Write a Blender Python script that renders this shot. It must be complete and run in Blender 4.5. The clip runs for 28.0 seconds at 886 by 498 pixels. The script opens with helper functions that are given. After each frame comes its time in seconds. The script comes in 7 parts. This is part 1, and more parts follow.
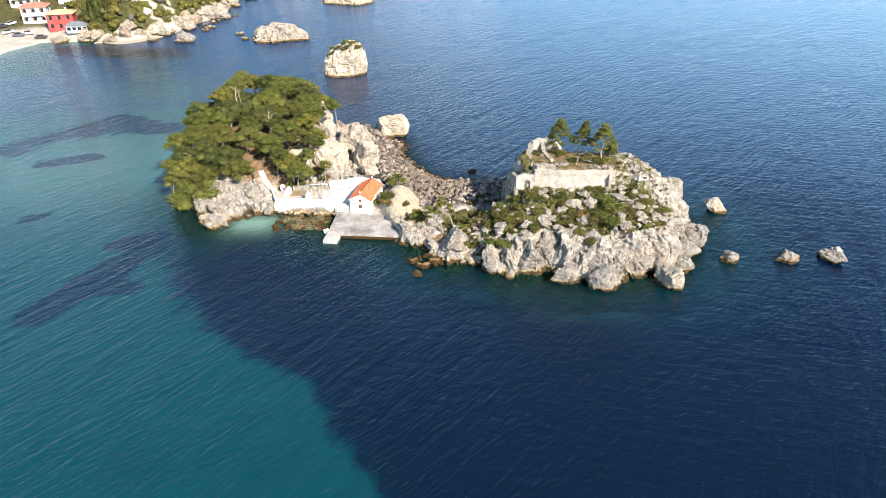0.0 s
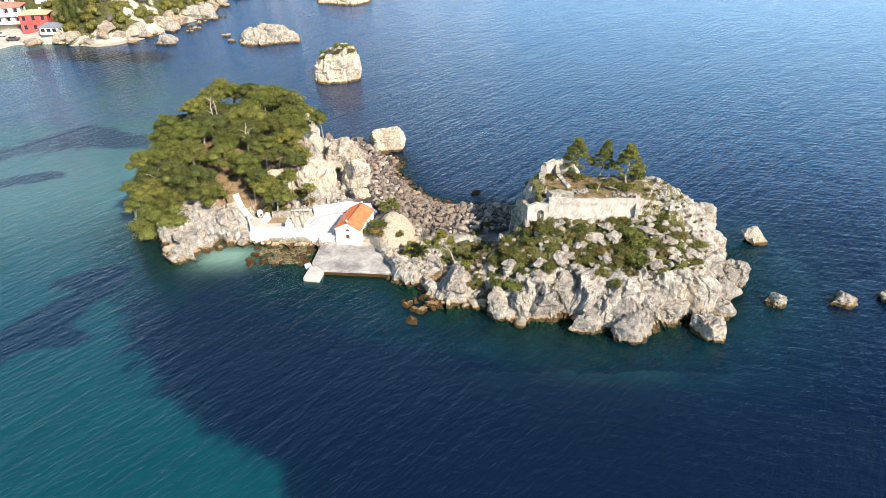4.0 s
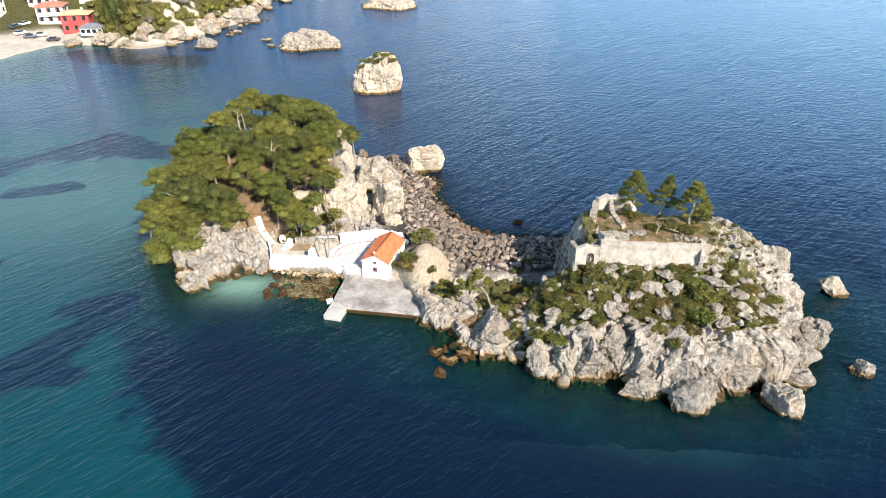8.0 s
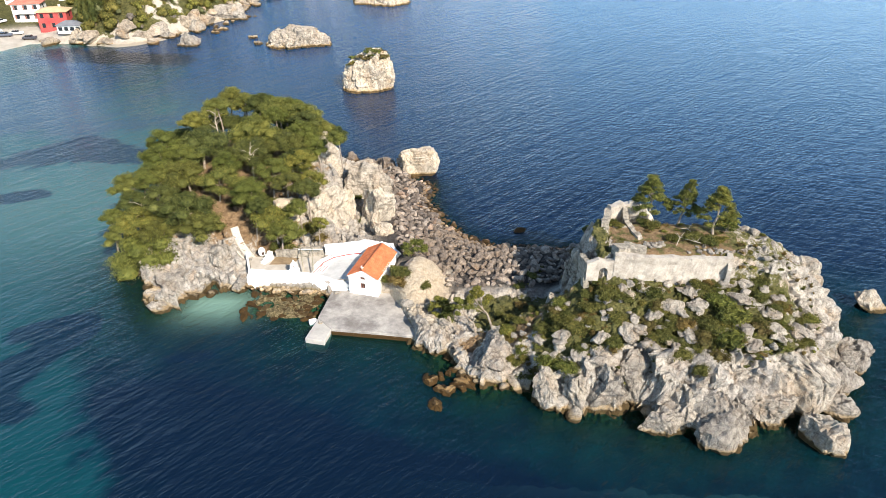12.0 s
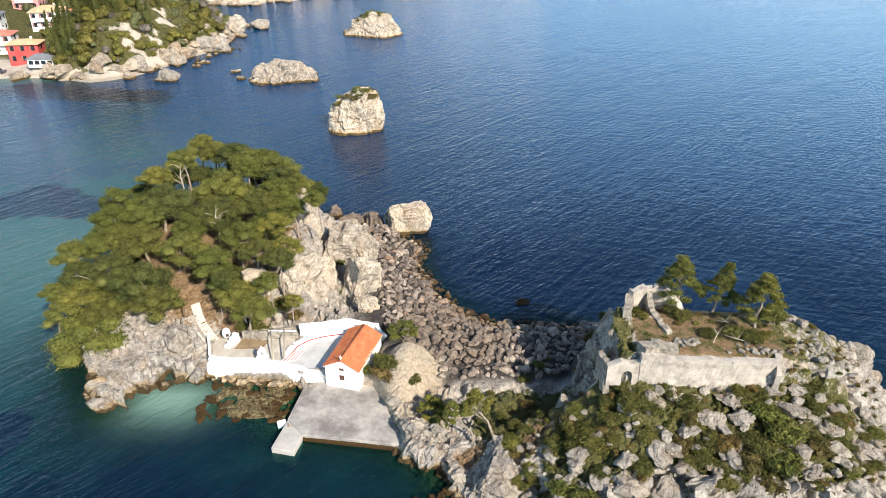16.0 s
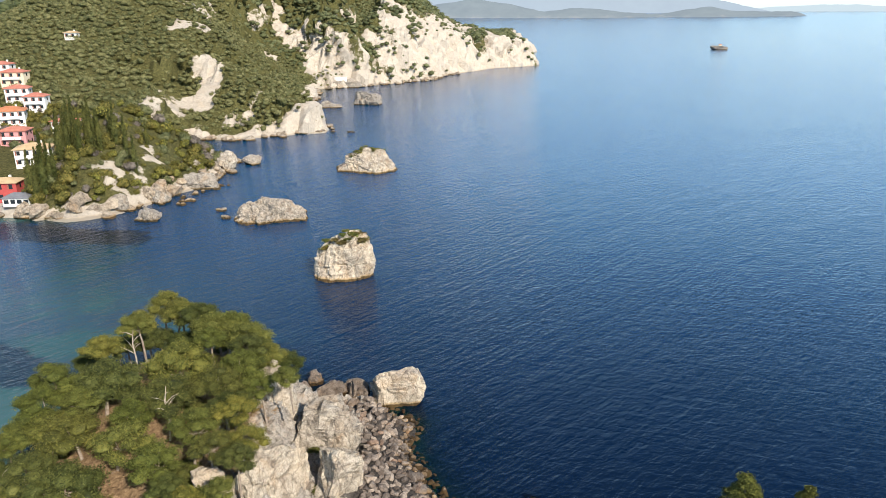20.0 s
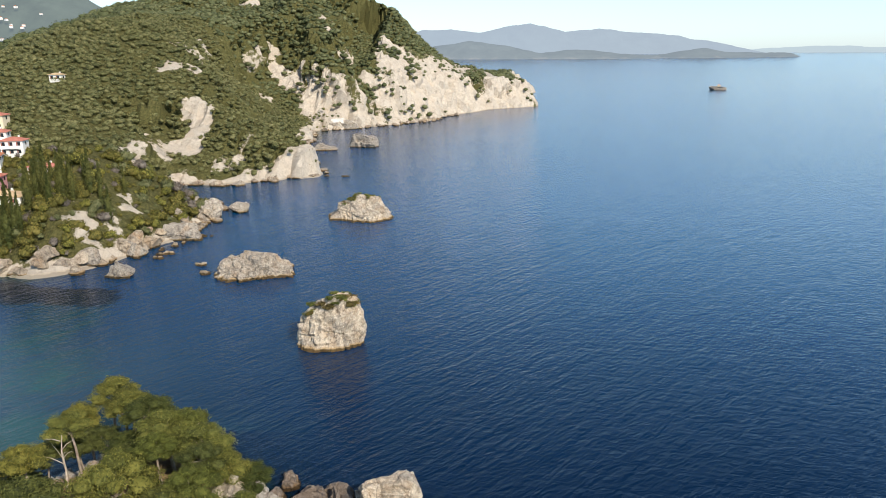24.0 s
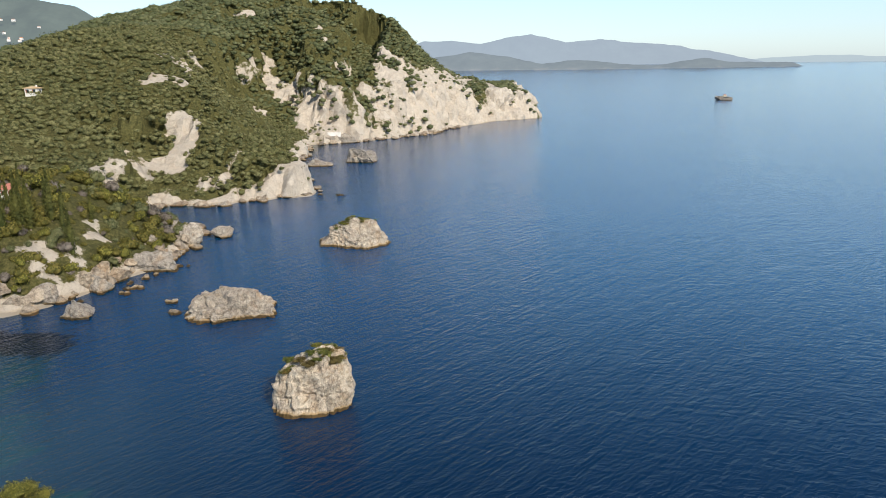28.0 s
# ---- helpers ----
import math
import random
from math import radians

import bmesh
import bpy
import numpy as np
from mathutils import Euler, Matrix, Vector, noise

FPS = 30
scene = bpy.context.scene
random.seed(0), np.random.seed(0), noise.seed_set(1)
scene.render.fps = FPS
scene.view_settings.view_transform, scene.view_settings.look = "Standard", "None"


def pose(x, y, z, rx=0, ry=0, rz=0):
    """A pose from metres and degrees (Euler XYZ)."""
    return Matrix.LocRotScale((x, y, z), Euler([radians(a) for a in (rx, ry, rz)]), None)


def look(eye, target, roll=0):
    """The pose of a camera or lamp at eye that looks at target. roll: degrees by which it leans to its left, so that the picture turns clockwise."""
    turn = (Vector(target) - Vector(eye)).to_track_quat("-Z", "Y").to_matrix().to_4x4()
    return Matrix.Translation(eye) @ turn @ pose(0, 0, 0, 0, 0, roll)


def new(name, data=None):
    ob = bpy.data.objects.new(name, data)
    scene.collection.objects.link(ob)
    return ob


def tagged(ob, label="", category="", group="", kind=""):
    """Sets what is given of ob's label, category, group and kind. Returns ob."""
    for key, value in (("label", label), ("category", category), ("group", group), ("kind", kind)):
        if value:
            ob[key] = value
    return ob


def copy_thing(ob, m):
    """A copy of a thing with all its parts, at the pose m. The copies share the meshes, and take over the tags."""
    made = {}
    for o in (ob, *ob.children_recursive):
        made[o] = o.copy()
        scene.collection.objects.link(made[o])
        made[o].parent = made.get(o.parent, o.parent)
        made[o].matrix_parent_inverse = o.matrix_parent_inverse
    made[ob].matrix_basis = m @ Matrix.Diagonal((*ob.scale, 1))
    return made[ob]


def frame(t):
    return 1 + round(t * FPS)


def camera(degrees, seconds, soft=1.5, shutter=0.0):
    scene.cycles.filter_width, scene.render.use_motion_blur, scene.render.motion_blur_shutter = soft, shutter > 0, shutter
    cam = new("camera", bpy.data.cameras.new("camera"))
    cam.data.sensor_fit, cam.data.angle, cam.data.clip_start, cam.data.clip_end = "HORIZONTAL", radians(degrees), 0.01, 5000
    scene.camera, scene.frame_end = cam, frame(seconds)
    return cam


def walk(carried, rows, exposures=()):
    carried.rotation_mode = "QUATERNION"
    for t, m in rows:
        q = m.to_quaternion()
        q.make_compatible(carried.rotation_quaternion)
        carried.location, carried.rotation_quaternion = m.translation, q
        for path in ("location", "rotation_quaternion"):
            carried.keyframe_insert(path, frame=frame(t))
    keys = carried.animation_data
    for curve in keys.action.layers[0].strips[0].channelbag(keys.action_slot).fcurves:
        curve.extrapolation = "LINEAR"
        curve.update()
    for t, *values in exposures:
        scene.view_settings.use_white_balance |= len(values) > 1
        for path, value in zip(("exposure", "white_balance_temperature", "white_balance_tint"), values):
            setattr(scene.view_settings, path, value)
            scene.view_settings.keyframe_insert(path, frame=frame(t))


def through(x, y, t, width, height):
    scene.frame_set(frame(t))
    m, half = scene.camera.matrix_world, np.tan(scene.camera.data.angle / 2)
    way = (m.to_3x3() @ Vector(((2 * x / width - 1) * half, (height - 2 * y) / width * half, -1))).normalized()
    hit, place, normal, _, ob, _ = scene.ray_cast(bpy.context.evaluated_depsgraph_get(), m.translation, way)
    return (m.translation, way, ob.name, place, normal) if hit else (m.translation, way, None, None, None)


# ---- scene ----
cam = camera(64.6, 28.0, soft=0.8)
PATH = [
    (0, (0.363, -1.71, 62.168), (0.352, 0.013, 61.152), -0.2),
    (0.5, (0.398, 0.164, 61.902), (0.386, 1.884, 60.882), -0.2),
    (1, (0.516, 2.222, 61.491), (0.502, 3.942, 60.47), -0.2),
    (1.5, (0.642, 4.34, 61.062), (0.626, 6.061, 60.043), -0.2),
    (2, (0.631, 6.746, 60.717), (0.614, 8.466, 59.696), -0.3),
    (2.5, (0.554, 8.982, 60.258), (0.538, 10.703, 59.239), -0.2),
    (3, (0.605, 11.267, 59.792), (0.589, 12.989, 58.774), -0.2),
    (3.5, (0.633, 13.533, 59.366), (0.618, 15.255, 58.348), -0.2),
    (5.5, (0.59, 22.242, 57.912), (0.544, 23.964, 56.896), -0.0),
    (6, (0.674, 23.894, 57.882), (0.565, 25.614, 56.867), 0.0),
    (6.5, (0.837, 25.181, 57.946), (0.715, 26.9, 56.93), -0.0),
    (7, (0.954, 26.112, 57.965), (0.82, 27.831, 56.951), -0.0),
    (7.5, (0.986, 27.144, 57.897), (0.853, 28.864, 56.885), 0.0),
    (8, (0.939, 27.939, 57.714), (0.809, 29.66, 56.705), 0.1),
    (8.5, (0.96, 28.742, 57.41), (0.83, 30.465, 56.402), 0.2),
    (9, (1.025, 29.586, 56.96), (0.896, 31.309, 55.952), 0.0),
    (9.5, (0.91, 30.559, 56.439), (0.783, 32.282, 55.432), 0.1),
    (10, (0.865, 31.674, 55.86), (0.738, 33.397, 54.852), 0.0),
    (10.5, (0.788, 32.933, 55.336), (0.663, 34.655, 54.326), 0.0),
    (11, (0.832, 34.349, 54.861), (0.705, 36.07, 53.85), -0.2),
    (11.5, (0.688, 35.831, 54.477), (0.564, 37.552, 53.465), -0.2),
    (13.5, (0.399, 42.849, 54.251), (0.28, 44.573, 53.245), -0.3),
    (14, (0.356, 44.679, 54.327), (0.239, 46.405, 53.324), -0.3),
    (14.5, (0.194, 46.548, 54.32), (0.079, 48.279, 53.325), -0.2),
    (15, (0.059, 48.547, 54.222), (-0.054, 50.286, 53.24), -0.1),
    (15.5, (-0.11, 50.527, 54.136), (-0.22, 52.273, 53.166), -0.0),
    (16, (-0.298, 52.484, 54.104), (-0.406, 54.237, 53.147), 0.1),
    (16.5, (-0.38, 54.499, 54.033), (-0.487, 56.259, 53.09), 0.0),
    (17, (-0.514, 56.421, 54.107), (-0.62, 58.192, 53.183), 0.1),
    (17.5, (-0.62, 58.433, 54.086), (-0.726, 60.218, 53.191), 0.0),
    (18, (-0.697, 60.45, 54.115), (-0.803, 62.253, 53.257), -0.0),
    (18.5, (-0.839, 62.356, 54.125), (-0.944, 64.184, 53.32), 0.0),
    (19, (-0.877, 64.517, 54.078), (-0.983, 66.369, 53.329), 0.0),
    (19.5, (-1.034, 66.453, 54.053), (-1.14, 68.326, 53.36), -0.0),
    (20, (-1.063, 68.308, 54.141), (-1.169, 70.199, 53.498), 0.0),
    (20.5, (-1.174, 70.01, 54.206), (-1.279, 71.909, 53.586), 0.1),
    (21, (-1.233, 71.993, 54.263), (-1.338, 73.9, 53.671), 0.1),
    (21.5, (-1.274, 73.872, 54.232), (-1.379, 75.784, 53.655), 0.1),
    (23.5, (-2.093, 82.632, 53.723), (-2.196, 84.553, 53.176), -0.1),
    (24, (-2.11, 85.102, 53.755), (-2.214, 87.025, 53.216), -0.1),
    (24.5, (-2.14, 87.635, 53.75), (-2.246, 89.561, 53.221), -0.1),
    (25, (-2.266, 90.186, 53.684), (-2.372, 92.114, 53.163), -0.1),
    (25.5, (-2.504, 92.794, 53.755), (-2.611, 94.723, 53.235), -0.1),
    (26, (-2.588, 95.412, 53.683), (-2.695, 97.341, 53.166), -0.2),
    (26.5, (-2.836, 98.169, 53.663), (-2.943, 100.098, 53.147), -0.1),
    (27, (-2.965, 101.088, 53.541), (-3.073, 103.017, 53.026), -0.2),
    (27.5, (-3.241, 104.016, 53.427), (-3.349, 105.947, 52.914), -0.3),
    (28, (-3.353, 106.907, 53.268), (-3.462, 108.838, 52.758), -0.4),
]
EXPOSURES = [(0.0, 1.06), (6.0, 0.99), (11.0, 0.88), (14.0, 0.78), (17.0, 0.68), (19.0, 0.5), (21.0, 0.4), (24.0, 0.18), (28.0, 0.04)]
walk(cam, [(t, look(eye, target, roll)) for t, eye, target, roll in PATH], EXPOSURES)

# ---- world, sun and exposure ----
SUN_AZ, SUN_EL = radians(143), radians(36)      # compass bearing from +y towards +x
sun_way = Vector((math.sin(SUN_AZ) * math.cos(SUN_EL), math.cos(SUN_AZ) * math.cos(SUN_EL), math.sin(SUN_EL)))
sun = new("sun", bpy.data.lights.new("sun", "SUN"))
sun.data.energy, sun.data.angle, sun.data.color = 4.9, radians(0.8), (1.0, 0.91, 0.79)
sun.matrix_world = look((0, 0, 300), Vector((0, 0, 300)) - sun_way)
world = bpy.data.worlds.new("sky")
scene.world = world
world.use_nodes = True
wn, wl = world.node_tree.nodes, world.node_tree.links
sky = wn.new("ShaderNodeTexSky")
sky.sky_type, sky.sun_disc, sky.sun_elevation, sky.sun_rotation = "NISHITA", False, SUN_EL, SUN_AZ
sky.air_density, sky.dust_density, sky.ozone_density = 1.0, 0.6, 1.5
# bright sea haze, thickest at the horizon all round
way_up = wn.new("ShaderNodeSeparateXYZ")
wl.new(wn.new("ShaderNodeTexCoord").outputs["Generated"], way_up.inputs[0])
haze = wn.new("ShaderNodeValToRGB")
wl.new(way_up.outputs["Z"], haze.inputs[0])
haze.color_ramp.elements[0].position, haze.color_ramp.elements[0].color = 0.0, (4.2, 5.6, 6.6, 1)
haze.color_ramp.elements[1].position, haze.color_ramp.elements[1].color = 0.7, (0.0, 0.0, 0.0, 1)
mid_haze = haze.color_ramp.elements.new(0.25)
mid_haze.color = (3.5, 6.7, 9.9, 1)
high_haze = haze.color_ramp.elements.new(0.45)
high_haze.color = (0.4, 1.4, 3.1, 1)
air = wn.new("ShaderNodeMix")
air.data_type, air.blend_type = "RGBA", "ADD"
air.inputs[0].default_value = 1.0
wl.new(sky.outputs[0], air.inputs[6])
wl.new(haze.outputs[0], air.inputs[7])
wl.new(air.outputs[2], wn["Background"].inputs[0])
wn["Background"].inputs[1].default_value = 0.08


# ---- noise ----
def hash01(i, j, k, seed):
    h = (i.astype(np.int64) * 374761393 + j.astype(np.int64) * 668265263 + k.astype(np.int64) * 2147483647 + seed * 974634777) & 0xFFFFFFFF
    h = ((h ^ (h >> 13)) * 1274126177) & 0xFFFFFFFF
    h = ((h ^ (h >> 16)) * 2246822519) & 0xFFFFFFFF
    return ((h ^ (h >> 15)) & 0xFFFFFF) / float(0xFFFFFF)


def vnoise(p, seed=0):
    """Smooth value noise in -1..1 for an array of points (n, 3)."""
    q = np.floor(p).astype(np.int64)
    f = p - q
    f = f * f * f * (f * (f * 6 - 15) + 10)
    out = 0
    for a in (0, 1):
        wa = f[:, 0] if a else 1 - f[:, 0]
        for b in (0, 1):
            wb = f[:, 1] if b else 1 - f[:, 1]
            for c in (0, 1):
                wc = f[:, 2] if c else 1 - f[:, 2]
                out = out + wa * wb * wc * hash01(q[:, 0] + a, q[:, 1] + b, q[:, 2] + c, seed)
    return out * 2 - 1


def fbm(p, scale=1.0, octaves=4, seed=0, gain=0.5):
    out, amp, tot = 0, 1.0, 0
    for o in range(octaves):
        out = out + amp * vnoise(p * (scale * 2 ** o) + o * 17.3, seed + o)
        tot += amp
        amp *= gain
    return out / tot


def facets(p, seed=0):
    """A random tilted plane in each cell: breaks a surface into flat faces."""
    q = np.floor(p).astype(np.int64)
    f1, out = np.full(len(p), 9.0), np.zeros(len(p))
    for a in (-1, 0, 1):
        for b in (-1, 0, 1):
            for c in (-1, 0, 1):
                i, j, k = q[:, 0] + a, q[:, 1] + b, q[:, 2] + c
                away = p - np.stack([i + hash01(i, j, k, seed), j + hash01(i, j, k, seed + 1), k + hash01(i, j, k, seed + 2)], 1)
                tilt = np.stack([hash01(i, j, k, seed + 4), hash01(i, j, k, seed + 5), hash01(i, j, k, seed + 6)], 1) - 0.5
                d = np.sqrt((away ** 2).sum(1))
                out = np.where(d < f1, 2 * (away * tilt).sum(1), out)
                f1 = np.minimum(f1, d)
    return out


def cells(p, seed=0):
    """Distance to the nearest and second cell point, and a random value for each cell."""
    q = np.floor(p).astype(np.int64)
    f1, f2, cid = np.full(len(p), 9.0), np.full(len(p), 9.0), np.zeros(len(p))
    for a in (-1, 0, 1):
        for b in (-1, 0, 1):
            for c in (-1, 0, 1):
                i, j, k = q[:, 0] + a, q[:, 1] + b, q[:, 2] + c
                pt = np.stack([i + hash01(i, j, k, seed), j + hash01(i, j, k, seed + 1), k + hash01(i, j, k, seed + 2)], 1)
                d = np.sqrt(((pt - p) ** 2).sum(1))
                near = d < f1
                f2 = np.where(near, f1, np.minimum(f2, d))
                cid = np.where(near, hash01(i, j, k, seed + 3), cid)
                f1 = np.where(near, d, f1)
    return f1, f2, cid


def p3(x, y, z=0.0):
    x, y = np.asarray(x, float).ravel(), np.asarray(y, float).ravel()
    return np.stack([x, y, np.broadcast_to(np.asarray(z, float).ravel() if np.ndim(z) else z, x.shape)], 1)


def ramp(x, a, b):
    t = np.clip((x - a) / (b - a), 0, 1)
    return t * t * (3 - 2 * t)


def inside(poly, x, y):
    """Signed distance to a polygon, positive inside."""
    poly = np.array(poly, float)
    best, odd = np.full(x.shape, 1e9), np.zeros(x.shape, bool)
    for (ax, ay), (bx, by) in zip(poly, np.roll(poly, -1, 0)):
        dx, dy = bx - ax, by - ay
        t = np.clip(((x - ax) * dx + (y - ay) * dy) / (dx * dx + dy * dy), 0, 1)
        best = np.minimum(best, np.hypot(x - ax - t * dx, y - ay - t * dy))
        if ay != by:
            odd ^= ((ay > y) != (by > y)) & (x < ax + (y - ay) * dx / (by - ay))
    return np.where(odd, best, -best)


# ---- the lie of the land ----
SHORE = [(-43, 110.8), (-41, 112), (-39.3, 115), (-36, 116.8), (-33, 117.4), (-29, 117.1), (-22, 116.9), (-20.8, 116.2), (-20.5, 109), (-10, 108.2), (-4, 104.2), (-3, 101), (0.5, 98.5),
         (5, 99.8), (9, 96), (15.5, 95.4), (17, 97.5), (19, 93.8), (25, 93.6), (31, 95), (37, 98), (42, 103), (44.5, 108), (45, 114), (42, 121),
         (34, 126), (18, 128), (14, 130), (7, 130.5), (0, 131), (-6, 137), (-10.4, 146.6), (-10, 152), (-14, 155), (-20, 155.5), (-26, 158), (-31, 162), (-40, 168),
         (-50, 168), (-56, 158), (-57, 146), (-54, 133), (-49, 120)]


DECK = [(-18.75, 107.75), (-12.0, 107.3), (-7.8, 106.9), (-8.6, 109.2), (-10.6, 113.3), (-12.4, 116.2), (-17.6, 117.0), (-20.3, 117.0), (-20.95, 110.0)]


def islet(x, y):
    """Height of the islet, before the rock is roughened."""
    x, y = np.asarray(x, float), np.asarray(y, float)
    d = inside(SHORE, x, y)
    d = d + 1.1 * fbm(p3(x, y), 0.16, 3, 5).reshape(x.shape)
    front = np.interp(y, [91, 95, 98.5, 107, 108.3, 114, 117, 120.5, 124, 129], [3, 4.6, 6.0, 10.2, 13.2, 13.7, 12.3, 6.5, 1.6, 1.0])
    side = np.interp(x, [2, 7, 12, 15, 30, 34, 38, 43, 47], [0.24, 0.5, 0.86, 1, 1, 0.93, 0.72, 0.36, 0.15])
    lee = np.interp(x, [6, 10.5, 13.6, 30, 34, 38, 43, 47], [0.08, 0.22, 1, 1, 0.93, 0.72, 0.36, 0.15])
    back = ramp(y, 106.5, 111)
    right = front * (side * (1 - back) + lee * back)
    left = 9.8 * np.exp(-0.5 * (((x + 40) / 11.5) ** 2 + ((y - 145) / 15.5) ** 2))
    left = np.maximum(left, 7.5 * np.exp(-0.5 * (((x + 28) / 3.6) ** 4 + ((y - 143) / 5.5) ** 4)))
    left = np.maximum(left, 5.0 * np.exp(-0.5 * (((x + 26.5) / 4.0) ** 4 + ((y - 130.5) / 3.6) ** 4)))
    knoll = 5.4 * np.exp(-0.5 * (((x + 8.6) / 2.5) ** 2 + ((y - 117.8) / 3.9) ** 2))
    base = 1.7 + 0.4 * np.sin(x * 0.31) + 0.9 * np.exp(-0.5 * ((y - 124) / 5.0) ** 2) - 1.0 * np.exp(-0.5 * (((x + 5.2) / 3.2) ** 4 + ((y - 109.5) / 3.4) ** 4))
    hill = np.maximum(np.maximum(right, left), np.maximum(knoll, base))
    beach = ramp(x, -17, -13) * (1 - ramp(x, 12, 17)) * ramp(y, 121, 127)
    steep = 3.0 * (1 - beach) + 0.33 * beach
    z = np.minimum(hill, 0.15 + steep * d)
    z = np.where(d < 0, np.maximum(0.55 * d, -4.0), z)
    reef = ramp(x, -31.5, -30) * (1 - ramp(x, -22, -20.5)) * ramp(y, 109.4, 111.4) * (1 - ramp(y, 116.6, 117.6))
    z = np.maximum(z, reef * 1.22 - 1.05 + 0.42 * reef * fbm(p3(x, y), 0.8, 3, 77).reshape(x.shape))
    court = ramp(x, -34.5, -33) * (1 - ramp(x, -12.6, -11.6)) * ramp(y, 117.1, 117.9) * (1 - ramp(y, 125.0, 127.0))
    z = z * (1 - court) + 1.75 * court
    along = np.clip(((x + 33.4) * -3.1 + (y - 122.4) * 3.2) / 19.9, 0, 1)
    off = np.hypot(x + 33.4 + 3.1 * along, y - 122.4 - 3.2 * along)
    stair = 1 - ramp(off, 1.0, 2.0)
    z = z * (1 - stair) + (1.7 + 2.9 * along) * stair
    quay = ramp(inside(DECK, x, y), -0.35, 0.15)
    return z * (1 - quay) + np.minimum(z, 0.2) * quay


def rock_amount(x, y):
    """1 where the islet is bare rock, 0 on the terrace, the beach and the soil."""
    flat = ramp(x, -34, -32.5) * (1 - ramp(x, -13, -11)) * ramp(y, 115, 117) * (1 - ramp(y, 125, 127))
    beach = ramp(x, -17, -13) * (1 - ramp(x, 12, 15)) * np.maximum(ramp(y, 118, 121), ramp(y, 115, 117) * ramp(x, -5, -3))
    top = ramp(x, 14.5, 16) * (1 - ramp(x, 29, 31)) * ramp(y, 106.5, 108) * (1 - ramp(y, 117, 120))
    flat = np.maximum(flat, 0.75 * ramp(x, -32, -30) * (1 - ramp(x, -22, -20)) * ramp(y, 109, 111) * (1 - ramp(y, 115, 116.5)))
    flat = np.maximum(flat, ramp(inside(DECK, x, y), -1.6, -0.3))
    flat = np.maximum(flat, 0.8 * np.exp(-0.5 * (((x + 8.4) / 3.6) ** 4 + ((y - 117) / 5) ** 4)))
    soil = np.exp(-0.5 * (((x + 41) / 10.5) ** 4 + ((y - 143) / 16.5) ** 4))
    return np.clip(1 - np.maximum(np.maximum(flat, beach), np.maximum(top, 0.7 * soil)), 0, 1)


COAST = [(-1500, 235), (-260, 205), (-165, 214), (-149, 229.5), (-141, 246), (-130, 248), (-113, 246), (-104, 253), (-99, 266), (-93, 281),
         (-92, 310), (-95, 322), (-113, 338), (-126, 352), (-130, 372), (-112, 371), (-102, 378), (-87, 389), (-75, 394), (-77, 412), (-97, 440),
         (-104, 478), (-110, 520), (-121, 583), (-92, 606), (-69, 628), (-45, 664), (-29, 720), (8, 789), (49, 822), (56, 840), (40, 900),
         (60, 1010), (73, 1110), (40, 1150), (-100, 1300), (-1500, 1500)]


def mainland(x, y):
    x, y = np.asarray(x, float), np.asarray(y, float)
    d = inside(COAST, x, y) + 4.0 * fbm(p3(x, y), 0.045, 3, 31).reshape(x.shape)

    def dome(cx, cy, sx, sy, h):
        return h * np.exp(-0.5 * (((x - cx) / sx) ** 2 + ((y - cy) / sy) ** 2))
    big = dome(-185, 800, 114, 150, 74) + dome(-122, 800, 44, 80, 44) + dome(-5, 830, 50, 60, 3) + dome(38, 960, 40, 110, 20)
    big = big + dome(-300, 740, 70, 120, 36) + dome(-620, 800, 260, 260, 36)
    mid = dome(-178, 500, 58, 72, 43) + dome(-290, 560, 100, 100, 16)
    low = dome(-111, 288, 14, 34, 17) + dome(-122, 312, 14, 26, 8) + dome(-330, 420, 130, 90, 14)
    z = big + mid + low + 3.0
    n = fbm(p3(x, y), 0.013, 5, 41).reshape(x.shape)
    z = z * (1 + 0.12 * n) + 4 * n * ramp(z, 8, 40)
    cliffy = np.clip(0.45 + 1.3 * fbm(p3(x, y), 0.02, 2, 47).reshape(x.shape), 0, 1)
    cliffy = np.maximum(cliffy, np.maximum(dome(-80, 391, 12, 14, 1.0), ramp(x, -110, -60) * ramp(y, 600, 640)))
    cliffy = cliffy * (1 - 0.85 * (1 - ramp(y, 340, 360))) * (1 - 0.75 * ramp(y, 405, 425) * np.maximum(1 - ramp(y, 575, 615), 1 - ramp(x, -150, -112)))
    fall = (0.75 + 1.7 * cliffy) * np.maximum(d, 0) ** 0.95
    fall = np.minimum(fall, 22 + 0.85 * np.maximum(d, 0))
    sand = (1 - ramp(x, -142, -124)) * (1 - ramp(y, 300, 420))
    fall = fall * (1 - sand) + sand * np.maximum(0.09 * d, 0.16 * (d - 14))
    z = np.minimum(z, fall + 0.3)
    return np.where(d < 0, np.maximum(0.35 * d, -6.0), z)


# ---- builders ----
def mesh_of(name, verts, faces, mats=(), smooth=False):
    me = bpy.data.meshes.new(name)
    me.from_pydata(np.asarray(verts, float).tolist(), [], faces.tolist() if hasattr(faces, "tolist") else faces)
    for m in mats:
        me.materials.append(m)
    if smooth:
        me.polygons.foreach_set("use_smooth", np.ones(len(me.polygons), bool))
    me.update()
    return me


def attribute(me, name, values):
    a = me.attributes.new(name, "FLOAT", "POINT")
    a.data.foreach_set("value", np.asarray(values, np.float32).ravel())


def thing(name, label, category, group="", kind="", at=None):
    ob = new(name)
    ob.empty_display_size = 0.3
    if at is not None:
        ob.matrix_basis = at
    return tagged(ob, label, category, group, kind)


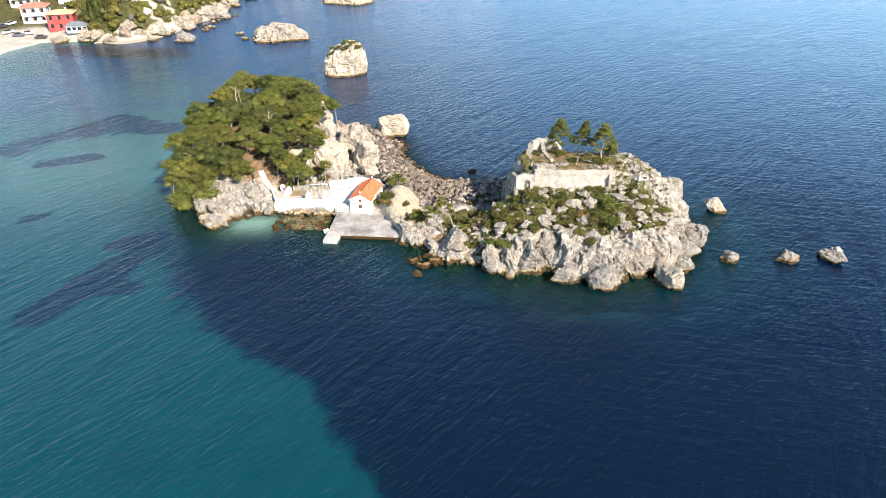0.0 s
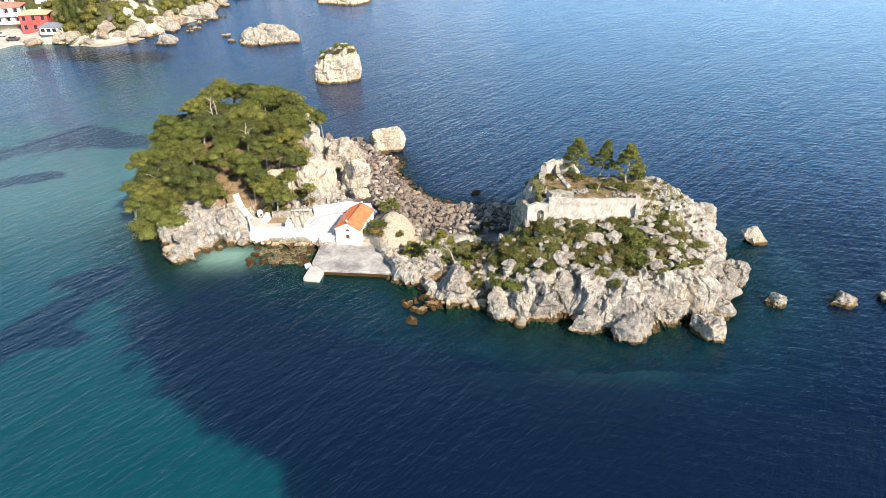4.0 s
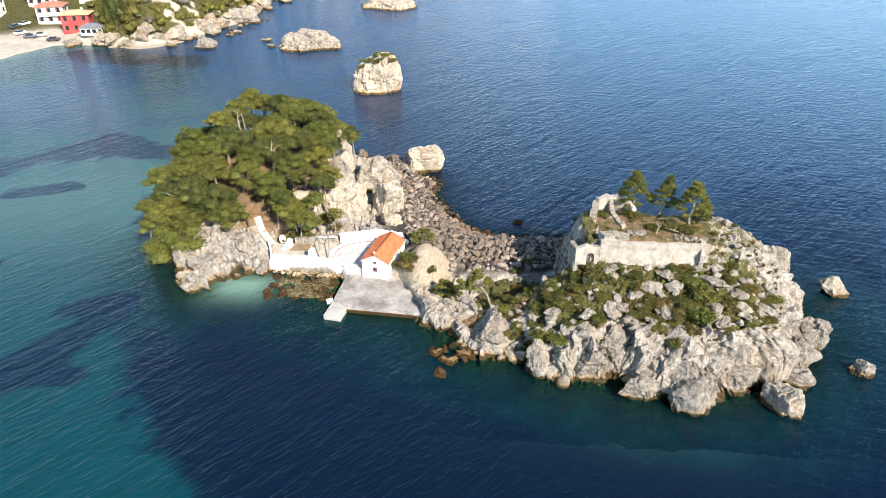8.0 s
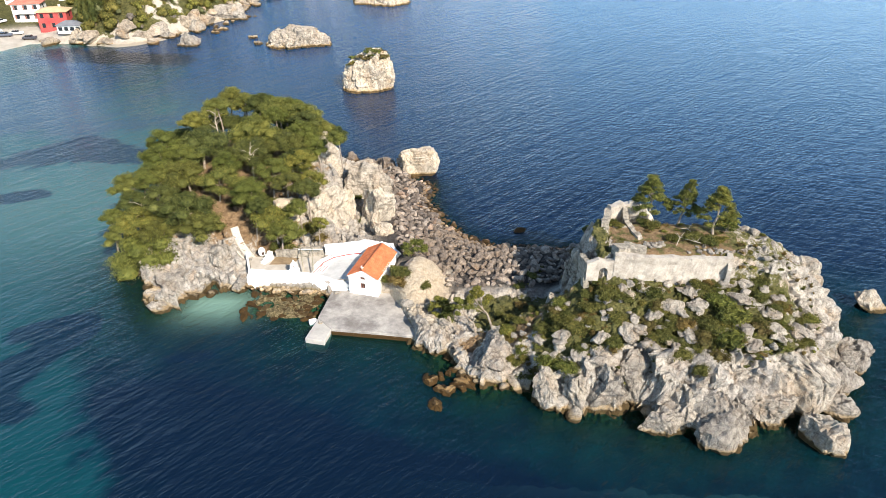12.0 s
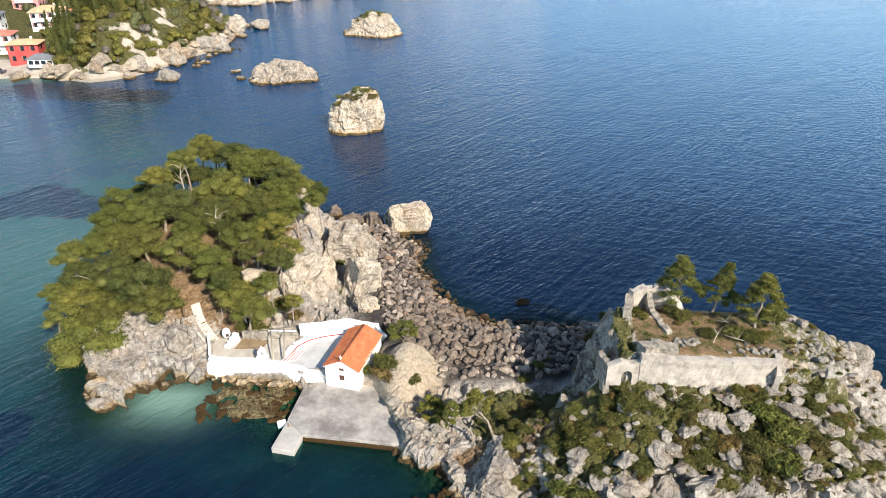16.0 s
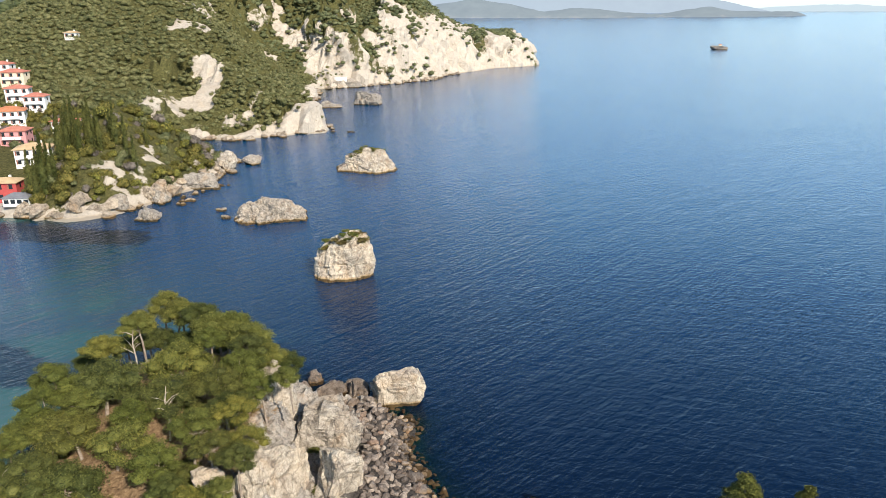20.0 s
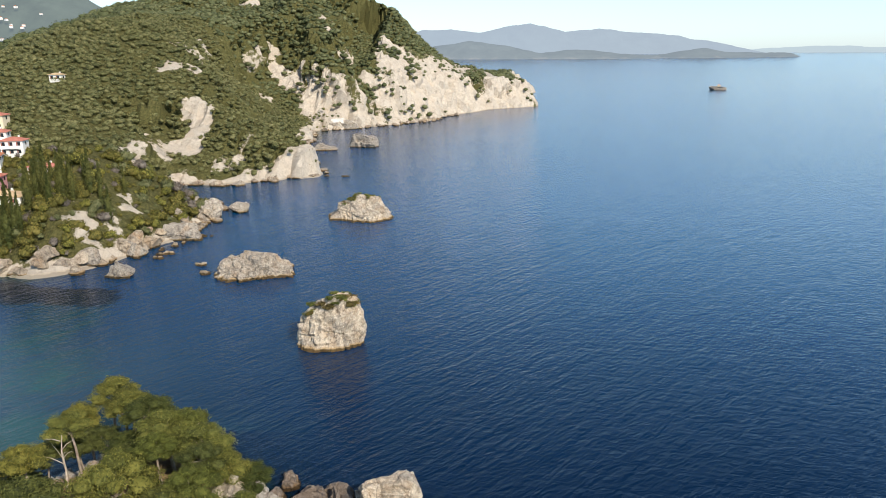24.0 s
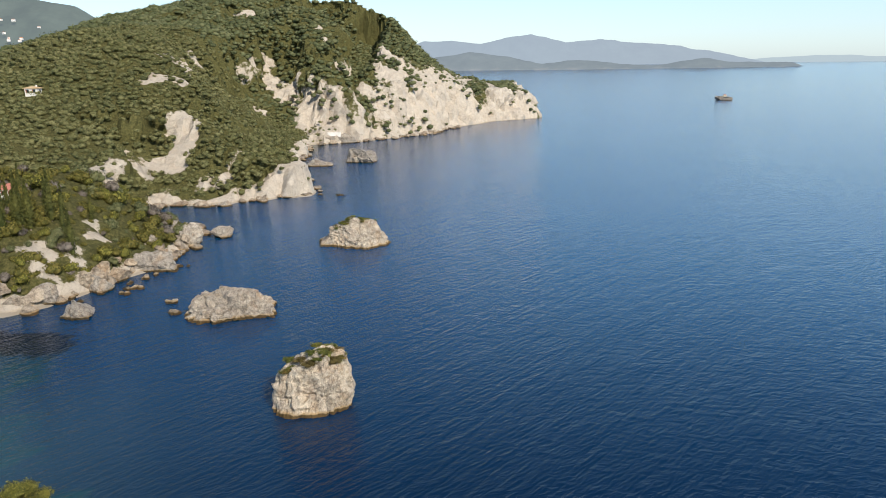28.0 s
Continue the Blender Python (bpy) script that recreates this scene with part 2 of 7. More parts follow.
def part(name, bm, material, parent, label="", smooth=False):
    """Links a bmesh or a mesh as one object under a thing or under a part."""
    if isinstance(bm, bmesh.types.BMesh):
        me = bpy.data.meshes.new(name)
        bm.to_mesh(me)
        bm.free()
    else:
        me = bm
    if material is not None and not me.materials:
        me.materials.append(material)
    if smooth:
        me.polygons.foreach_set("use_smooth", np.ones(len(me.polygons), bool))
    ob = new(name, me)
    ob.parent = parent
    return tagged(ob, label)


def box(sx, sy, sz, at=(0, 0, 0), bevel=0.02, turn=0.0, seed=None):
    bm = bmesh.new()
    bmesh.ops.create_cube(bm, size=1)
    bmesh.ops.scale(bm, vec=(sx, sy, sz), verts=bm.verts)
    if bevel:
        bmesh.ops.bevel(bm, geom=list(bm.edges), offset=min(bevel, 0.4 * min(sx, sy, sz)), segments=1, affect="EDGES")
    bmesh.ops.transform(bm, matrix=pose(*at, 0, 0, turn), verts=bm.verts)
    return bm


def prism(points, z0, z1, bevel=0.0):
    """An upright slab over a plan outline."""
    bm = bmesh.new()
    f = bm.faces.new([bm.verts.new((x, y, z0)) for x, y in points])
    f.normal_update()
    top = bmesh.ops.extrude_face_region(bm, geom=[f])
    bmesh.ops.translate(bm, vec=(0, 0, z1 - z0), verts=[v for v in top["geom"] if isinstance(v, bmesh.types.BMVert)])
    bmesh.ops.recalc_face_normals(bm, faces=bm.faces)
    if bevel:
        bmesh.ops.bevel(bm, geom=list(bm.edges), offset=bevel, segments=1, affect="EDGES")
    return bm


def tube(points, radii, sides=7):
    """A tapered bent tube through points, as arrays."""
    pts, v, f = [Vector(p) for p in points], [], []
    for i, p in enumerate(pts):
        way = (pts[min(i + 1, len(pts) - 1)] - pts[max(i - 1, 0)]).normalized()
        a = way.orthogonal().normalized()
        b = way.cross(a)
        for k in range(sides):
            t = 2 * math.pi * k / sides
            v.append(p + radii[i] * (math.cos(t) * a + math.sin(t) * b))
    for i in range(len(pts) - 1):
        for k in range(sides):
            f.append((i * sides + k, i * sides + (k + 1) % sides, (i + 1) * sides + (k + 1) % sides, (i + 1) * sides + k))
    f.append(tuple(range((len(pts) - 1) * sides, len(pts) * sides)))
    return v, f


ICO = {}


def ico(level):
    if level not in ICO:
        bm = bmesh.new()
        bmesh.ops.create_icosphere(bm, subdivisions=level, radius=1)
        bm.verts.ensure_lookup_table()
        ICO[level] = (np.array([v.co[:] for v in bm.verts]), np.array([[v.index for v in f.verts] for f in bm.faces]))
        bm.free()
    return ICO[level]


def grid_mesh(xs, ys, z):
    X, Y = np.meshgrid(xs, ys)
    nx, ny = len(xs), len(ys)
    v = np.stack([X.ravel(), Y.ravel(), np.asarray(z).ravel()], 1)
    i = np.arange(nx * ny).reshape(ny, nx)
    f = np.stack([i[:-1, :-1].ravel(), i[:-1, 1:].ravel(), i[1:, 1:].ravel(), i[1:, :-1].ravel()], 1)
    return v, f


def prune(v, f, keep):
    """Only the faces with a kept corner, and the points that they use."""
    f = f[keep[f].any(1)]
    used = np.unique(f)
    back = np.zeros(len(v), int)
    back[used] = np.arange(len(used))
    return v[used], back[f], used


def normals_of(v, f):
    n = np.zeros_like(v)
    a = np.cross(v[f[:, 2]] - v[f[:, 0]], v[f[:, -1]] - v[f[:, 1]]) if f.shape[1] == 4 else np.cross(v[f[:, 1]] - v[f[:, 0]], v[f[:, 2]] - v[f[:, 0]])
    for k in range(f.shape[1]):
        np.add.at(n, f[:, k], a)
    return n / np.maximum(np.linalg.norm(n, axis=1, keepdims=True), 1e-9)


# ---- materials ----
class Nodes:
    """A node material, written short."""

    def __init__(self, name):
        self.mat = bpy.data.materials.new(name)
        self.mat.use_nodes = True
        self.nt = self.mat.node_tree
        self.bsdf = self.nt.nodes["Principled BSDF"]
        self.out = self.nt.nodes["Material Output"]

    def add(self, kind, **inputs):
        n = self.nt.nodes.new(kind)
        for k, v in inputs.items():
            key = int(k[1:]) if k[0] == "i" and k[1:].isdigit() else k.replace("_", " ")
            self.put(n.inputs[key], v)
        return n

    def put(self, socket, v):
        if isinstance(v, bpy.types.NodeSocket):
            self.nt.links.new(v, socket)
        elif v is not None:
            socket.default_value = (*v, 1) if isinstance(v, tuple) and len(v) == 3 and socket.type == "RGBA" else v

    def where(self):
        return self.add("ShaderNodeNewGeometry").outputs["Position"]

    def local(self):
        return self.add("ShaderNodeTexCoord").outputs["Object"]

    def noise(self, vec, scale, detail=4.0, rough=0.55, stretch=None, turn=0.0, warp=0.0):
        if stretch:
            m = self.add("ShaderNodeMapping", Vector=vec)
            m.vector_type = "TEXTURE"
            self.put(m.inputs["Rotation"], (0, 0, turn)), self.put(m.inputs["Scale"], tuple(1 / q for q in stretch))
            vec = m.outputs[0]
        n = self.add("ShaderNodeTexNoise", Vector=vec, Scale=scale, Detail=detail, Roughness=rough, Distortion=warp)
        return n.outputs["Fac"]

    def ramp(self, fac, *stops):
        r = self.add("ShaderNodeValToRGB", Fac=fac)
        el = r.color_ramp.elements
        while len(el) < len(stops):
            el.new(0.5)
        for e, (p, c) in zip(el, stops):
            e.position, e.color = p, (*c, 1) if isinstance(c, tuple) else (c, c, c, 1)
        return r.outputs["Color"]

    def mix(self, fac, a, b, how="MIX"):
        n = self.add("ShaderNodeMix")
        n.data_type, n.blend_type = "RGBA", how
        self.put(n.inputs[0], fac), self.put(n.inputs[6], a), self.put(n.inputs[7], b)
        return n.outputs[2]

    def math(self, op, a, b=None):
        n = self.add("ShaderNodeMath")
        n.operation = op
        self.put(n.inputs[0], a), self.put(n.inputs[1], b)
        return n.outputs[0]

    def attr(self, name):
        n = self.add("ShaderNodeAttribute")
        n.attribute_name = name
        return n.outputs["Fac"]

    def height(self, pos):
        return self.add("ShaderNodeSeparateXYZ", Vector=pos).outputs["Z"]

    def bump(self, h, strength=0.5, distance=0.1, normal=None):
        return self.add("ShaderNodeBump", Height=h, Strength=strength, Distance=distance, Normal=normal).outputs["Normal"]

    def done(self, color, rough=0.8, normal=None, spec=0.3, **more):
        b = self.bsdf
        self.put(b.inputs["Base Color"], color), self.put(b.inputs["Roughness"], rough)
        self.put(b.inputs["Specular IOR Level"], spec)
        if normal is not None:
            self.put(b.inputs["Normal"], normal)
        for k, v in more.items():
            self.put(b.inputs[k.replace("_", " ")], v)
        return self.mat


def limestone(m, pos, scale=1.0, warm=0.0):
    """Colour and relief of weathered limestone."""
    big = m.noise(pos, 0.22 * scale, 5, 0.6)
    mid = m.noise(pos, 1.1 * scale, 6, 0.68)
    fine = m.noise(pos, 5.5 * scale, 5, 0.7)
    col = m.ramp(mid, (0.28, (0.10, 0.088, 0.075)), (0.41, (0.31, 0.275, 0.232)), (0.54, (0.475, 0.43, 0.367)), (0.72, (0.60, 0.555, 0.485)))
    ochre = m.ramp(m.noise(pos, 0.45 * scale, 4, 0.6, stretch=(1, 1, 0.45)), (0.50, 0.0), (0.66, 0.55 + warm))
    col = m.mix(ochre, col, (0.42, 0.30, 0.19), "MIX")
    col = m.mix(m.ramp(big, (0.38, 0.55), (0.6, 0.0)), col, (0.27, 0.25, 0.235), "MIX")
    pits = m.ramp(fine, (0.30, (0.34, 0.32, 0.30)), (0.50, (1.0, 1.0, 1.0)))
    col = m.mix(0.85, col, pits, "MULTIPLY")
    vor = m.add("ShaderNodeTexVoronoi", Vector=m.mix(0.35, m.add("ShaderNodeMapping", Vector=pos, Scale=(1, 1, 0.55)).outputs[0], m.add("ShaderNodeTexNoise", Vector=pos, Scale=0.8 * scale, Detail=5.0).outputs["Color"], "ADD"), Scale=0.9 * scale)
    vor.feature = "DISTANCE_TO_EDGE"
    crack = m.ramp(vor.outputs["Distance"], (0.0, 0.0), (0.05, 1.0))
    col = m.mix(0.42, col, crack, "MULTIPLY")
    crust = m.ramp(m.noise(pos, 0.75 * scale, 9, 0.78), (0.47, 0.0), (0.53, 1.0))
    col = m.mix(m.math("MULTIPLY", crust, 0.26), col, (0.66, 0.62, 0.55))
    lichen = m.ramp(m.noise(pos, 1.7 * scale, 8, 0.8, stretch=(1, 1, 0.4)), (0.55, 0.0), (0.60, 1.0))
    col = m.mix(m.math("MULTIPLY", lichen, 0.5), col, (0.17, 0.155, 0.14))
    grit = m.noise(pos, 17.0 * scale, 3, 0.7)
    h = m.math("ADD", m.math("MULTIPLY", mid, 1.0), m.math("ADD", m.math("MULTIPLY", fine, 0.6), m.math("MULTIPLY", grit, 0.2)))
    col = m.mix(0.75, col, m.ramp(grit, (0.34, (0.5, 0.49, 0.48)), (0.55, (1.08, 1.07, 1.06))), "MULTIPLY")
    h = m.math("ADD", h, m.math("MULTIPLY", crack, 0.16))
    # weed and wet stain along the waterline
    z = m.math("ADD", m.height(m.where()), m.math("MULTIPLY", mid, -0.9))
    wet = m.ramp(z, (0.0, 1.0), (0.22, 0.0))
    col = m.mix(wet, col, (0.085, 0.058, 0.026))
    gold = m.ramp(z, (0.05, 0.0), (0.16, 0.6), (0.5, 0.0))
    col = m.mix(gold, col, (0.36, 0.24, 0.09))
    return col, h


def rock_material(name, scale=1.0, warm=0.0, tint=None):
    m = Nodes(name)
    col, h = limestone(m, m.where(), scale, warm)
    if tint:
        col = m.mix(1.0, col, tint, "MULTIPLY")
    rnd = m.add("ShaderNodeObjectInfo").outputs["Random"]
    col = m.mix(1.0, col, m.ramp(rnd, (0.0, (0.78, 0.77, 0.76)), (1.0, (1.06, 1.04, 1.0))), "MULTIPLY")
    return m.done(col, 0.88, m.bump(h, 1.0, 0.34 / scale), 0.2)


M_ROCK = rock_material("limestone")
M_STONE = rock_material("grey_beach_stone", 1.6, 0.0, (0.66, 0.59, 0.55))
M_PALE = rock_material("pale_block_limestone", 0.8, 0.0, (1.34, 1.30, 1.23))
M_BROWN = rock_material("weedy_brown_rock", 1.6, 0.12, (0.74, 0.62, 0.45))
M_CLIFF = rock_material("pale_coast_limestone", 0.35, 0.15, (1.2, 1.12, 1.02))


def ground_material(name, far):
    """Limestone with soil, dry grass and low green herbs where the attributes say so."""
    m = Nodes(name)
    pos = m.where()
    col, h = limestone(m, pos, 0.45 if far else 1.0, 0.1)
    k = 0.35 if far else 1.0
    if far:
        col = m.mix(0.52, col, (0.70, 0.61, 0.495))
    n1, n2 = m.noise(pos, 0.9 * k, 5, 0.65), m.noise(pos, 3.5 * k, 5, 0.7)
    soil = m.ramp(n2, (0.3, (0.12, 0.078, 0.046)), (0.55, (0.25, 0.165, 0.092)), (0.75, (0.40, 0.30, 0.18)))
    herb = m.ramp(n2, (0.3, (0.034, 0.035, 0.013)), (0.5, (0.095, 0.093, 0.032)), (0.72, (0.19, 0.16, 0.066)))
    edge = m.math("MULTIPLY", m.math("ADD", n1, m.math("MULTIPLY", n2, 0.5)), 1.2)
    soilm = m.ramp(m.math("ADD", m.attr("soil"), m.math("SUBTRACT", edge, 0.9)), (0.42, 0.0), (0.58, 1.0))
    herbm = m.ramp(m.math("ADD", m.attr("herb"), m.math("SUBTRACT", edge, 0.9)), (0.42, 0.0), (0.56, 1.0))
    col = m.mix(soilm, col, soil)
    col = m.mix(herbm, col, herb)
    if not far:
        col = m.mix(m.attr("tan"), col, m.ramp(n2, (0.3, (0.30, 0.23, 0.155)), (0.6, (0.50, 0.42, 0.315))))
        bed = m.ramp(n2, (0.32, (0.035, 0.030, 0.014)), (0.48, (0.12, 0.095, 0.045)), (0.66, (0.26, 0.205, 0.12)))
        col = m.mix(m.attr("reef"), col, bed)
        # bed under the beach stones darkened, painting shade into the gaps between them
        col = m.mix(m.attr("gap_shade"), col, m.ramp(n2, (0.35, (0.035, 0.03, 0.027)), (0.65, (0.10, 0.088, 0.078))))
    if far:
        col = m.mix(m.attr("sandy"), col, m.ramp(n1, (0.35, (0.50, 0.44, 0.36)), (0.65, (0.64, 0.58, 0.50))))
    return m.done(col, 0.92, m.bump(m.math("ADD", h, m.math("MULTIPLY", n2, 0.6)), 0.9, 0.9 if far else 0.3), 0.15)


M_ISLET = ground_material("islet_ground", False)
M_LAND = ground_material("coast_ground", True)


def leaf_material(name, dark, mid, light, through=0.25, wide=0.55):
    m = Nodes(name)
    isl = m.add("ShaderNodeNewGeometry").outputs["Random Per Island"]
    rnd = m.add("ShaderNodeObjectInfo").outputs["Random"]
    big = m.noise(m.where(), wide, 4, 0.65)
    f = m.math("ADD", m.math("MULTIPLY", isl, 0.5), m.math("MULTIPLY", big, 0.5))
    col = m.ramp(f, (0.15, dark), (0.5, mid), (0.85, light))
    col = m.mix(1.0, col, m.ramp(rnd, (0.0, (0.74, 0.80, 0.7)), (0.5, (1, 1, 1)), (1.0, (1.3, 1.16, 1.0))), "MULTIPLY")
    m.done(col, 0.65, None, 0.2)
    tr = m.add("ShaderNodeBsdfTranslucent", Color=col)
    mx = m.add("ShaderNodeMixShader", Fac=through, i1=m.bsdf.outputs[0], i2=tr.outputs[0])
    m.nt.links.new(mx.outputs[0], m.out.inputs["Surface"])
    return m.mat


M_PINE = leaf_material("pine_needles", (0.026, 0.032, 0.009), (0.128, 0.138, 0.032), (0.30, 0.288, 0.075), 0.22)
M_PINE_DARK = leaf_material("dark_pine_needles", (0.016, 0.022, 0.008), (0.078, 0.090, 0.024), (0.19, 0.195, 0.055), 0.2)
M_BUSH = leaf_material("shrub_leaves", (0.036, 0.042, 0.012), (0.110, 0.114, 0.030), (0.24, 0.215, 0.068), 0.3)
M_DRY = leaf_material("dry_shrub_leaves", (0.05, 0.036, 0.014), (0.13, 0.10, 0.035), (0.23, 0.18, 0.07))
M_TWIG = leaf_material("grey_leafless_twigs", (0.085, 0.07, 0.06), (0.17, 0.145, 0.12), (0.26, 0.225, 0.19), 0.2)
M_WOODS = leaf_material("woodland_leaves", (0.058, 0.072, 0.034), (0.145, 0.160, 0.072), (0.25, 0.252, 0.13), 0.3, 0.03)
M_CYPRESS = leaf_material("cypress_leaves", (0.035, 0.045, 0.014), (0.085, 0.095, 0.026), (0.15, 0.15, 0.045), 0.2)


def simple(name, a, b, scale=2.0, rough=0.85, bump=0.1, dist=0.05, spec=0.25, metal=0.0, fine=9.0):
    """A worn surface between two colours, with grain at two scales."""
    m = Nodes(name)
    pos = m.where()
    n1, n2 = m.noise(pos, scale, 5, 0.6), m.noise(pos, scale * fine, 4, 0.6)
    f = m.math("ADD", m.math("MULTIPLY", n1, 0.65), m.math("MULTIPLY", n2, 0.35))
    col = m.ramp(f, (0.36, a), (0.62, b))
    return m.done(col, rough, m.bump(m.math("ADD", n1, m.math("MULTIPLY", n2, 0.5)), bump, dist), spec, Metallic=metal)


M_BARK = simple("pine_bark", (0.16, 0.12, 0.09), (0.36, 0.30, 0.24), 3.0, 0.9, 0.6, 0.05)
M_DEADWOOD = simple("bleached_dead_wood", (0.34, 0.28, 0.22), (0.58, 0.50, 0.41), 3.0, 0.85, 0.4, 0.03)
M_WHITE = simple("whitewash", (0.72, 0.71, 0.68), (0.84, 0.83, 0.80), 0.9, 0.75, 0.25, 0.03)
M_PLASTER = simple("weathered_ruin_plaster", (0.27, 0.235, 0.195), (0.50, 0.45, 0.385), 1.1, 0.9, 0.7, 0.08)
M_RUIN = simple("rubble_masonry", (0.13, 0.115, 0.09), (0.44, 0.39, 0.32), 2.2, 0.92, 1.0, 0.16)
M_RED = simple("red_painted_band", (0.30, 0.035, 0.035), (0.42, 0.06, 0.05), 2.0)
M_PAVING = simple("pale_courtyard_paving", (0.40, 0.40, 0.39), (0.55, 0.545, 0.53), 0.8)
M_SHUTTER = simple("dark_window_shutter", (0.045, 0.030, 0.025), (0.10, 0.06, 0.045), 3.0, 0.6)
M_TILE = simple("terracotta_roof_tiles", (0.40, 0.105, 0.042), (0.60, 0.20, 0.085), 1.4, 0.8, 0.5, 0.04)
M_POLE = simple("weathered_wood_pole", (0.36, 0.30, 0.20), (0.56, 0.49, 0.36), 4.0, 0.8)


def water_material():
    m = Nodes("sea_water")
    pos = m.where()
    crest = radians(54)
    n1 = m.noise(pos, 0.045, 4, 0.6)
    n2 = m.noise(pos, 0.24, 5, 0.66, stretch=(0.6, 1.0, 1.0), turn=crest)
    wob = m.math("MULTIPLY", m.math("ADD", m.math("SUBTRACT", n1, 0.5), m.math("MULTIPLY", m.math("SUBTRACT", n2, 0.5), 1.2)), 0.85)
    sand = m.ramp(m.math("ADD", m.attr("sand"), wob), (0.36, 0.0), (0.70, 1.0))
    weed = m.ramp(m.math("ADD", m.attr("weed"), wob), (0.40, 0.0), (0.58, 1.0))
    grass = m.ramp(m.math("ADD", m.attr("grass"), m.math("MULTIPLY", wob, 0.95)), (0.24, 0.0), (0.44, 1.0))
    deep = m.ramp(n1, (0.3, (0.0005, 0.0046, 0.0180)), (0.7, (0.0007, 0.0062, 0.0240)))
    # distance puts sky reflection into the base colour, as a brighter blue
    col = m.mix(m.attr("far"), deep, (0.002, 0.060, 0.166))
    col = m.mix(sand, col, m.ramp(n2, (0.3, (0.0016, 0.034, 0.044)), (0.7, (0.0024, 0.043, 0.054))))
    col = m.mix(m.attr("near"), col, m.ramp(n2, (0.3, (0.0012, 0.010, 0.015)), (0.65, (0.0024, 0.025, 0.029))))
    col = m.mix(m.attr("pale"), col, (0.17, 0.29, 0.23))
    col = m.mix(m.math("MULTIPLY", weed, 0.9), col, (0.0018, 0.010, 0.024))
    dark = m.mix(m.noise(pos, 0.5, 4, 0.6), (0.0013, 0.0066, 0.0180), (0.0018, 0.0082, 0.0215))
    col = m.mix(m.math("MULTIPLY", grass, 0.94), col, dark)
    # wind ripples on a longer swell, crests along one heading and a weaker cross train
    w1 = m.noise(pos, 0.62, 3, 0.6, stretch=(0.2, 1.0, 1.0), turn=crest, warp=0.25)
    w2 = m.noise(pos, 1.7, 4, 0.62, stretch=(0.32, 1.0, 1.0), turn=radians(42), warp=0.3)
    w4 = m.noise(pos, 0.8, 3, 0.6, stretch=(0.3, 1.0, 1.0), turn=radians(-12), warp=0.3)
    w3 = m.noise(pos, 0.10, 3, 0.5, stretch=(0.35, 1.0, 1.0), turn=crest)
    h = m.math("ADD", m.math("MULTIPLY", w1, 1.2), m.math("MULTIPLY", w2, 0.62))
    h = m.math("ADD", h, m.math("MULTIPLY", w4, 0.5))
    h = m.math("ADD", h, m.math("MULTIPLY", w3, 1.0))
    nrm = m.bump(h, 0.5, 0.42)
    m.done(col, 0.10, nrm, 0.5, IOR=1.34)
    clear = m.add("ShaderNodeBsdfTransparent", Color=(0.34, 0.74, 0.68))
    fac = m.ramp(m.math("MULTIPLY", m.attr("clear"), m.math("ADD", m.math("MULTIPLY", wob, 0.7), 1.0)), (0.0, 0.0), (1.0, 0.85))
    mx = m.add("ShaderNodeMixShader", Fac=fac, i1=m.bsdf.outputs[0], i2=clear.outputs[0])
    m.nt.links.new(mx.outputs[0], m.out.inputs["Surface"])
    return m.mat


def spread(lo, a, b, hi, step, grow=1.13):
    """Even steps between a and b, growing steps out to lo and hi."""
    mid = list(np.arange(a, b + step / 2, step))
    up, s = [mid[-1]], step
    while up[-1] < hi:
        s *= grow
        up.append(min(up[-1] + s, hi))
    dn, s = [mid[0]], step
    while dn[-1] > lo:
        s *= grow
        dn.append(max(dn[-1] - s, lo))
    return np.array(dn[:0:-1] + mid + up[1:])


TEAL = [(-400, -80), (8, -80), (2, 20), (-3.5, 51), (-16, 70), (-29, 78.5), (-44, 92), (-49, 106), (-52, 122), (-58, 136), (-62, 156), (-80, 172), (-260, 176)]


# the dark seagrass meadow before the islet
GRASS = [(-44, 95.5), (-33, 98.7), (-22, 95.6), (-12.6, 90.5), (-4, 89.4), (5, 86.5), (17, 84), (33, 80), (60, 74), (60, -60), (9, -60), (2, 20), (-8, 53), (-13, 60), (-15, 65), (-18, 70), (-24, 73), (-31, 78), (-36, 85), (-40, 90)]


def streak(x, y, ax, ay, bx, by, w):
    dx, dy = bx - ax, by - ay
    t = np.clip(((x - ax) * dx + (y - ay) * dy) / (dx * dx + dy * dy), 0, 1)
    return np.exp(-(np.hypot(x - ax - t * dx, y - ay - t * dy) / w) ** 2)


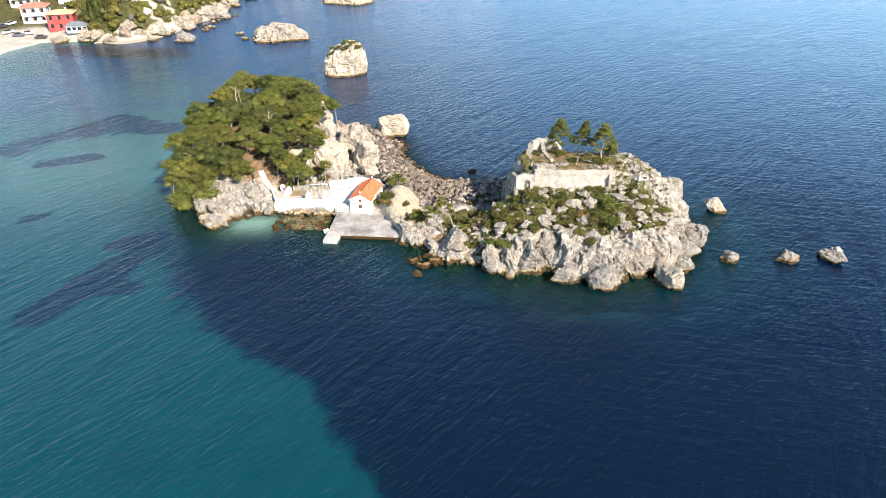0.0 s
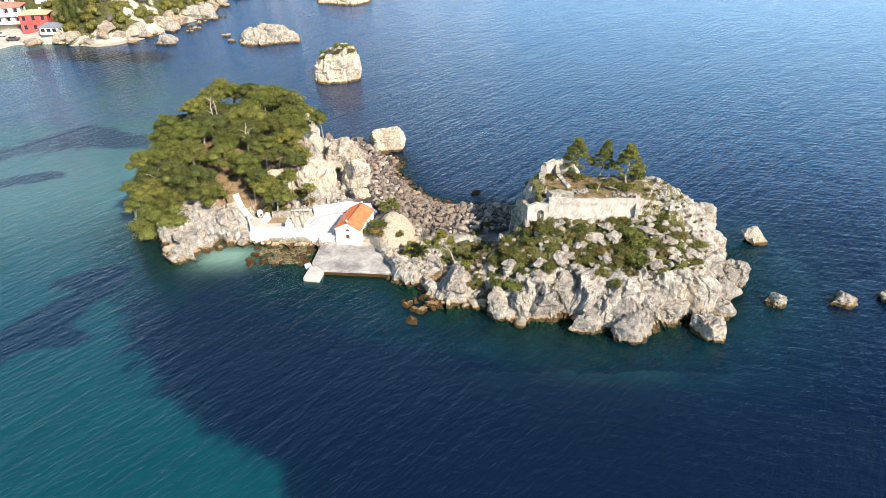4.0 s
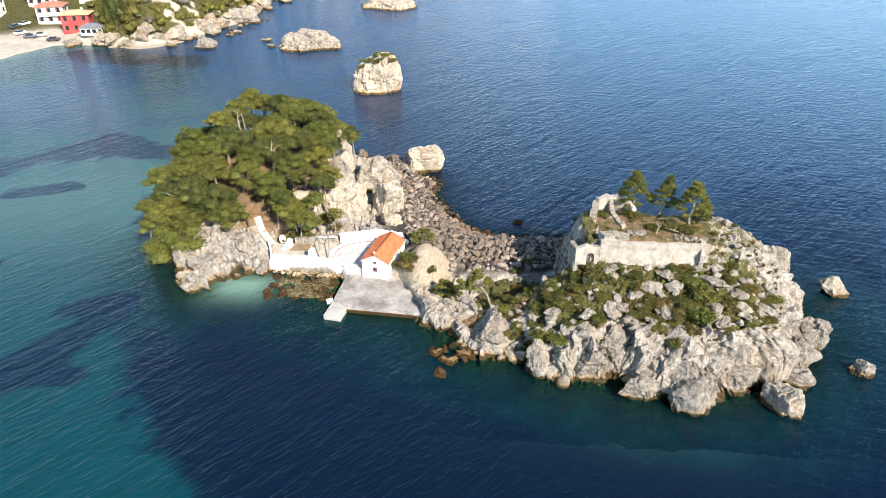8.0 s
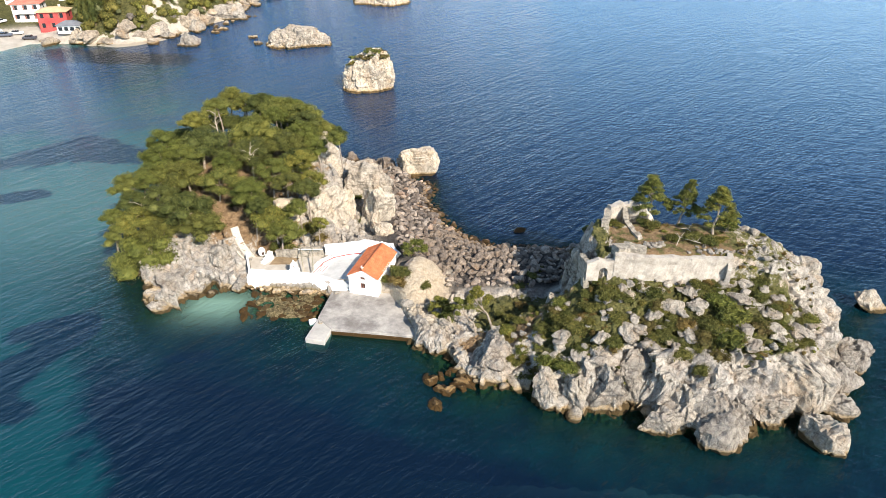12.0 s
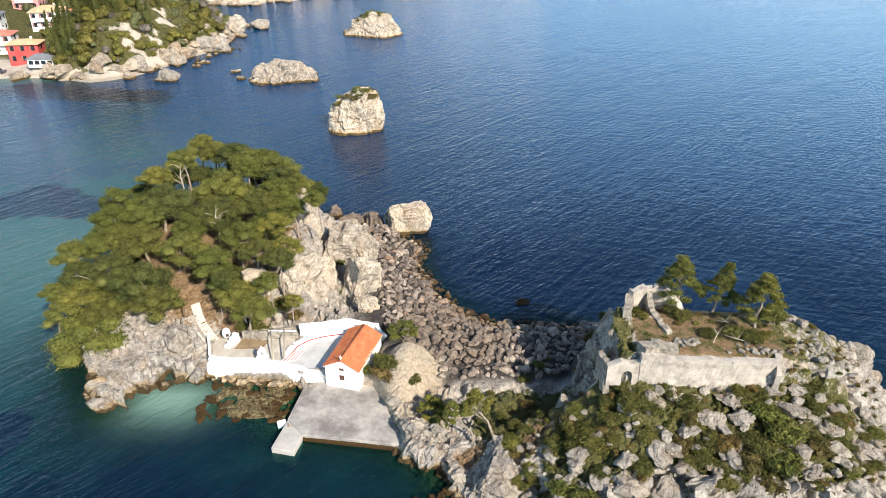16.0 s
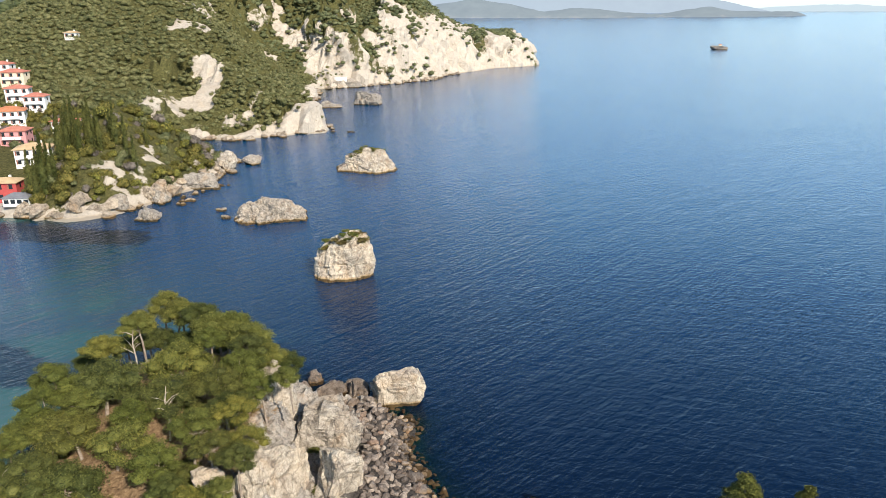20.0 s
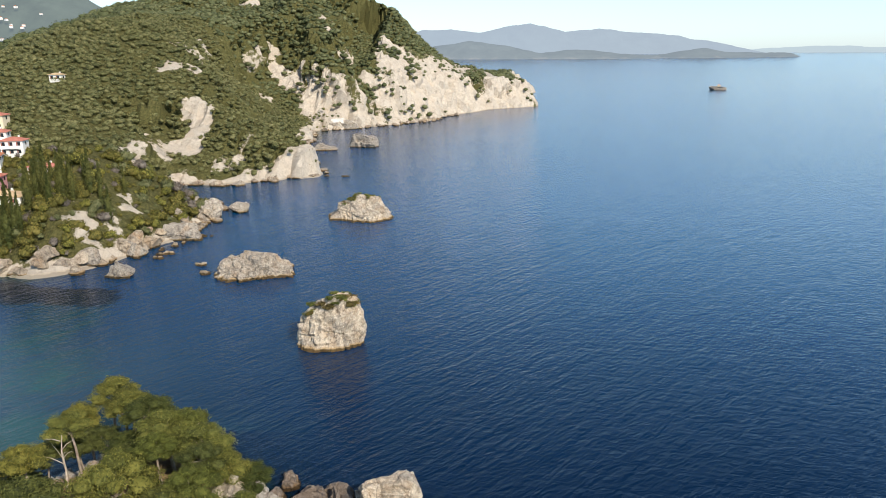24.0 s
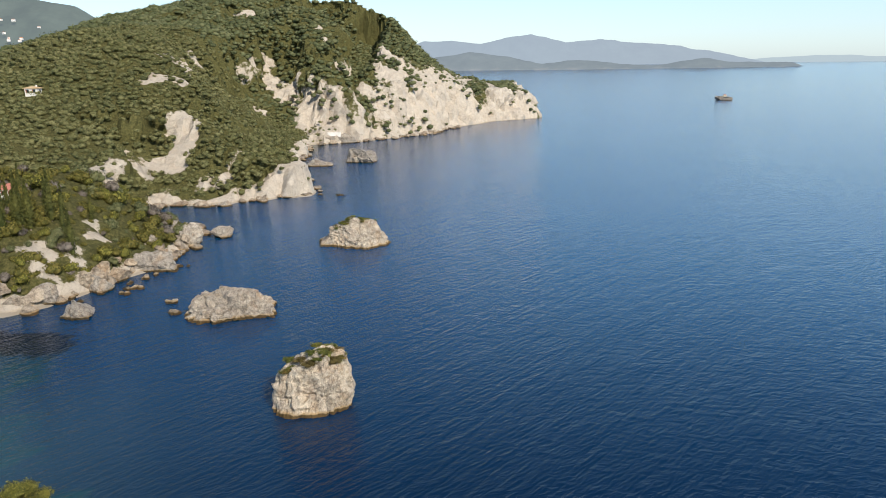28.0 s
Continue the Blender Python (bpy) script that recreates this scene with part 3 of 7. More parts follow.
def build_sea():
    xs, ys = spread(-4600, -150, 90, 4600, 2.0, 1.12), spread(-4000, 30, 262, 4700, 2.0, 1.10)
    X, Y = np.meshgrid(xs, ys)
    r = np.hypot(X, Y - 90)
    z = 52.0 * ramp(r, 1500, 4800) ** 1.5
    v, f = grid_mesh(xs, ys, z)
    x, y = v[:, 0], v[:, 1]
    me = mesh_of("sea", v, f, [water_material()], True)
    d = -inside(SHORE, x, y)
    dm = -inside(COAST, x, y)
    sand = np.clip(0.5 + inside(TEAL, x, y) / 14.0, 0, 1)
    sand = np.maximum(sand, 0.2 * streak(x, y, -46, 97, -4, 92, 9))
    sand = np.maximum(sand, 0.62 * streak(x, y, -96, 226, -78, 192, 16))
    sand = np.maximum(sand, 0.85 * streak(x, y, -78, 170, -56, 179, 8))
    sand = np.maximum(sand, 0.75 * streak(x, y, -140, 232, -128, 214, 14))
    sand = np.maximum(sand, 0.8 * np.exp(-np.maximum(dm, 0) / 9.0) * (x < -105))
    attribute(me, "sand", sand)
    weed = streak(x, y, -62, 84, -56, 96, 3.6) + streak(x, y, -56, 96, -51, 105, 2.6) + 0.8 * streak(x, y, -57, 92, -50, 91.5, 2.6) + streak(x, y, -58, 105, -52, 108.5, 2.4)
    weed = weed + 0.9 * streak(x, y, -89, 140, -79, 144.5, 2.6) + 0.7 * streak(x, y, -101, 150, -82, 168, 7.0) + 0.6 * streak(x, y, -84, 165, -66, 162, 6.0) + 0.7 * streak(x, y, -80, 115, -76, 116, 2.0)
    weed = weed + streak(x, y, -37, 101.3, -33.4, 102.4, 1.6) + 0.9 * streak(x, y, -46, 116, -48, 121, 3.2) + 0.9 * streak(x, y, -128, 236, -90, 232, 8.0)
    attribute(me, "grass", np.clip(0.36 + inside(GRASS, x, y) / 9.0, 0, 1))
    attribute(me, "weed", np.clip(weed, 0, 1))
    attribute(me, "pale", np.clip(0.95 * streak(x, y, -37.5, 113.4, -33.6, 113.6, 3.9) + 0.22 * streak(x, y, -115, 128, -68, 142, 24) + 0.12 * streak(x, y, -150, 196, -80, 186, 28) + 0.4 * np.exp(-np.maximum(dm, 0) / 7.0) * (x < -125) * (y < 260), 0, 1))
    attribute(me, "near", np.clip(np.exp(-(np.maximum(d, 0) / 13.0) ** 2) * (1 - ramp(y, 120, 134)), 0, 1) + 0.25 * np.exp(-np.maximum(dm, 0) / 10.0))
    attribute(me, "clear", np.clip(0.95 * np.exp(-np.maximum(d - 0.5, 0) / 2.8) * (1 - 0.9 * streak(x, y, -37.5, 113.4, -33.5, 113.6, 3.0)) + 0.8 * streak(x, y, -29.5, 112.6, -22.5, 112.6, 2.2), 0, 1))
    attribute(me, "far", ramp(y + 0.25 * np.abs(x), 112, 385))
    return tagged(new("water", me), "rippled blue sea with turquoise shallows and dark seagrass", "sea", kind="structure")


def build_islet():
    xs, ys = np.arange(-62, 56.01, 0.29), np.concatenate([np.arange(86, 126, 0.21), np.arange(126, 178, 0.36)])
    X, Y = np.meshgrid(xs, ys)
    z = islet(X, Y)
    v, f = grid_mesh(xs, ys, z)
    n = normals_of(v, f)
    x, y = v[:, 0], v[:, 1]
    amt = rock_amount(x, y)
    q = v + 0.55 * np.stack([fbm(v, 0.35, 3, 81), fbm(v, 0.35, 3, 82), fbm(v, 0.35, 3, 83)], 1)
    f1, f2, cid = cells(q * 0.27, 11)
    g1, g2, gid = cells(q * 0.75, 21)
    off = 1.0 * facets(q * 0.36, 31) + 0.36 * facets(q * 0.9, 37) + 0.15 * facets(q * 2.1, 39)
    off = off + 0.9 * (cid - 0.45) - 0.8 * np.exp(-(f2 - f1) * 13) + 0.4 * (gid - 0.5) - 0.34 * np.exp(-(g2 - g1) * 11) + 0.3 * (0.5 - 2 * np.abs(fbm(v, 0.9, 4, 8)))
    calm = 1 - ramp(x, -3, 2) * (1 - ramp(x, 36, 39)) * ramp(y, 98, 101) * (1 - ramp(y, 117, 121))
    off = off * (0.5 + 0.5 * calm)
    off = np.where(v[:, 2] < -0.5, 0.4 * off, off) * amt
    v = v + n * off[:, None]
    v[:, :2] += 0.25 * np.stack([vnoise(v * 0.9, 51), vnoise(v * 0.9, 52)], 1) * amt[:, None]
    slope = 1 - n[:, 2]
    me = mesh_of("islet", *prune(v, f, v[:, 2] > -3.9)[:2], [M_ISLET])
    keep = prune(v, f, v[:, 2] > -3.9)[2]
    top = ramp(x, 14.5, 16) * (1 - ramp(x, 28.5, 31)) * ramp(y, 107, 108.5) * (1 - ramp(y, 117, 120))
    woods = np.exp(-0.5 * (((x + 41) / 11) ** 4 + ((y - 144) / 17) ** 4))
    path = streak(x, y, 0, 105, 10, 107.5, 1.6) + streak(x, y, -2, 104.3, 5, 105, 1.3)
    slopes = ramp(x, 4, 9) * (1 - ramp(x, 33, 37)) * ramp(y, 98, 101) * (1 - ramp(y, 106.5, 108.5))
    slopes = np.maximum(slopes, 0.75 * ramp(x, -4, 2) * (1 - ramp(x, 14, 16)) * ramp(y, 103, 106) * (1 - ramp(y, 113, 117)))
    soil = np.clip(0.95 * top + 0.85 * woods + 0.5 * path + 0.42 * slopes + 0.85 * np.exp(-0.5 * (((x + 9) / 3.2) ** 2 + ((y - 117) / 4) ** 2)) + 0.45 * streak(x, y, -38, 127, -30, 126, 3.0) + 0.25 * np.exp(-0.5 * (((x + 21.5) / 7) ** 4 + ((y - 137) / 9) ** 4)), 0, 1) * (1 - ramp(slope, 0.35, 0.7))
    herb = np.clip(1.08 * slopes - 0.3 * path + 0.46 * top + 0.1 * woods + 0.5 * ramp(x, 28.5, 30) * (1 - ramp(x, 36, 39)) * ramp(y, 104, 106) * (1 - ramp(y, 115, 118)), 0, 1) * (1 - ramp(slope, 0.45, 0.75))
    attribute(me, "soil", soil[keep])
    attribute(me, "tan", np.clip(1.15 * np.exp(-0.5 * (((x + 8.4) / 3.5) ** 4 + ((y - 116.5) / 4.8) ** 4)), 0, 1)[keep])
    attribute(me, "reef", (ramp(x, -32.5, -31) * (1 - ramp(x, -21.5, -20.5)) * ramp(y, 108, 109.5) * (1 - ramp(y, 116.6, 117.4)) * (1 - ramp(v[:, 2], 0.5, 0.9)))[keep])
    attribute(me, "herb", herb[keep])
    # where the painted shade between the beach stones lies
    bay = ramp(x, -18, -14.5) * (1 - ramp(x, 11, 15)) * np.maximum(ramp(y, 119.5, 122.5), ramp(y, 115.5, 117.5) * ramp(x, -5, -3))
    attribute(me, "gap_shade", bay[keep])
    return tagged(new("islet_ground", me), "pale limestone islet with soil and green slopes", "islet", kind="structure")


# washed-out pale scars on the slopes: x, y and radius
SCARS = [(-143, 356, 4.5), (-142, 364, 4.2), (-149, 389, 3.7), (-141, 391, 4.9), (-136, 395, 5.3), (-134, 400, 4.1), (-139, 381, 3.6), (-132, 409, 5.1), (-128, 407, 3.8), (-132, 403, 3.3), (-132, 389, 3.2),
        (-110, 390, 2.8), (-113, 385, 3.5), (-109, 396, 2.4), (-159, 464, 4.0), (-161, 479, 4.6), (-186, 559, 4.9), (-152, 440, 4.2), (-155, 434, 3.2), (-145, 442, 4.2), (-162, 501, 4.3), (-148, 466, 3.5),
        (-161, 461, 3.0), (-160, 588, 3.2), (-153, 590, 3.8)]
SCARS_FAR = [(-156, 625, 5), (-144, 622, 6.5), (-133, 611, 8), (-121, 604, 10), (-112, 601, 11), (-100, 604, 11), (-89, 615, 12), (-75, 640, 15), (-63, 658, 15), (-52, 694, 16), (-73, 672, 14),
        (-84, 704, 10), (-68, 716, 14), (-44, 712, 16), (-30, 735, 16), (-9, 770, 11), (-126, 664, 4)]
SCARS_RIDGE = [(-166, 645, 3.5), (-161, 643, 4.2), (-169, 627, 2.7), (-146, 630, 6.1), (-153, 634, 4.8), (-159, 630, 4.1), (-132, 619, 5.3), (-136, 615, 6.0), (-124, 610, 5.2), (-130, 679, 3.7), (-204, 723, 4.9),
        (-203, 730, 4.1)]
SCARS_HEADLAND = [(-112, 265, 2.1), (-111, 261, 2.1), (-109, 262, 1.8), (-107, 274, 2.1), (-105, 272, 1.8), (-107, 290, 1.4), (-107, 282, 1.4), (-115, 252, 2.0), (-118, 252, 1.8), (-105, 265, 1.3), (-111, 261, 3),
        (-111.5, 266, 2.2), (-106, 281, 2.4), (-107.5, 287.5, 2.2)]


def bare_amount(x, y):
    """Where the coast is too steep or washed out for trees."""
    q = p3(x, y)
    n = fbm(q, 0.06, 4, 71, 0.6)
    b = np.zeros(len(q))
    x, y = q[:, 0], q[:, 1]
    u, v = x + 6 * fbm(q, 0.1, 3, 91), y + 6 * fbm(q, 0.1, 3, 92)
    for cx, cy, r in SCARS + SCARS_FAR + SCARS_RIDGE + SCARS_HEADLAND:
        b = np.maximum(b, np.exp(-(((u - cx) ** 2 + (v - cy) ** 2) / (1.1 * r) ** 2)))
    b = b * (1.3 + 1.5 * n) * (1.0 + 1.1 * fbm(q, 0.16, 3, 78))
    d = inside(COAST, x, y)
    rim = (1 - ramp(d, np.where(y < 345, 1.2, 3), np.where(y < 345, 4.2, np.where((x < -70) & (y > 420), 7, np.where((y < 420) & (x < -84), np.interp(x, [-112, -84], [4.5, 11]), 13))))) * ((x > -124) | (y > 350))
    face = ramp(x, -88, -40) * ramp(y, 600, 660) * (1 - ramp(mainland(x, y), 26, 85)) * (0.62 + 1.5 * fbm(q * np.array([1, 0.35, 1]), 0.05, 3, 75))
    return np.clip(np.maximum(np.maximum(b, rim * (0.95 + 1.3 * n)), face), 0, 1)


def build_coast():
    xs, ys = spread(-1450, -240, 70, 110, 2.4, 1.1), spread(196, 225, 860, 1500, 2.6, 1.06)
    X, Y = np.meshgrid(xs, ys)
    z = mainland(X, Y)
    v, f = grid_mesh(xs, ys, z)
    n = normals_of(v, f)
    slope = 1 - n[:, 2]
    x, y = v[:, 0], v[:, 1]
    g1, g2, gid = cells(v * np.array([0.07, 0.07, 0.03]), 61)
    h1, h2, hid = cells(v * np.array([0.2, 0.2, 0.09]), 64)
    town = (x < -128) & (y < 345) & (v[:, 2] < 12)
    rough = ramp(slope, 0.1, 0.4) * (v[:, 2] > 0.5)
    off = (6.5 * (gid - 0.5) - 3.2 * np.exp(-(g2 - g1) * 7) + 2.8 * (hid - 0.5) - 1.6 * np.exp(-(h2 - h1) * 7)) * rough * ~town
    off = off + (2.6 * facets(v * np.array([0.12, 0.12, 0.07]), 66) + 1.3 * facets(v * np.array([0.33, 0.33, 0.2]), 67)) * rough * ~town
    v = v + n * off[:, None]
    bare = np.maximum(bare_amount(x, y), ramp(slope, 0.50, 0.68) * np.maximum(0.8 * ramp(y, 590, 620) * (1 - ramp(v[:, 2], 40, 70)), 1 - ramp(inside(COAST, x, y), 7, 16)))
    sandy = ((x < -128) & (y < 262)).astype(float) * (1 - ramp(v[:, 2], 1.2, 2.6))
    v2, f2, keep = prune(v, f, v[:, 2] > -5.5)
    me = mesh_of("coast", v2, f2, [M_LAND])
    attribute(me, "soil", np.clip(0.55 * (1 - bare) + 0.3, 0, 1)[keep] * (1 - sandy[keep]) * (1 - 0.9 * bare[keep]))
    attribute(me, "sandy", sandy[keep])
    attribute(me, "herb", np.clip(1.1 - 1.5 * bare, 0, 1)[keep] * (1 - sandy[keep]))
    return tagged(new("coast_ground", me), "rocky wooded coast with pale limestone cliffs", "coast", kind="structure")


# ---- rocks ----
def boulder_mesh(name, seed, size, level=4, cuts=10, material=None, lean=0.0, boxy=0.0):
    """A split limestone block: flat broken faces, joints and a rough skin."""
    rng = np.random.default_rng(seed)
    v, f = ico(level)
    v = np.sign(v) * np.abs(v) ** (1 - boxy)
    for _ in range(cuts):
        n = rng.normal(size=3)
        n /= np.linalg.norm(n)
        v -= np.maximum(v @ n - (1 + 0.45 * boxy) * rng.uniform(0.44, 0.80), 0)[:, None] * n
    v /= np.abs(v).max(0)
    s = np.array(size, float)
    w = v * s
    mean = float(np.mean(s))
    k = 1.1 / mean
    q = w + 0.12 * mean * np.stack([fbm(w + seed, k * 1.3, 2, 1), fbm(w + seed, k * 1.3, 2, 2), fbm(w + seed, k * 1.3, 2, 3)], 1)
    c1, c2, cid = cells(q * k * 1.25 + seed, seed % 97)
    nrm = v / np.linalg.norm(v, axis=1, keepdims=True)
    d = mean * (0.17 * facets(q * k + seed, 3) + 0.09 * facets(q * k * 2.3 + seed, 7) + 0.10 * (cid - 0.5) - 0.11 * np.exp(-(c2 - c1) * 13))
    skin = 0.13 * min(mean, 4.0) ** 0.6
    d = d + skin * (0.4 - 1.6 * np.abs(fbm(w + seed * 3.1, 1.5 / max(mean, 1.0) ** 0.5, 4, seed % 89))) + 0.3 * skin * fbm(w + seed, 3.4 / max(mean, 1.0) ** 0.5, 3, 5)
    w = w + nrm * d[:, None]
    w[:, 0] += lean * w[:, 2]
    return mesh_of(name, w, f, [material or M_ROCK])


def boulder(seed, x, y, z, size, label="weathered grey-white limestone boulder at the water", level=4, material=None, lean=0.0, turn=0.0, group="shore boulders", name="boulder", boxy=0.0):
    ob = new(name, boulder_mesh(name, seed, size, level, material=material, lean=lean, boxy=boxy))
    ob.matrix_basis = pose(x, y, z, 0, 0, turn)
    return tagged(ob, label, "rock", group)


def build_boulders():
    big = [(1, 19.8, 93.8, 0.6, (2.9, 2.0, 2.2)), (2, 26.5, 95.2, 1.2, (5.0, 3.2, 3.6)), (3, 35.6, 93.4, 0.6, (3.2, 2.3, 2.5)), (4, 36.6, 100.0, 2.2, (4.9, 3.8, 5.0)),
           (5, 31.6, 95.8, 1.0, (3.0, 2.2, 2.6)), (6, 40.4, 101.6, 1.1, (3.2, 2.7, 2.9)), (7, 43.8, 106.4, 0.9, (2.6, 2.5, 3.0)), (8, 42.0, 110.8, 1.5, (2.4, 2.1, 2.5)),
           (9, 43.8, 121.8, 1.4, (2.6, 2.3, 3.6)), (10, 39.2, 97.2, 0.3, (2.0, 1.6, 1.8)), (11, 33.5, 101.8, 3.5, (2.8, 2.4, 3.0)), (12, 1.6, 103.2, 1.4, (3.9, 2.5, 2.7)),
           (13, 4.6, 100.4, 0.7, (2.4, 1.6, 1.7)), (14, -3.4, 106.6, 0.6, (1.7, 1.3, 1.2)), (15, -5.2, 106.2, 0.5, (1.5, 1.2, 1.1)), (16, -2.6, 104.6, 0.4, (1.2, 1.0, 1.3))]
    crags = [(71, 7.4, 97.3, 1.5, (2.7, 1.9, 3.6)), (72, 10.8, 96.9, 1.4, (2.5, 1.8, 3.8)), (73, 13.9, 97.1, 1.8, (2.7, 2.0, 4.1)), (74, 16.6, 98.2, 2.0, (2.3, 2.1, 4.0)), (75, 22.9, 95.6, 1.2, (2.7, 2.1, 3.0)),
           (76, 29.6, 97.9, 2.2, (3.1, 2.5, 3.6)), (77, 39.3, 106.2, 2.2, (3.0, 2.7, 4.2)), (78, 42.0, 116.0, 2.2, (2.6, 2.5, 4.8)), (79, 38.6, 111.6, 4.6, (2.5, 2.8, 4.6)),
             (81, 12.0, 111.4, 4.0, (2.0, 2.2, 5.6)), (82, 12.3, 114.6, 3.8, (2.2, 2.2, 6.0)), (83, 13.4, 117.6, 3.6, (2.6, 2.1, 5.4)), (84, 9.8, 109.8, 3.2, (1.9, 1.8, 3.2)), (85, 17.2, 119.6, 3.2, (3.0, 2.0, 4.8))]
    for s, x, y, z, size in big + crags:
        boulder(s, x, y, z, size, level=5 if max(size) > 2.5 else 4, turn=s * 37, boxy=0.25)
    for s, x, y, z, size in [(21, 51.6, 118, 0.5, (2.2, 1.7, 2.3)), (22, 48.2, 100, 0.3, (1.6, 1.4, 2.0)), (23, 58, 100, 0.2, (2.5, 1.7, 1.5)), (24, 66, 100.4, 0.5, (2.6, 2.1, 2.2))]:
        boulder(s, x, y, z, size, "dark-based limestone rock standing alone in the sea", turn=s * 41)
    boulder(37, -12.8, 158.8, 1.0, (3.6, 2.8, 3.9), "large pale angular boulder at the end of the stony beach", 5, M_PALE, turn=8, boxy=0.55)
    boulder(34, -26.0, 163.0, 0.3, (1.7, 1.3, 1.5), "flat dark wet rock awash in the sea", material=M_STONE, turn=70)
    boulder(32, -19.5, 160.4, 0.1, (3.3, 1.9, 1.3), "flat dark wet rock awash in the sea", material=M_STONE, turn=15)
    boulder(33, 5.8, 136.5, 0.0, (1.1, 0.8, 0.5), "reddish brown rock awash off the beach", 3, material=M_BROWN)
    for s, x, y, z, size in [(41, -17.0, 135.6, 2.8, (3.5, 3.6, 5.2)), (42, -24.4, 133.6, 3.6, (4.5, 3.4, 5.2)), (43, -20.4, 144.6, 2.6, (3.4, 4.6, 4.6)), (44, -27.6, 146.0, 6.2, (2.6, 3.2, 6.2)),
                             (45, -15.4, 130.6, 1.8, (2.0, 1.6, 2.4)), (46, -29.6, 129.8, 4.0, (2.6, 2.2, 3.6))]:
        boulder(s, x, y, z, size, "huge pale limestone block on the wooded hill", 5, M_PALE, turn=s * 23, lean=-0.15, boxy=0.4)
    for s, x, y, z, size in [(51, -41.8, 112.8, 0.5, (2.9, 1.5, 1.4)), (52, -39.6, 118.0, 1.2, (2.8, 2.0, 1.8)), (53, -42.8, 111.4, 0.3, (1.9, 1.2, 1.2)), (54, -33.4, 117.2, 0.9, (1.7, 1.2, 1.3)),
                             (55, -43.2, 116.5, 1.6, (2.6, 2.1, 2.0)), (56, -37.2, 121.5, 2.6, (2.6, 1.9, 2.0)), (57, -46.2, 119.0, 1.0, (2.3, 2.0, 2.0))]:
        boulder(s, x, y, z, size, "pale limestone slab sloping into the sea", 4, turn=s * 31)
    rng = np.random.default_rng(5)
    for i in range(13):
        boulder(60 + i, rng.uniform(-27, -16), rng.uniform(152, 160), 0.6, tuple(rng.uniform(1.0, 2.1, 3)), "dark grey boulder below the cliff", 3, M_STONE, turn=rng.uniform(0, 360))
    # small rocks along the water's edge, gathered in one heap
    heap = []
    pts = np.array(SHORE, float)
    n = 0
    for (ax, ay), (bx, by) in zip(pts, np.roll(pts, -1, 0)):
        length = math.hypot(bx - ax, by - ay)
        if (ay + by) / 2 > 126 or (-22.5 < (ax + bx) / 2 < -9):
            continue
        for _ in range(int(length * 0.85)):
            t, o = rng.uniform(), rng.normal(0.5, 0.6)
            x, y = ax + t * (bx - ax) - o * (by - ay) / length, ay + t * (by - ay) + o * (bx - ax) / length
            r = rng.uniform(0.35, 1.0)
            n += 1
            heap.append((100 + n % 24, x, y, rng.uniform(0.0, 0.5), (r * rng.uniform(0.9, 1.5), r, r * rng.uniform(0.6, 1.0)), rng.uniform(0, 360)))
    rock_heap("shore_stones", heap, M_ROCK, "small limestone rocks along the water's edge")
    for i in range(26):
        r = rng.uniform(0.35, 0.95)
        boulder(300 + i, -2.2 + rng.normal(0, 2.0), 99.6 + rng.normal(0, 1.5), 0.1, (r * 1.4, r, r * 0.8), "low golden-brown rock at the water's edge", 3, M_BROWN, turn=rng.uniform(0, 360))
    for i in range(64):
        r = rng.uniform(0.18, 0.55)
        boulder(340 + i, rng.uniform(-31.5, -21.5), rng.uniform(110.2, 116.0), 0.1, (r * 1.6, r, r * 0.6), "weedy rock of the shallow reef", 3, M_BROWN if i % 4 else M_ROCK, turn=rng.uniform(0, 360), group="reef rocks")
    for i in range(34):
        r = rng.uniform(0.25, 0.6)
        boulder(380 + i, -32.4 + 13.2 * (i + rng.uniform()) / 34, 117.0 - 0.02 * i + rng.uniform(-0.7, 0.2), 0.25 + rng.uniform(0, 0.35), (r * 1.3, r, r * 0.9), "pale rock at the foot of the terrace wall", 3, M_PALE if i % 3 else M_ROCK, turn=rng.uniform(0, 360), group="wall foot rocks")
    for i in range(46):
        r = rng.uniform(0.3, 0.8)
        t = rng.uniform()
        x, y = -8.2 + 4.2 * rng.uniform() - 1.4 * t, 107.4 + 5.0 * t
        boulder(420 + i, x, y, float(islet(np.array([x]), np.array([y]))[0]) + 0.15 * r, (r * 1.3, r, r * 0.8), "pale rubble stone beside the quay", 3, M_PALE if i % 2 else M_ROCK, turn=rng.uniform(0, 360), group="quay rubble")


def rock_heap(name, rows, material, label):
    """Many small rocks as one object."""
    V, F, n = [], [], 0
    for seed, x, y, z, size, turn in rows:
        v, f = ico(2)
        rng = np.random.default_rng(seed)
        v = v.copy()
        for _ in range(9):
            k = rng.normal(size=3)
            k /= np.linalg.norm(k)
            v -= np.maximum(v @ k - rng.uniform(0.42, 0.78), 0)[:, None] * k
        v = (v + 0.16 * fbm(v + seed, 2.0, 3, seed)[:, None] * v) * np.array(size) * 1.15
        c, s = math.cos(radians(turn)), math.sin(radians(turn))
        V.append(np.stack([v[:, 0] * c - v[:, 1] * s + x, v[:, 0] * s + v[:, 1] * c + y, v[:, 2] + z], 1))
        F.append(f + n)
        n += len(v)
    return tagged(new(name, mesh_of(name, np.concatenate(V), np.concatenate(F), [material])), label, "rocks", kind="stuff")


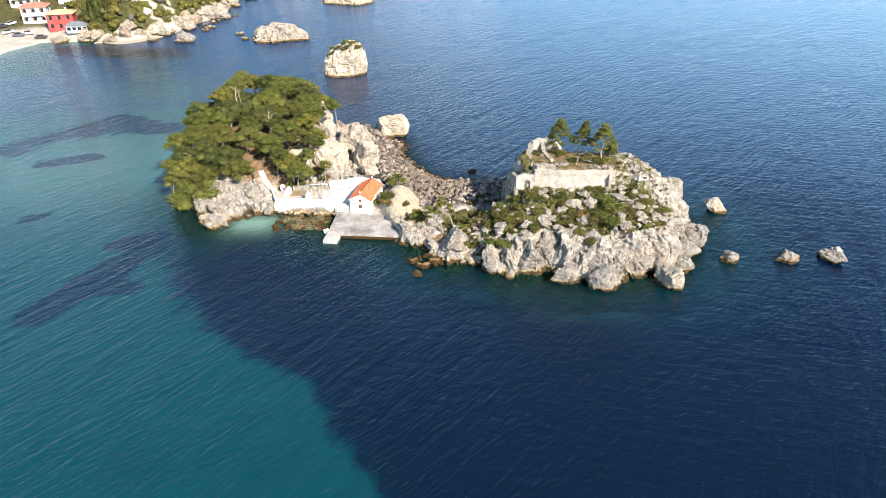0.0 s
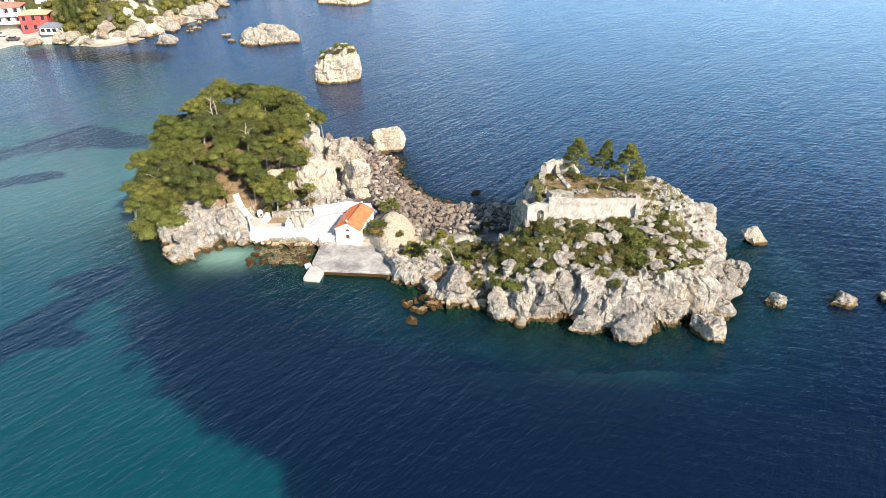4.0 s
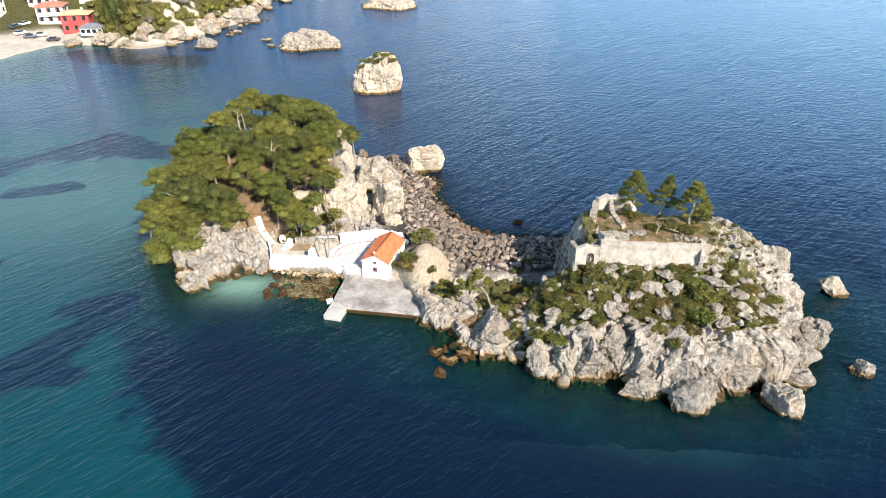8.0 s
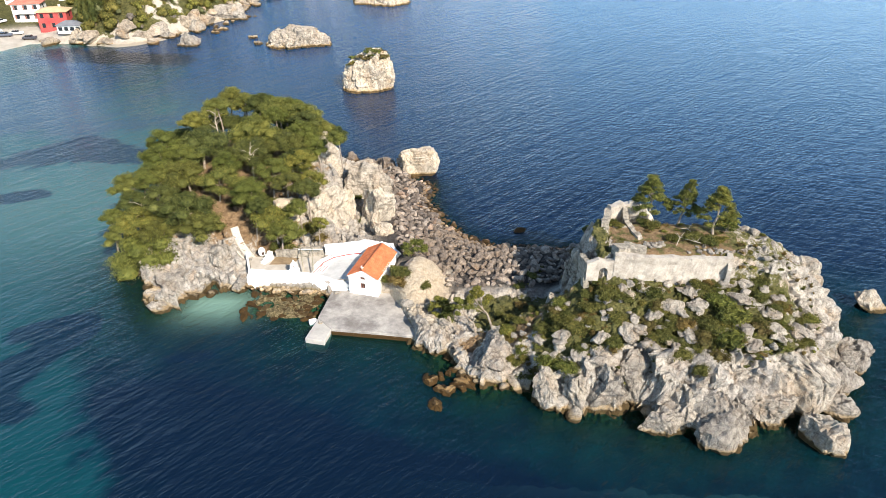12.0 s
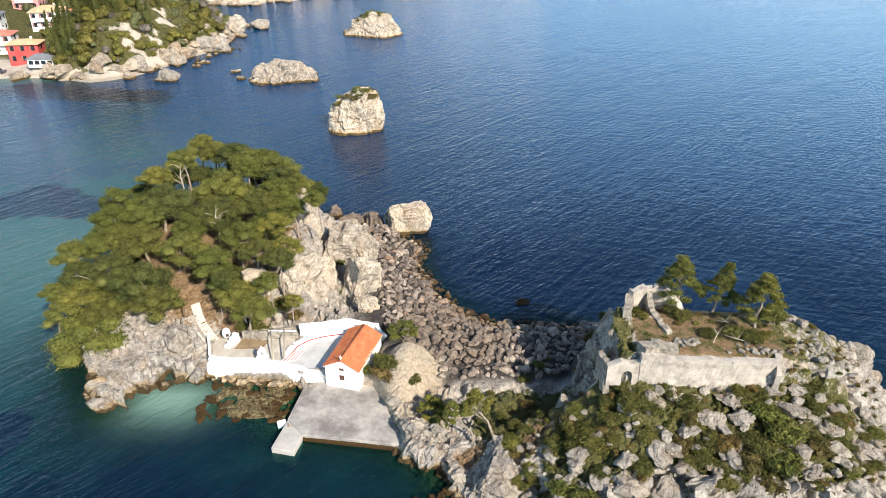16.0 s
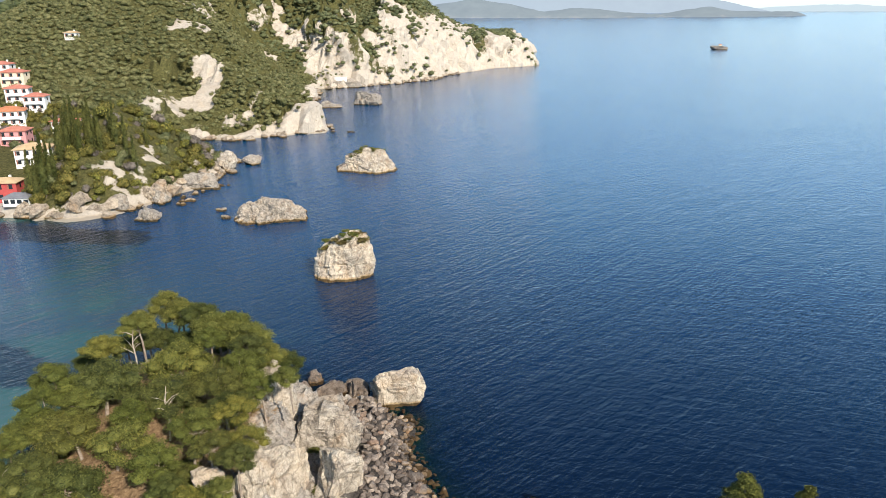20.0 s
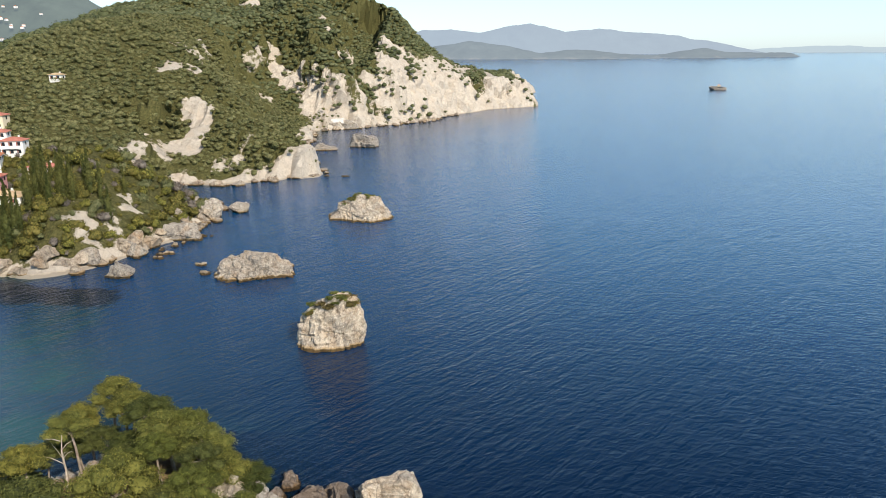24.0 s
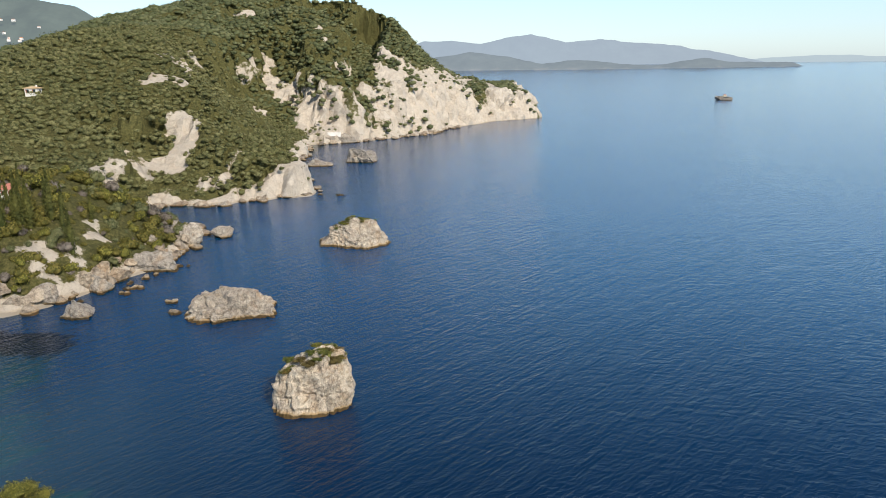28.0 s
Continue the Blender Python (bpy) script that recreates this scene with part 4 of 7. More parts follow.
def build_stacks():
    def stack(seed, x, y, size, label, flare, skew, skin):
        """A sea rock: a rounded block, waisted by height, with one shoulder lower and a pitted skin."""
        rng = np.random.default_rng(seed)
        v, f = ico(6)
        v = np.sign(v) * np.abs(v) ** 0.72
        for _ in range(9):
            n = rng.normal(size=3) * np.array([1, 1, 0.6])
            n /= np.linalg.norm(n)
            v = v - np.maximum(v @ n - rng.uniform(0.72, 1.05), 0)[:, None] * n
        v /= np.abs(v).max(0)
        grow = np.interp(v[:, 2], [-1, 0, 0.5, 1], flare)
        w = v * np.array(size) * np.stack([grow, grow, np.ones(len(v))], 1)
        w[:, 2] *= 1 + skew * v[:, 0]
        out = v / np.linalg.norm(v, axis=1, keepdims=True)
        c1, c2, cid = cells(w * 0.33 + 0.4 * fbm(w, 0.4, 2, 3)[:, None] + seed, 5)
        d = skin * (1.5 * fbm(w + seed, 0.22, 3, 6) + 0.5 * facets(w * 0.3 + seed, 3) + 0.4 * (cid - 0.5) - 0.6 * np.exp(-(c2 - c1) * 14))
        d = d + skin * (0.35 - 0.9 * np.abs(fbm(w + seed, 0.7, 4, 9))) + 0.12 * fbm(w, 2.2, 3, 4)
        ob = new("sea_rock", mesh_of("sea_rock", w + out * d[:, None], f, [M_PALE]))
        ob.matrix_basis = pose(x, y, 0)
        return tagged(ob, label, "rock", "sea rocks")
    stack(401, -30.4, 210.2, (6.0, 5.2, 9.0), "tall pale limestone sea rock with shrubs on top", [0.85, 1.02, 1.02, 0.88], 0.20, 1.0)
    stack(402, -58.8, 252.4, (9.6, 7.6, 3.9), "low flat grey-white limestone islet", [0.95, 1.03, 0.94, 0.84], -0.06, 1.3)
    stack(406, -42.0, 314.8, (10.4, 6.8, 7.6), "rounded limestone islet with a shrubby top", [1.0, 1.06, 0.82, 0.5], 0.06, 1.1)
    for s, x, y, z, size in [(404, -91.2, 247.0, 0.8, (4.0, 2.8, 2.9)), (405, -71.5, 250.5, 0.1, (1.5, 1.2, 1.0)), (406, -75, 257.5, 0.2, (1.6, 1.0, 1.2)), (407, -91, 284, 1.2, (6.5, 4.5, 3.4)),
                             (408, -94, 312, 2.2, (6.0, 4.5, 4.8)), (409, -86.5, 322, 1.0, (4.2, 3.0, 2.6)), (410, -101, 296, 2.2, (6.5, 5.0, 4.6)), (411, -103, 317, 3.0, (5.0, 5.0, 5.0)),
                             (412, -98, 266, 1.4, (4.5, 3.0, 3.0)), (413, -103.5, 256, 1.6, (3.8, 2.8, 3.4)), (414, -109, 252, 1.2, (3.6, 2.4, 2.6)), (415, -63, 396, 0.0, (2.6, 1.4, 0.8)),
                             (416, -71, 500, 2.5, (8.5, 6.5, 7.0)), (417, -92, 484, 0.8, (8.0, 4.0, 3.0)), (418, -106, 600, 1.6, (14, 6, 5.0)), (419, -104, 371, 0.4, (3.2, 2.0, 2.0))]:
        boulder(s, x, y, z, size, "pale limestone rock off the wooded shore", 5 if max(size) > 5 else 4, group="coast rocks")
    rng = np.random.default_rng(8)
    for i in range(46):
        t = rng.uniform()
        k = int(t * 7)
        (ax, ay), (bx, by) = COAST[5 + k], COAST[6 + k]
        u, o, r = t * 7 - k, abs(rng.normal(0.8, 1.5)), rng.uniform(0.8, 2.8)
        n = math.hypot(bx - ax, by - ay)
        x, y = ax + u * (bx - ax) - o * (by - ay) / n, ay + u * (by - ay) + o * (bx - ax) / n
        boulder(1700 + i, x, y, max(float(mainland(np.array([x]), np.array([y]))[0]), 0) + 0.25 * r, (r * rng.uniform(1, 1.6), r, r * rng.uniform(0.7, 1.1)), "pale limestone boulder on the wooded headland's shore", 3, M_CLIFF, group="coast rocks", turn=rng.uniform(0, 360))
    heap = []
    for i in range(16):
        t = rng.uniform()
        x, y = -108 + 22 * t + rng.normal(0, 2.5), 252 + 48 * t + rng.normal(0, 3.0)
        x += 5 * math.sin(t * 3.1)
        r = rng.uniform(0.5, 1.1)
        heap.append((440 + i, x + 5, y, 0.1, (r * 1.3, r, r * 0.9), rng.uniform(0, 360)))
    for (ax, ay), (bx, by) in zip(COAST[4:27], COAST[5:28]):
        length = math.hypot(bx - ax, by - ay)
        for _ in range(int(length * 0.4)):
            t, o, r = rng.uniform(), rng.normal(0.5, 2.2), rng.uniform(0.8, 2.6)
            heap.append((460 + len(heap) % 30, ax + t * (bx - ax) - o * (by - ay) / length, ay + t * (by - ay) + o * (bx - ax) / length, rng.uniform(0, 0.8), (r * 1.3, r, r * 0.75), rng.uniform(0, 360)))
    rock_heap("coast_stones", heap, M_CLIFF, "pale rocks along the foot of the coast")
    boulder(490, 350, 1172, 1.0, (14, 8, 5.5), "far low rocky islet in the open sea", 4, group="coast rocks", name="far_islet")


def build_beach():
    """The beach of rounded stones behind the chapel."""
    beach = thing("stone_beach", "beach of rounded grey and rust-stained boulders", "beach", kind="structure")
    shapes = []
    for k in range(8):
        rng = np.random.default_rng(700 + k)
        v, f = ico(2)
        v = v.copy()
        for _ in range(7):
            n = rng.normal(size=3)
            n /= np.linalg.norm(n)
            v -= np.maximum(v @ n - rng.uniform(0.45, 0.8), 0)[:, None] * n
        shapes.append((v * np.array([1.25, 0.95, 0.75]) + 0.05 * fbm(v + k, 2.0, 2, k)[:, None] * v, f))
    meshes = [mesh_of("stone", v, f, [M_STONE]) for v, f in shapes]
    rng = np.random.default_rng(77)
    spots = []
    for gx in np.arange(-17, 17, 0.76):
        for gy in np.arange(115.5, 156, 0.76):
            spots.append((gx + rng.uniform(-0.4, 0.4), gy + rng.uniform(-0.4, 0.4)))
    s = np.array(spots)
    d = inside(SHORE, s[:, 0], s[:, 1])
    west = np.interp(s[:, 1], [116, 119.5, 124, 128, 136, 145, 156], [-4, -5, -11.5, -13, -14.5, -16, -19])
    east = np.interp(s[:, 1], [115, 119, 122, 131], [8, 10.5, 12.5, 18])
    ok = (d > -1.6) & (s[:, 0] > west) & (s[:, 0] < east) & ~((s[:, 0] > -13) & (s[:, 0] < -6) & (s[:, 1] < 122)) & (s[:, 1] > 116.4 + np.abs(s[:, 0] - 2) * 0.12)
    s = s[ok]
    z = islet(s[:, 0], s[:, 1])
    order = np.argsort(np.hypot(s[:, 0] + 3, s[:, 1] - 126))
    V, F, base = [], [], 0
    for rank, i in enumerate(order):
        r = rng.uniform(0.24, 0.58) * (1.4 if rng.uniform() < 0.12 else 1.0)
        place = Matrix.Translation((s[i, 0], s[i, 1], max(z[i], -0.3) + 0.30 * r)) @ pose(0, 0, 0, rng.uniform(-25, 25), rng.uniform(-25, 25), rng.uniform(0, 360)) @ Matrix.Scale(r, 4)
        k = int(rng.integers(8))
        if rank < 300:
            ob = new("stone", meshes[k])
            ob.parent = beach
            ob.matrix_basis = place
        else:
            m = np.array(place)
            v, f = shapes[k]
            V.append(v @ m[:3, :3].T + m[:3, 3])
            F.append(f + base)
            base += len(v)
    rest = part("stones", mesh_of("stones", np.concatenate(V), np.concatenate(F), [M_STONE_PILE]), None, beach)
    rest["kind"] = "stuff"


def pile_material():
    m = Nodes("grey_beach_stones")
    col, h = limestone(m, m.where(), 1.6)
    isl = m.add("ShaderNodeNewGeometry").outputs["Random Per Island"]
    tint = m.ramp(isl, (0.0, (0.30, 0.27, 0.26)), (0.5, (0.60, 0.54, 0.51)), (0.85, (0.98, 0.90, 0.84)), (1.0, (0.56, 0.40, 0.32)))
    return m.done(m.mix(1.0, col, tint, "MULTIPLY"), 0.85, m.bump(h, 0.8, 0.12), 0.25)


M_STONE_PILE = pile_material()


# ---- plants ----
def tufts(rng, centres, dirs, size, thin=0.32):
    """Small leaf blades: one bent quad at each centre."""
    n = len(centres)
    d = dirs + 0.7 * rng.normal(size=(n, 3))
    d /= np.linalg.norm(d, axis=1, keepdims=True)
    a = np.cross(d, rng.normal(size=(n, 3)))
    a /= np.maximum(np.linalg.norm(a, axis=1, keepdims=True), 1e-6)
    b = np.cross(d, a)
    s = size * rng.uniform(0.6, 1.5, (n, 1))
    v = np.stack([centres - a * s, centres - b * s * thin + d * s * 0.25, centres + a * s, centres + b * s * thin + d * s * 0.25], 1).reshape(-1, 3)
    f = np.arange(4 * n).reshape(n, 4)
    return v, f


def pad(rng, c, r, count, size, core=1, upper=0.35):
    """A cushion of foliage: an uneven dark core wrapped in blades."""
    v, f = ico(core)
    w = v * (1 + 0.3 * fbm(v + rng.uniform(0, 90), 1.6, 3, 3))[:, None] * 0.92
    u = rng.normal(size=(count, 3))
    u /= np.linalg.norm(u, axis=1, keepdims=True)
    flip = (u[:, 2] < -0.2) & (rng.uniform(size=count) < upper + 0.4)
    u[flip, 2] *= -1
    k = rng.uniform(0.66, 1.14, (count, 1)) * (1 + 0.45 * fbm(u + rng.uniform(0, 90), 2.2, 3, 9))[:, None]
    lv, lf = tufts(rng, c + u * k * r, u, size)
    return (w * r * 0.74 + c, f), (lv, lf)


class Cloud:
    """Gathers many small meshes into one."""

    def __init__(self):
        self.v, self.f, self.n = [], [], 0

    def add(self, v, f):
        v = np.asarray(v, float)
        self.v.append(v)
        f = np.asarray(f)
        self.f += (f + self.n).tolist()
        self.n += len(v)

    def mesh(self, name, mat, smooth=False):
        return mesh_of(name, np.concatenate(self.v), self.f, [mat], smooth)


def pine(seed, height, spread_r, flat, material, lean=(0.0, 0.0), pads=19, density=380, bare=0.35, blade=0.135, name="pine_tree", label=""):
    """A Mediterranean pine: bent trunk, limbs and a crown of flat cushions. Built at the origin."""
    rng = np.random.default_rng(seed)
    tree = thing(name, label, "tree", "pines of the islet")
    top = Vector((lean[0], lean[1], height * 0.80))
    pts = [Vector((0, 0, -0.6)), Vector((0, 0, 0.0))]
    for t in (0.25, 0.5, 0.75, 1.0):
        pts.append(Vector((top.x * t ** 1.4 + rng.normal(0, 0.14), top.y * t ** 1.4 + rng.normal(0, 0.14), top.z * t)))
    r0 = 0.021 * height + 0.04
    v, f = tube(pts, [r0 * 1.3, r0, r0 * 0.85, r0 * 0.68, r0 * 0.5, r0 * 0.22], 8)
    part("trunk", mesh_of("trunk", v, f, [M_BARK], True), None, tree, "pale grey-brown bent trunk")
    crown = Cloud()
    made = 0
    for i in range(pads):
        a = 2.4 * i + rng.uniform(-0.4, 0.4)
        q = (i + 0.6) / pads if pads > 24 else math.sqrt((i + 0.6) / pads)
        rr = spread_r * q * rng.uniform(0.75, 1.0)
        hz = height * (bare + (1 - bare) * (1 - flat * q ** 1.5 - (1 - flat) * q * 0.75)) * rng.uniform(0.92, 1.04)
        c = np.array([top.x * hz / height + rr * math.cos(a), top.y * hz / height + rr * math.sin(a), hz])
        r = spread_r * rng.uniform(0.26, 0.44) * (0.55 if pads > 24 else 0.9) * np.array([1, 1, 0.36 if pads > 24 else 0.55])
        for vv, ff in pad(rng, c, r, int(density * rng.uniform(0.8, 1.2)), blade):
            crown.add(vv, ff)
        if i % 3 == 0 and made < 6:
            t = min(max((hz - 0.25 * height) / (height * 0.8), 0.2), 0.92)
            s = Vector((top.x * t ** 1.4, top.y * t ** 1.4, top.z * t))
            e = Vector(c) - Vector((0, 0, 0.15 * r[0]))
            m = s.lerp(e, 0.5) + Vector((0, 0, -0.12 * height * 0.3))
            lv, lf = tube([s, m, e], [r0 * 0.42, r0 * 0.3, r0 * 0.1], 5)
            part("limb", mesh_of("limb", lv, lf, [M_BARK], True), None, tree)
            made += 1
    part("crown", crown.mesh("crown", material), None, tree)
    return tree


def shrub_mesh(seed, material, pads=5, density=210, blade=0.085, name="shrub", raw=False):
    rng = np.random.default_rng(seed)
    c = Cloud()
    for i in range(pads):
        a, q = 2.4 * i, 0.62 * math.sqrt(i / pads)
        r = rng.uniform(0.34, 0.55) * np.array([1, 1, 0.8])
        for v, f in pad(rng, np.array([q * math.cos(a), q * math.sin(a), 0.42 * rng.uniform(0.7, 1.3)]), r, density, blade, 1):
            c.add(v, f)
    return (np.concatenate(c.v), c.f) if raw else c.mesh(name, material)


def ground_z(x, y):
    return float(islet(np.array([x]), np.array([y]))[0])


def umbrella_pine(seed, material, lean=(0.0, 0.0), radius=3.2, height=7.2, pads=17, blades=430, deep=4.0):
    """A Mediterranean pine with a domed crown of many small cushions on a forked bare trunk. Built at the origin."""
    rng = np.random.default_rng(seed)
    tree = thing("pine_tree", "olive-green pine with a domed crown on the wooded hill", "tree", "pines of the islet")
    fork = Vector((lean[0] * 0.55, lean[1] * 0.55, height * 0.58))
    pts = [Vector((-0.3 * lean[0], -0.3 * lean[1], -deep)), Vector((0, 0, 0)), Vector((lean[0] * 0.2 + rng.normal(0, 0.12), lean[1] * 0.2, height * 0.3)), fork]
    v, f = tube(pts, [0.2, 0.19, 0.16, 0.12], 8)
    part("trunk", mesh_of("trunk", v, f, [M_BARK], True), None, tree, "pale grey-brown bent trunk")
    crown = Cloud()
    wide = rng.uniform(0.85, 1.15, 2)
    for i in range(pads):
        low = i >= pads - 5
        q = math.sqrt((i + 0.4) / (pads - 5)) if not low else rng.uniform(0.45, 0.8)
        a = 2.4 * i + rng.uniform(-0.35, 0.35)
        rr = radius * 0.78 * min(q, 1.0)
        c = np.array([lean[0] + wide[0] * rr * math.cos(a), lean[1] + wide[1] * rr * math.sin(a), height - 0.75 - 2.0 * min(q, 1.0) ** 2 - (1.1 if low else 0) + rng.uniform(-0.3, 0.25)])
        r = rng.uniform(0.8, 1.25) * (0.75 if low else 1.0) * np.array([1, 1, 0.66])
        for vv, ff in pad(rng, c, r, blades, 0.115, 2):
            crown.add(vv, ff)
        if i % 2 == 0:
            e = Vector(c) - Vector((0, 0, 0.2))
            m = fork.lerp(e, 0.5) + Vector((0, 0, -0.25))
            lv, lf = tube([fork, m, e], [0.085, 0.06, 0.02], 5)
            part("limb", mesh_of("limb", lv, lf, [M_BARK], True), None, tree)
    part("crown", crown.mesh("crown", material), None, tree)
    return tree


def build_grove():
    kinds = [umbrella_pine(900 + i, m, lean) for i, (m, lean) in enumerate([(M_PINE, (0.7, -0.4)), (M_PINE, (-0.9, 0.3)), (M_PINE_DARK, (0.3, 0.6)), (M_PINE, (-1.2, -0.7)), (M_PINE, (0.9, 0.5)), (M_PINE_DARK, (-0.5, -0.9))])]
    leans = [(0.7, -0.4), (-0.9, 0.3), (0.3, 0.6), (-1.2, -0.7), (0.9, 0.5), (-0.5, -0.9)]
    used = set()
    rng = np.random.default_rng(66)
    grown = GROVE_BACK + GROVE_FRONT
    rows = [(x, y, top, 1.06 * r) for x, y, top, r in grown]
    rows += [(-31.0, 149.5, 16.2, 3.2), (-28.4, 147.6, 14.4, 2.7), (-25.6, 148.2, 12.6, 2.3), (-30.0, 143.0, 15.2, 2.9), (-27.6, 141.0, 13.6, 2.5), (-29.2, 137.4, 13.2, 2.9), (-26.6, 133.6, 11.0, 2.3), (-36.5, 152.0, 16.4, 3.2)]
    rows += [(-46.0, 163.0, 13.2, 2.8), (-44.5, 160.4, 13.9, 2.7), (-51.0, 160.0, 12.4, 2.7), (-51.6, 127.0, 10.0, 2.5), (-52.0, 132.6, 11.3, 2.7), (-49.0, 133.4, 12.0, 2.7), (-47.4, 123.6, 7.2, 2.8), (-52.5, 122.8, 6.4, 2.3)]
    while len(rows) < 78:
        y = rng.uniform(126, 165)
        x = rng.uniform(float(np.interp(y, [126, 135, 165], [-49, -54, -52])), float(np.interp(y, [126, 134, 150, 158, 165], [-40, -30, -27, -33, -40])))
        if min(math.hypot(x - p[0], (y - p[1]) * 0.8) for p in rows) > 2.1:
            rows.append((x, y, float(np.interp(y, [126, 134, 140, 150, 161, 168], [9.0, 11.4, 13.4, 15.0, 13.8, 12.2])) - rng.uniform(2.4, 4.6), rng.uniform(1.9, 2.8)))
    for i, (x, y, top, r) in enumerate(rows):
        # low filler pines take the dark needles, colouring in the shade between crowns
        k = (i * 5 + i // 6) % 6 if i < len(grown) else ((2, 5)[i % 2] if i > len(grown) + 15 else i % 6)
        s, a = 1.08 * r / 3.2, (i * 67) % 360
        c, sn = math.cos(radians(a)), math.sin(radians(a))
        lx, ly = leans[k]
        m = pose(x - s * (c * lx - sn * ly), y - s * (sn * lx + c * ly), top - 7.2 * s, 0, 0, a) @ Matrix.Scale(s, 4)
        if k not in used:
            used.add(k)
            kinds[k].matrix_basis = m
        else:
            ob = copy_thing(kinds[k], m)
            ob.scale = (s, s, s)


# crown middle x, y, crown top z and crown radius
GROVE_BACK = [(-49.1, 165.0, 13.7, 3.0), (-41.1, 157.7, 15.1, 2.8), (-47.0, 151.6, 16.0, 2.3), (-34.4, 153.6, 15.7, 2.7), (-30.1, 146.6, 15.9, 2.1), (-35.6, 148.0, 16.0, 2.1), (-48.6, 145.4, 15.7, 2.4), (-38.0, 144.2, 15.5, 3.9), (-45.0, 140.2, 15.0, 4.3), (-51.5, 139.4, 14.7, 2.8), (-51.2, 136.3, 13.4, 3.1),
        (-36.8, 138.2, 14.3, 3.4), (-31.5, 139.8, 14.9, 2.9), (-28.2, 136.0, 13.3, 2.3), (-23.5, 140.0, 14.9, 1.6), (-46.3, 133.1, 12.4, 3.4), (-39.5, 131.8, 12.1, 3.1), (-53.3, 129.3, 11.5, 2.6)]
GROVE_FRONT = [(-50.6, 129.7, 11.6, 1.8), (-47.5, 127.6, 10.9, 2.7), (-53.8, 124.5, 8.3, 1.7), (-50.4, 124.7, 8.6, 2.9), (-44.1, 126.8, 10.2, 3.8), (-48.3, 121.8, 5.6, 4.9), (-34.9, 128.9, 11.4, 2.7), (-32.3, 134.2, 12.6, 2.6), (-29.1, 130.9, 11.9, 2.2), (-30.8, 125.3, 9.0, 2.8), (-28.5, 123.8, 7.7, 2.6),
        (-32.6, 126.2, 9.8, 1.8), (-40.6, 124.4, 8.2, 2.9), (-23.3, 124.1, 8.0, 1.2), (-39.9, 134.8, 12.9, 2.3), (-26.0, 129.2, 11.5, 2.0), (-46.5, 136.4, 13.5, 2.4), (-26.9, 126.1, 9.7, 1.7)]


def build_right_pines():
    for i, (x, y, h, w, lx, ly) in enumerate([(20.8, 116.6, 6.4, 2.8, -0.2, 0.2), (23.9, 115.2, 6.0, 1.9, 0.9, 0.1), (27.4, 112.4, 6.2, 2.7, 0.2, 0.0), (29.0, 113.0, 2.6, 1.2, 0.4, 0.0)]):
        t = pine(950 + i, h, w, 0.05, M_PINE, (lx, ly), 52, 110, 0.16, 0.13, "pine_tree", "dark green young pine beside the ruined walls")
        t.matrix_basis = pose(x, y, ground_z(x, y) - 0.1)


# ---- the chapel, its terrace and the quay ----
def slab(outline, thick, m):
    """An outline in the wall's own plane (x along, z up), made thick towards +y, at the pose m."""
    bm = bmesh.new()
    f = bm.faces.new([bm.verts.new((x, 0, z)) for x, z in outline])
    out = bmesh.ops.extrude_face_region(bm, geom=[f])
    bmesh.ops.translate(bm, vec=(0, thick, 0), verts=[v for v in out["geom"] if isinstance(v, bmesh.types.BMVert)])
    bmesh.ops.recalc_face_normals(bm, faces=bm.faces)
    bmesh.ops.transform(bm, matrix=m, verts=bm.verts)
    return bm


def joined(*bms):
    whole = bmesh.new()
    for b in bms:
        me = bpy.data.meshes.new("piece")
        b.to_mesh(me)
        b.free()
        whole.from_mesh(me)
        bpy.data.meshes.remove(me)
    return whole


def tile_slope(name, length, run, rise, m, material, pitch=0.24):
    """A slope of barrel tiles: rounded columns in overlapping rows. x along the ridge, y down the slope."""
    cols, rows = int(length / pitch) * 6, int(math.hypot(run, rise) / 0.38)
    u = np.linspace(0, length, cols + 1)
    vs, fs = [], []
    prof = 0.055 * np.abs(np.sin(np.pi * u / pitch))
    lines = []
    for r in range(rows):
        lines += [(r / rows, 0.0), ((r + 1) / rows - 0.004, 0.035)]
    for t, lift in lines:
        for x, p in zip(u, prof):
            vs.append((x, run * t, -rise * t + p + lift))
    n = len(u)
    for j in range(len(lines) - 1):
        for i in range(n - 1):
            fs.append((j * n + i, j * n + i + 1, (j + 1) * n + i + 1, (j + 1) * n + i))
    me = mesh_of(name, vs, fs, [material])
    me.transform(m)
    return me


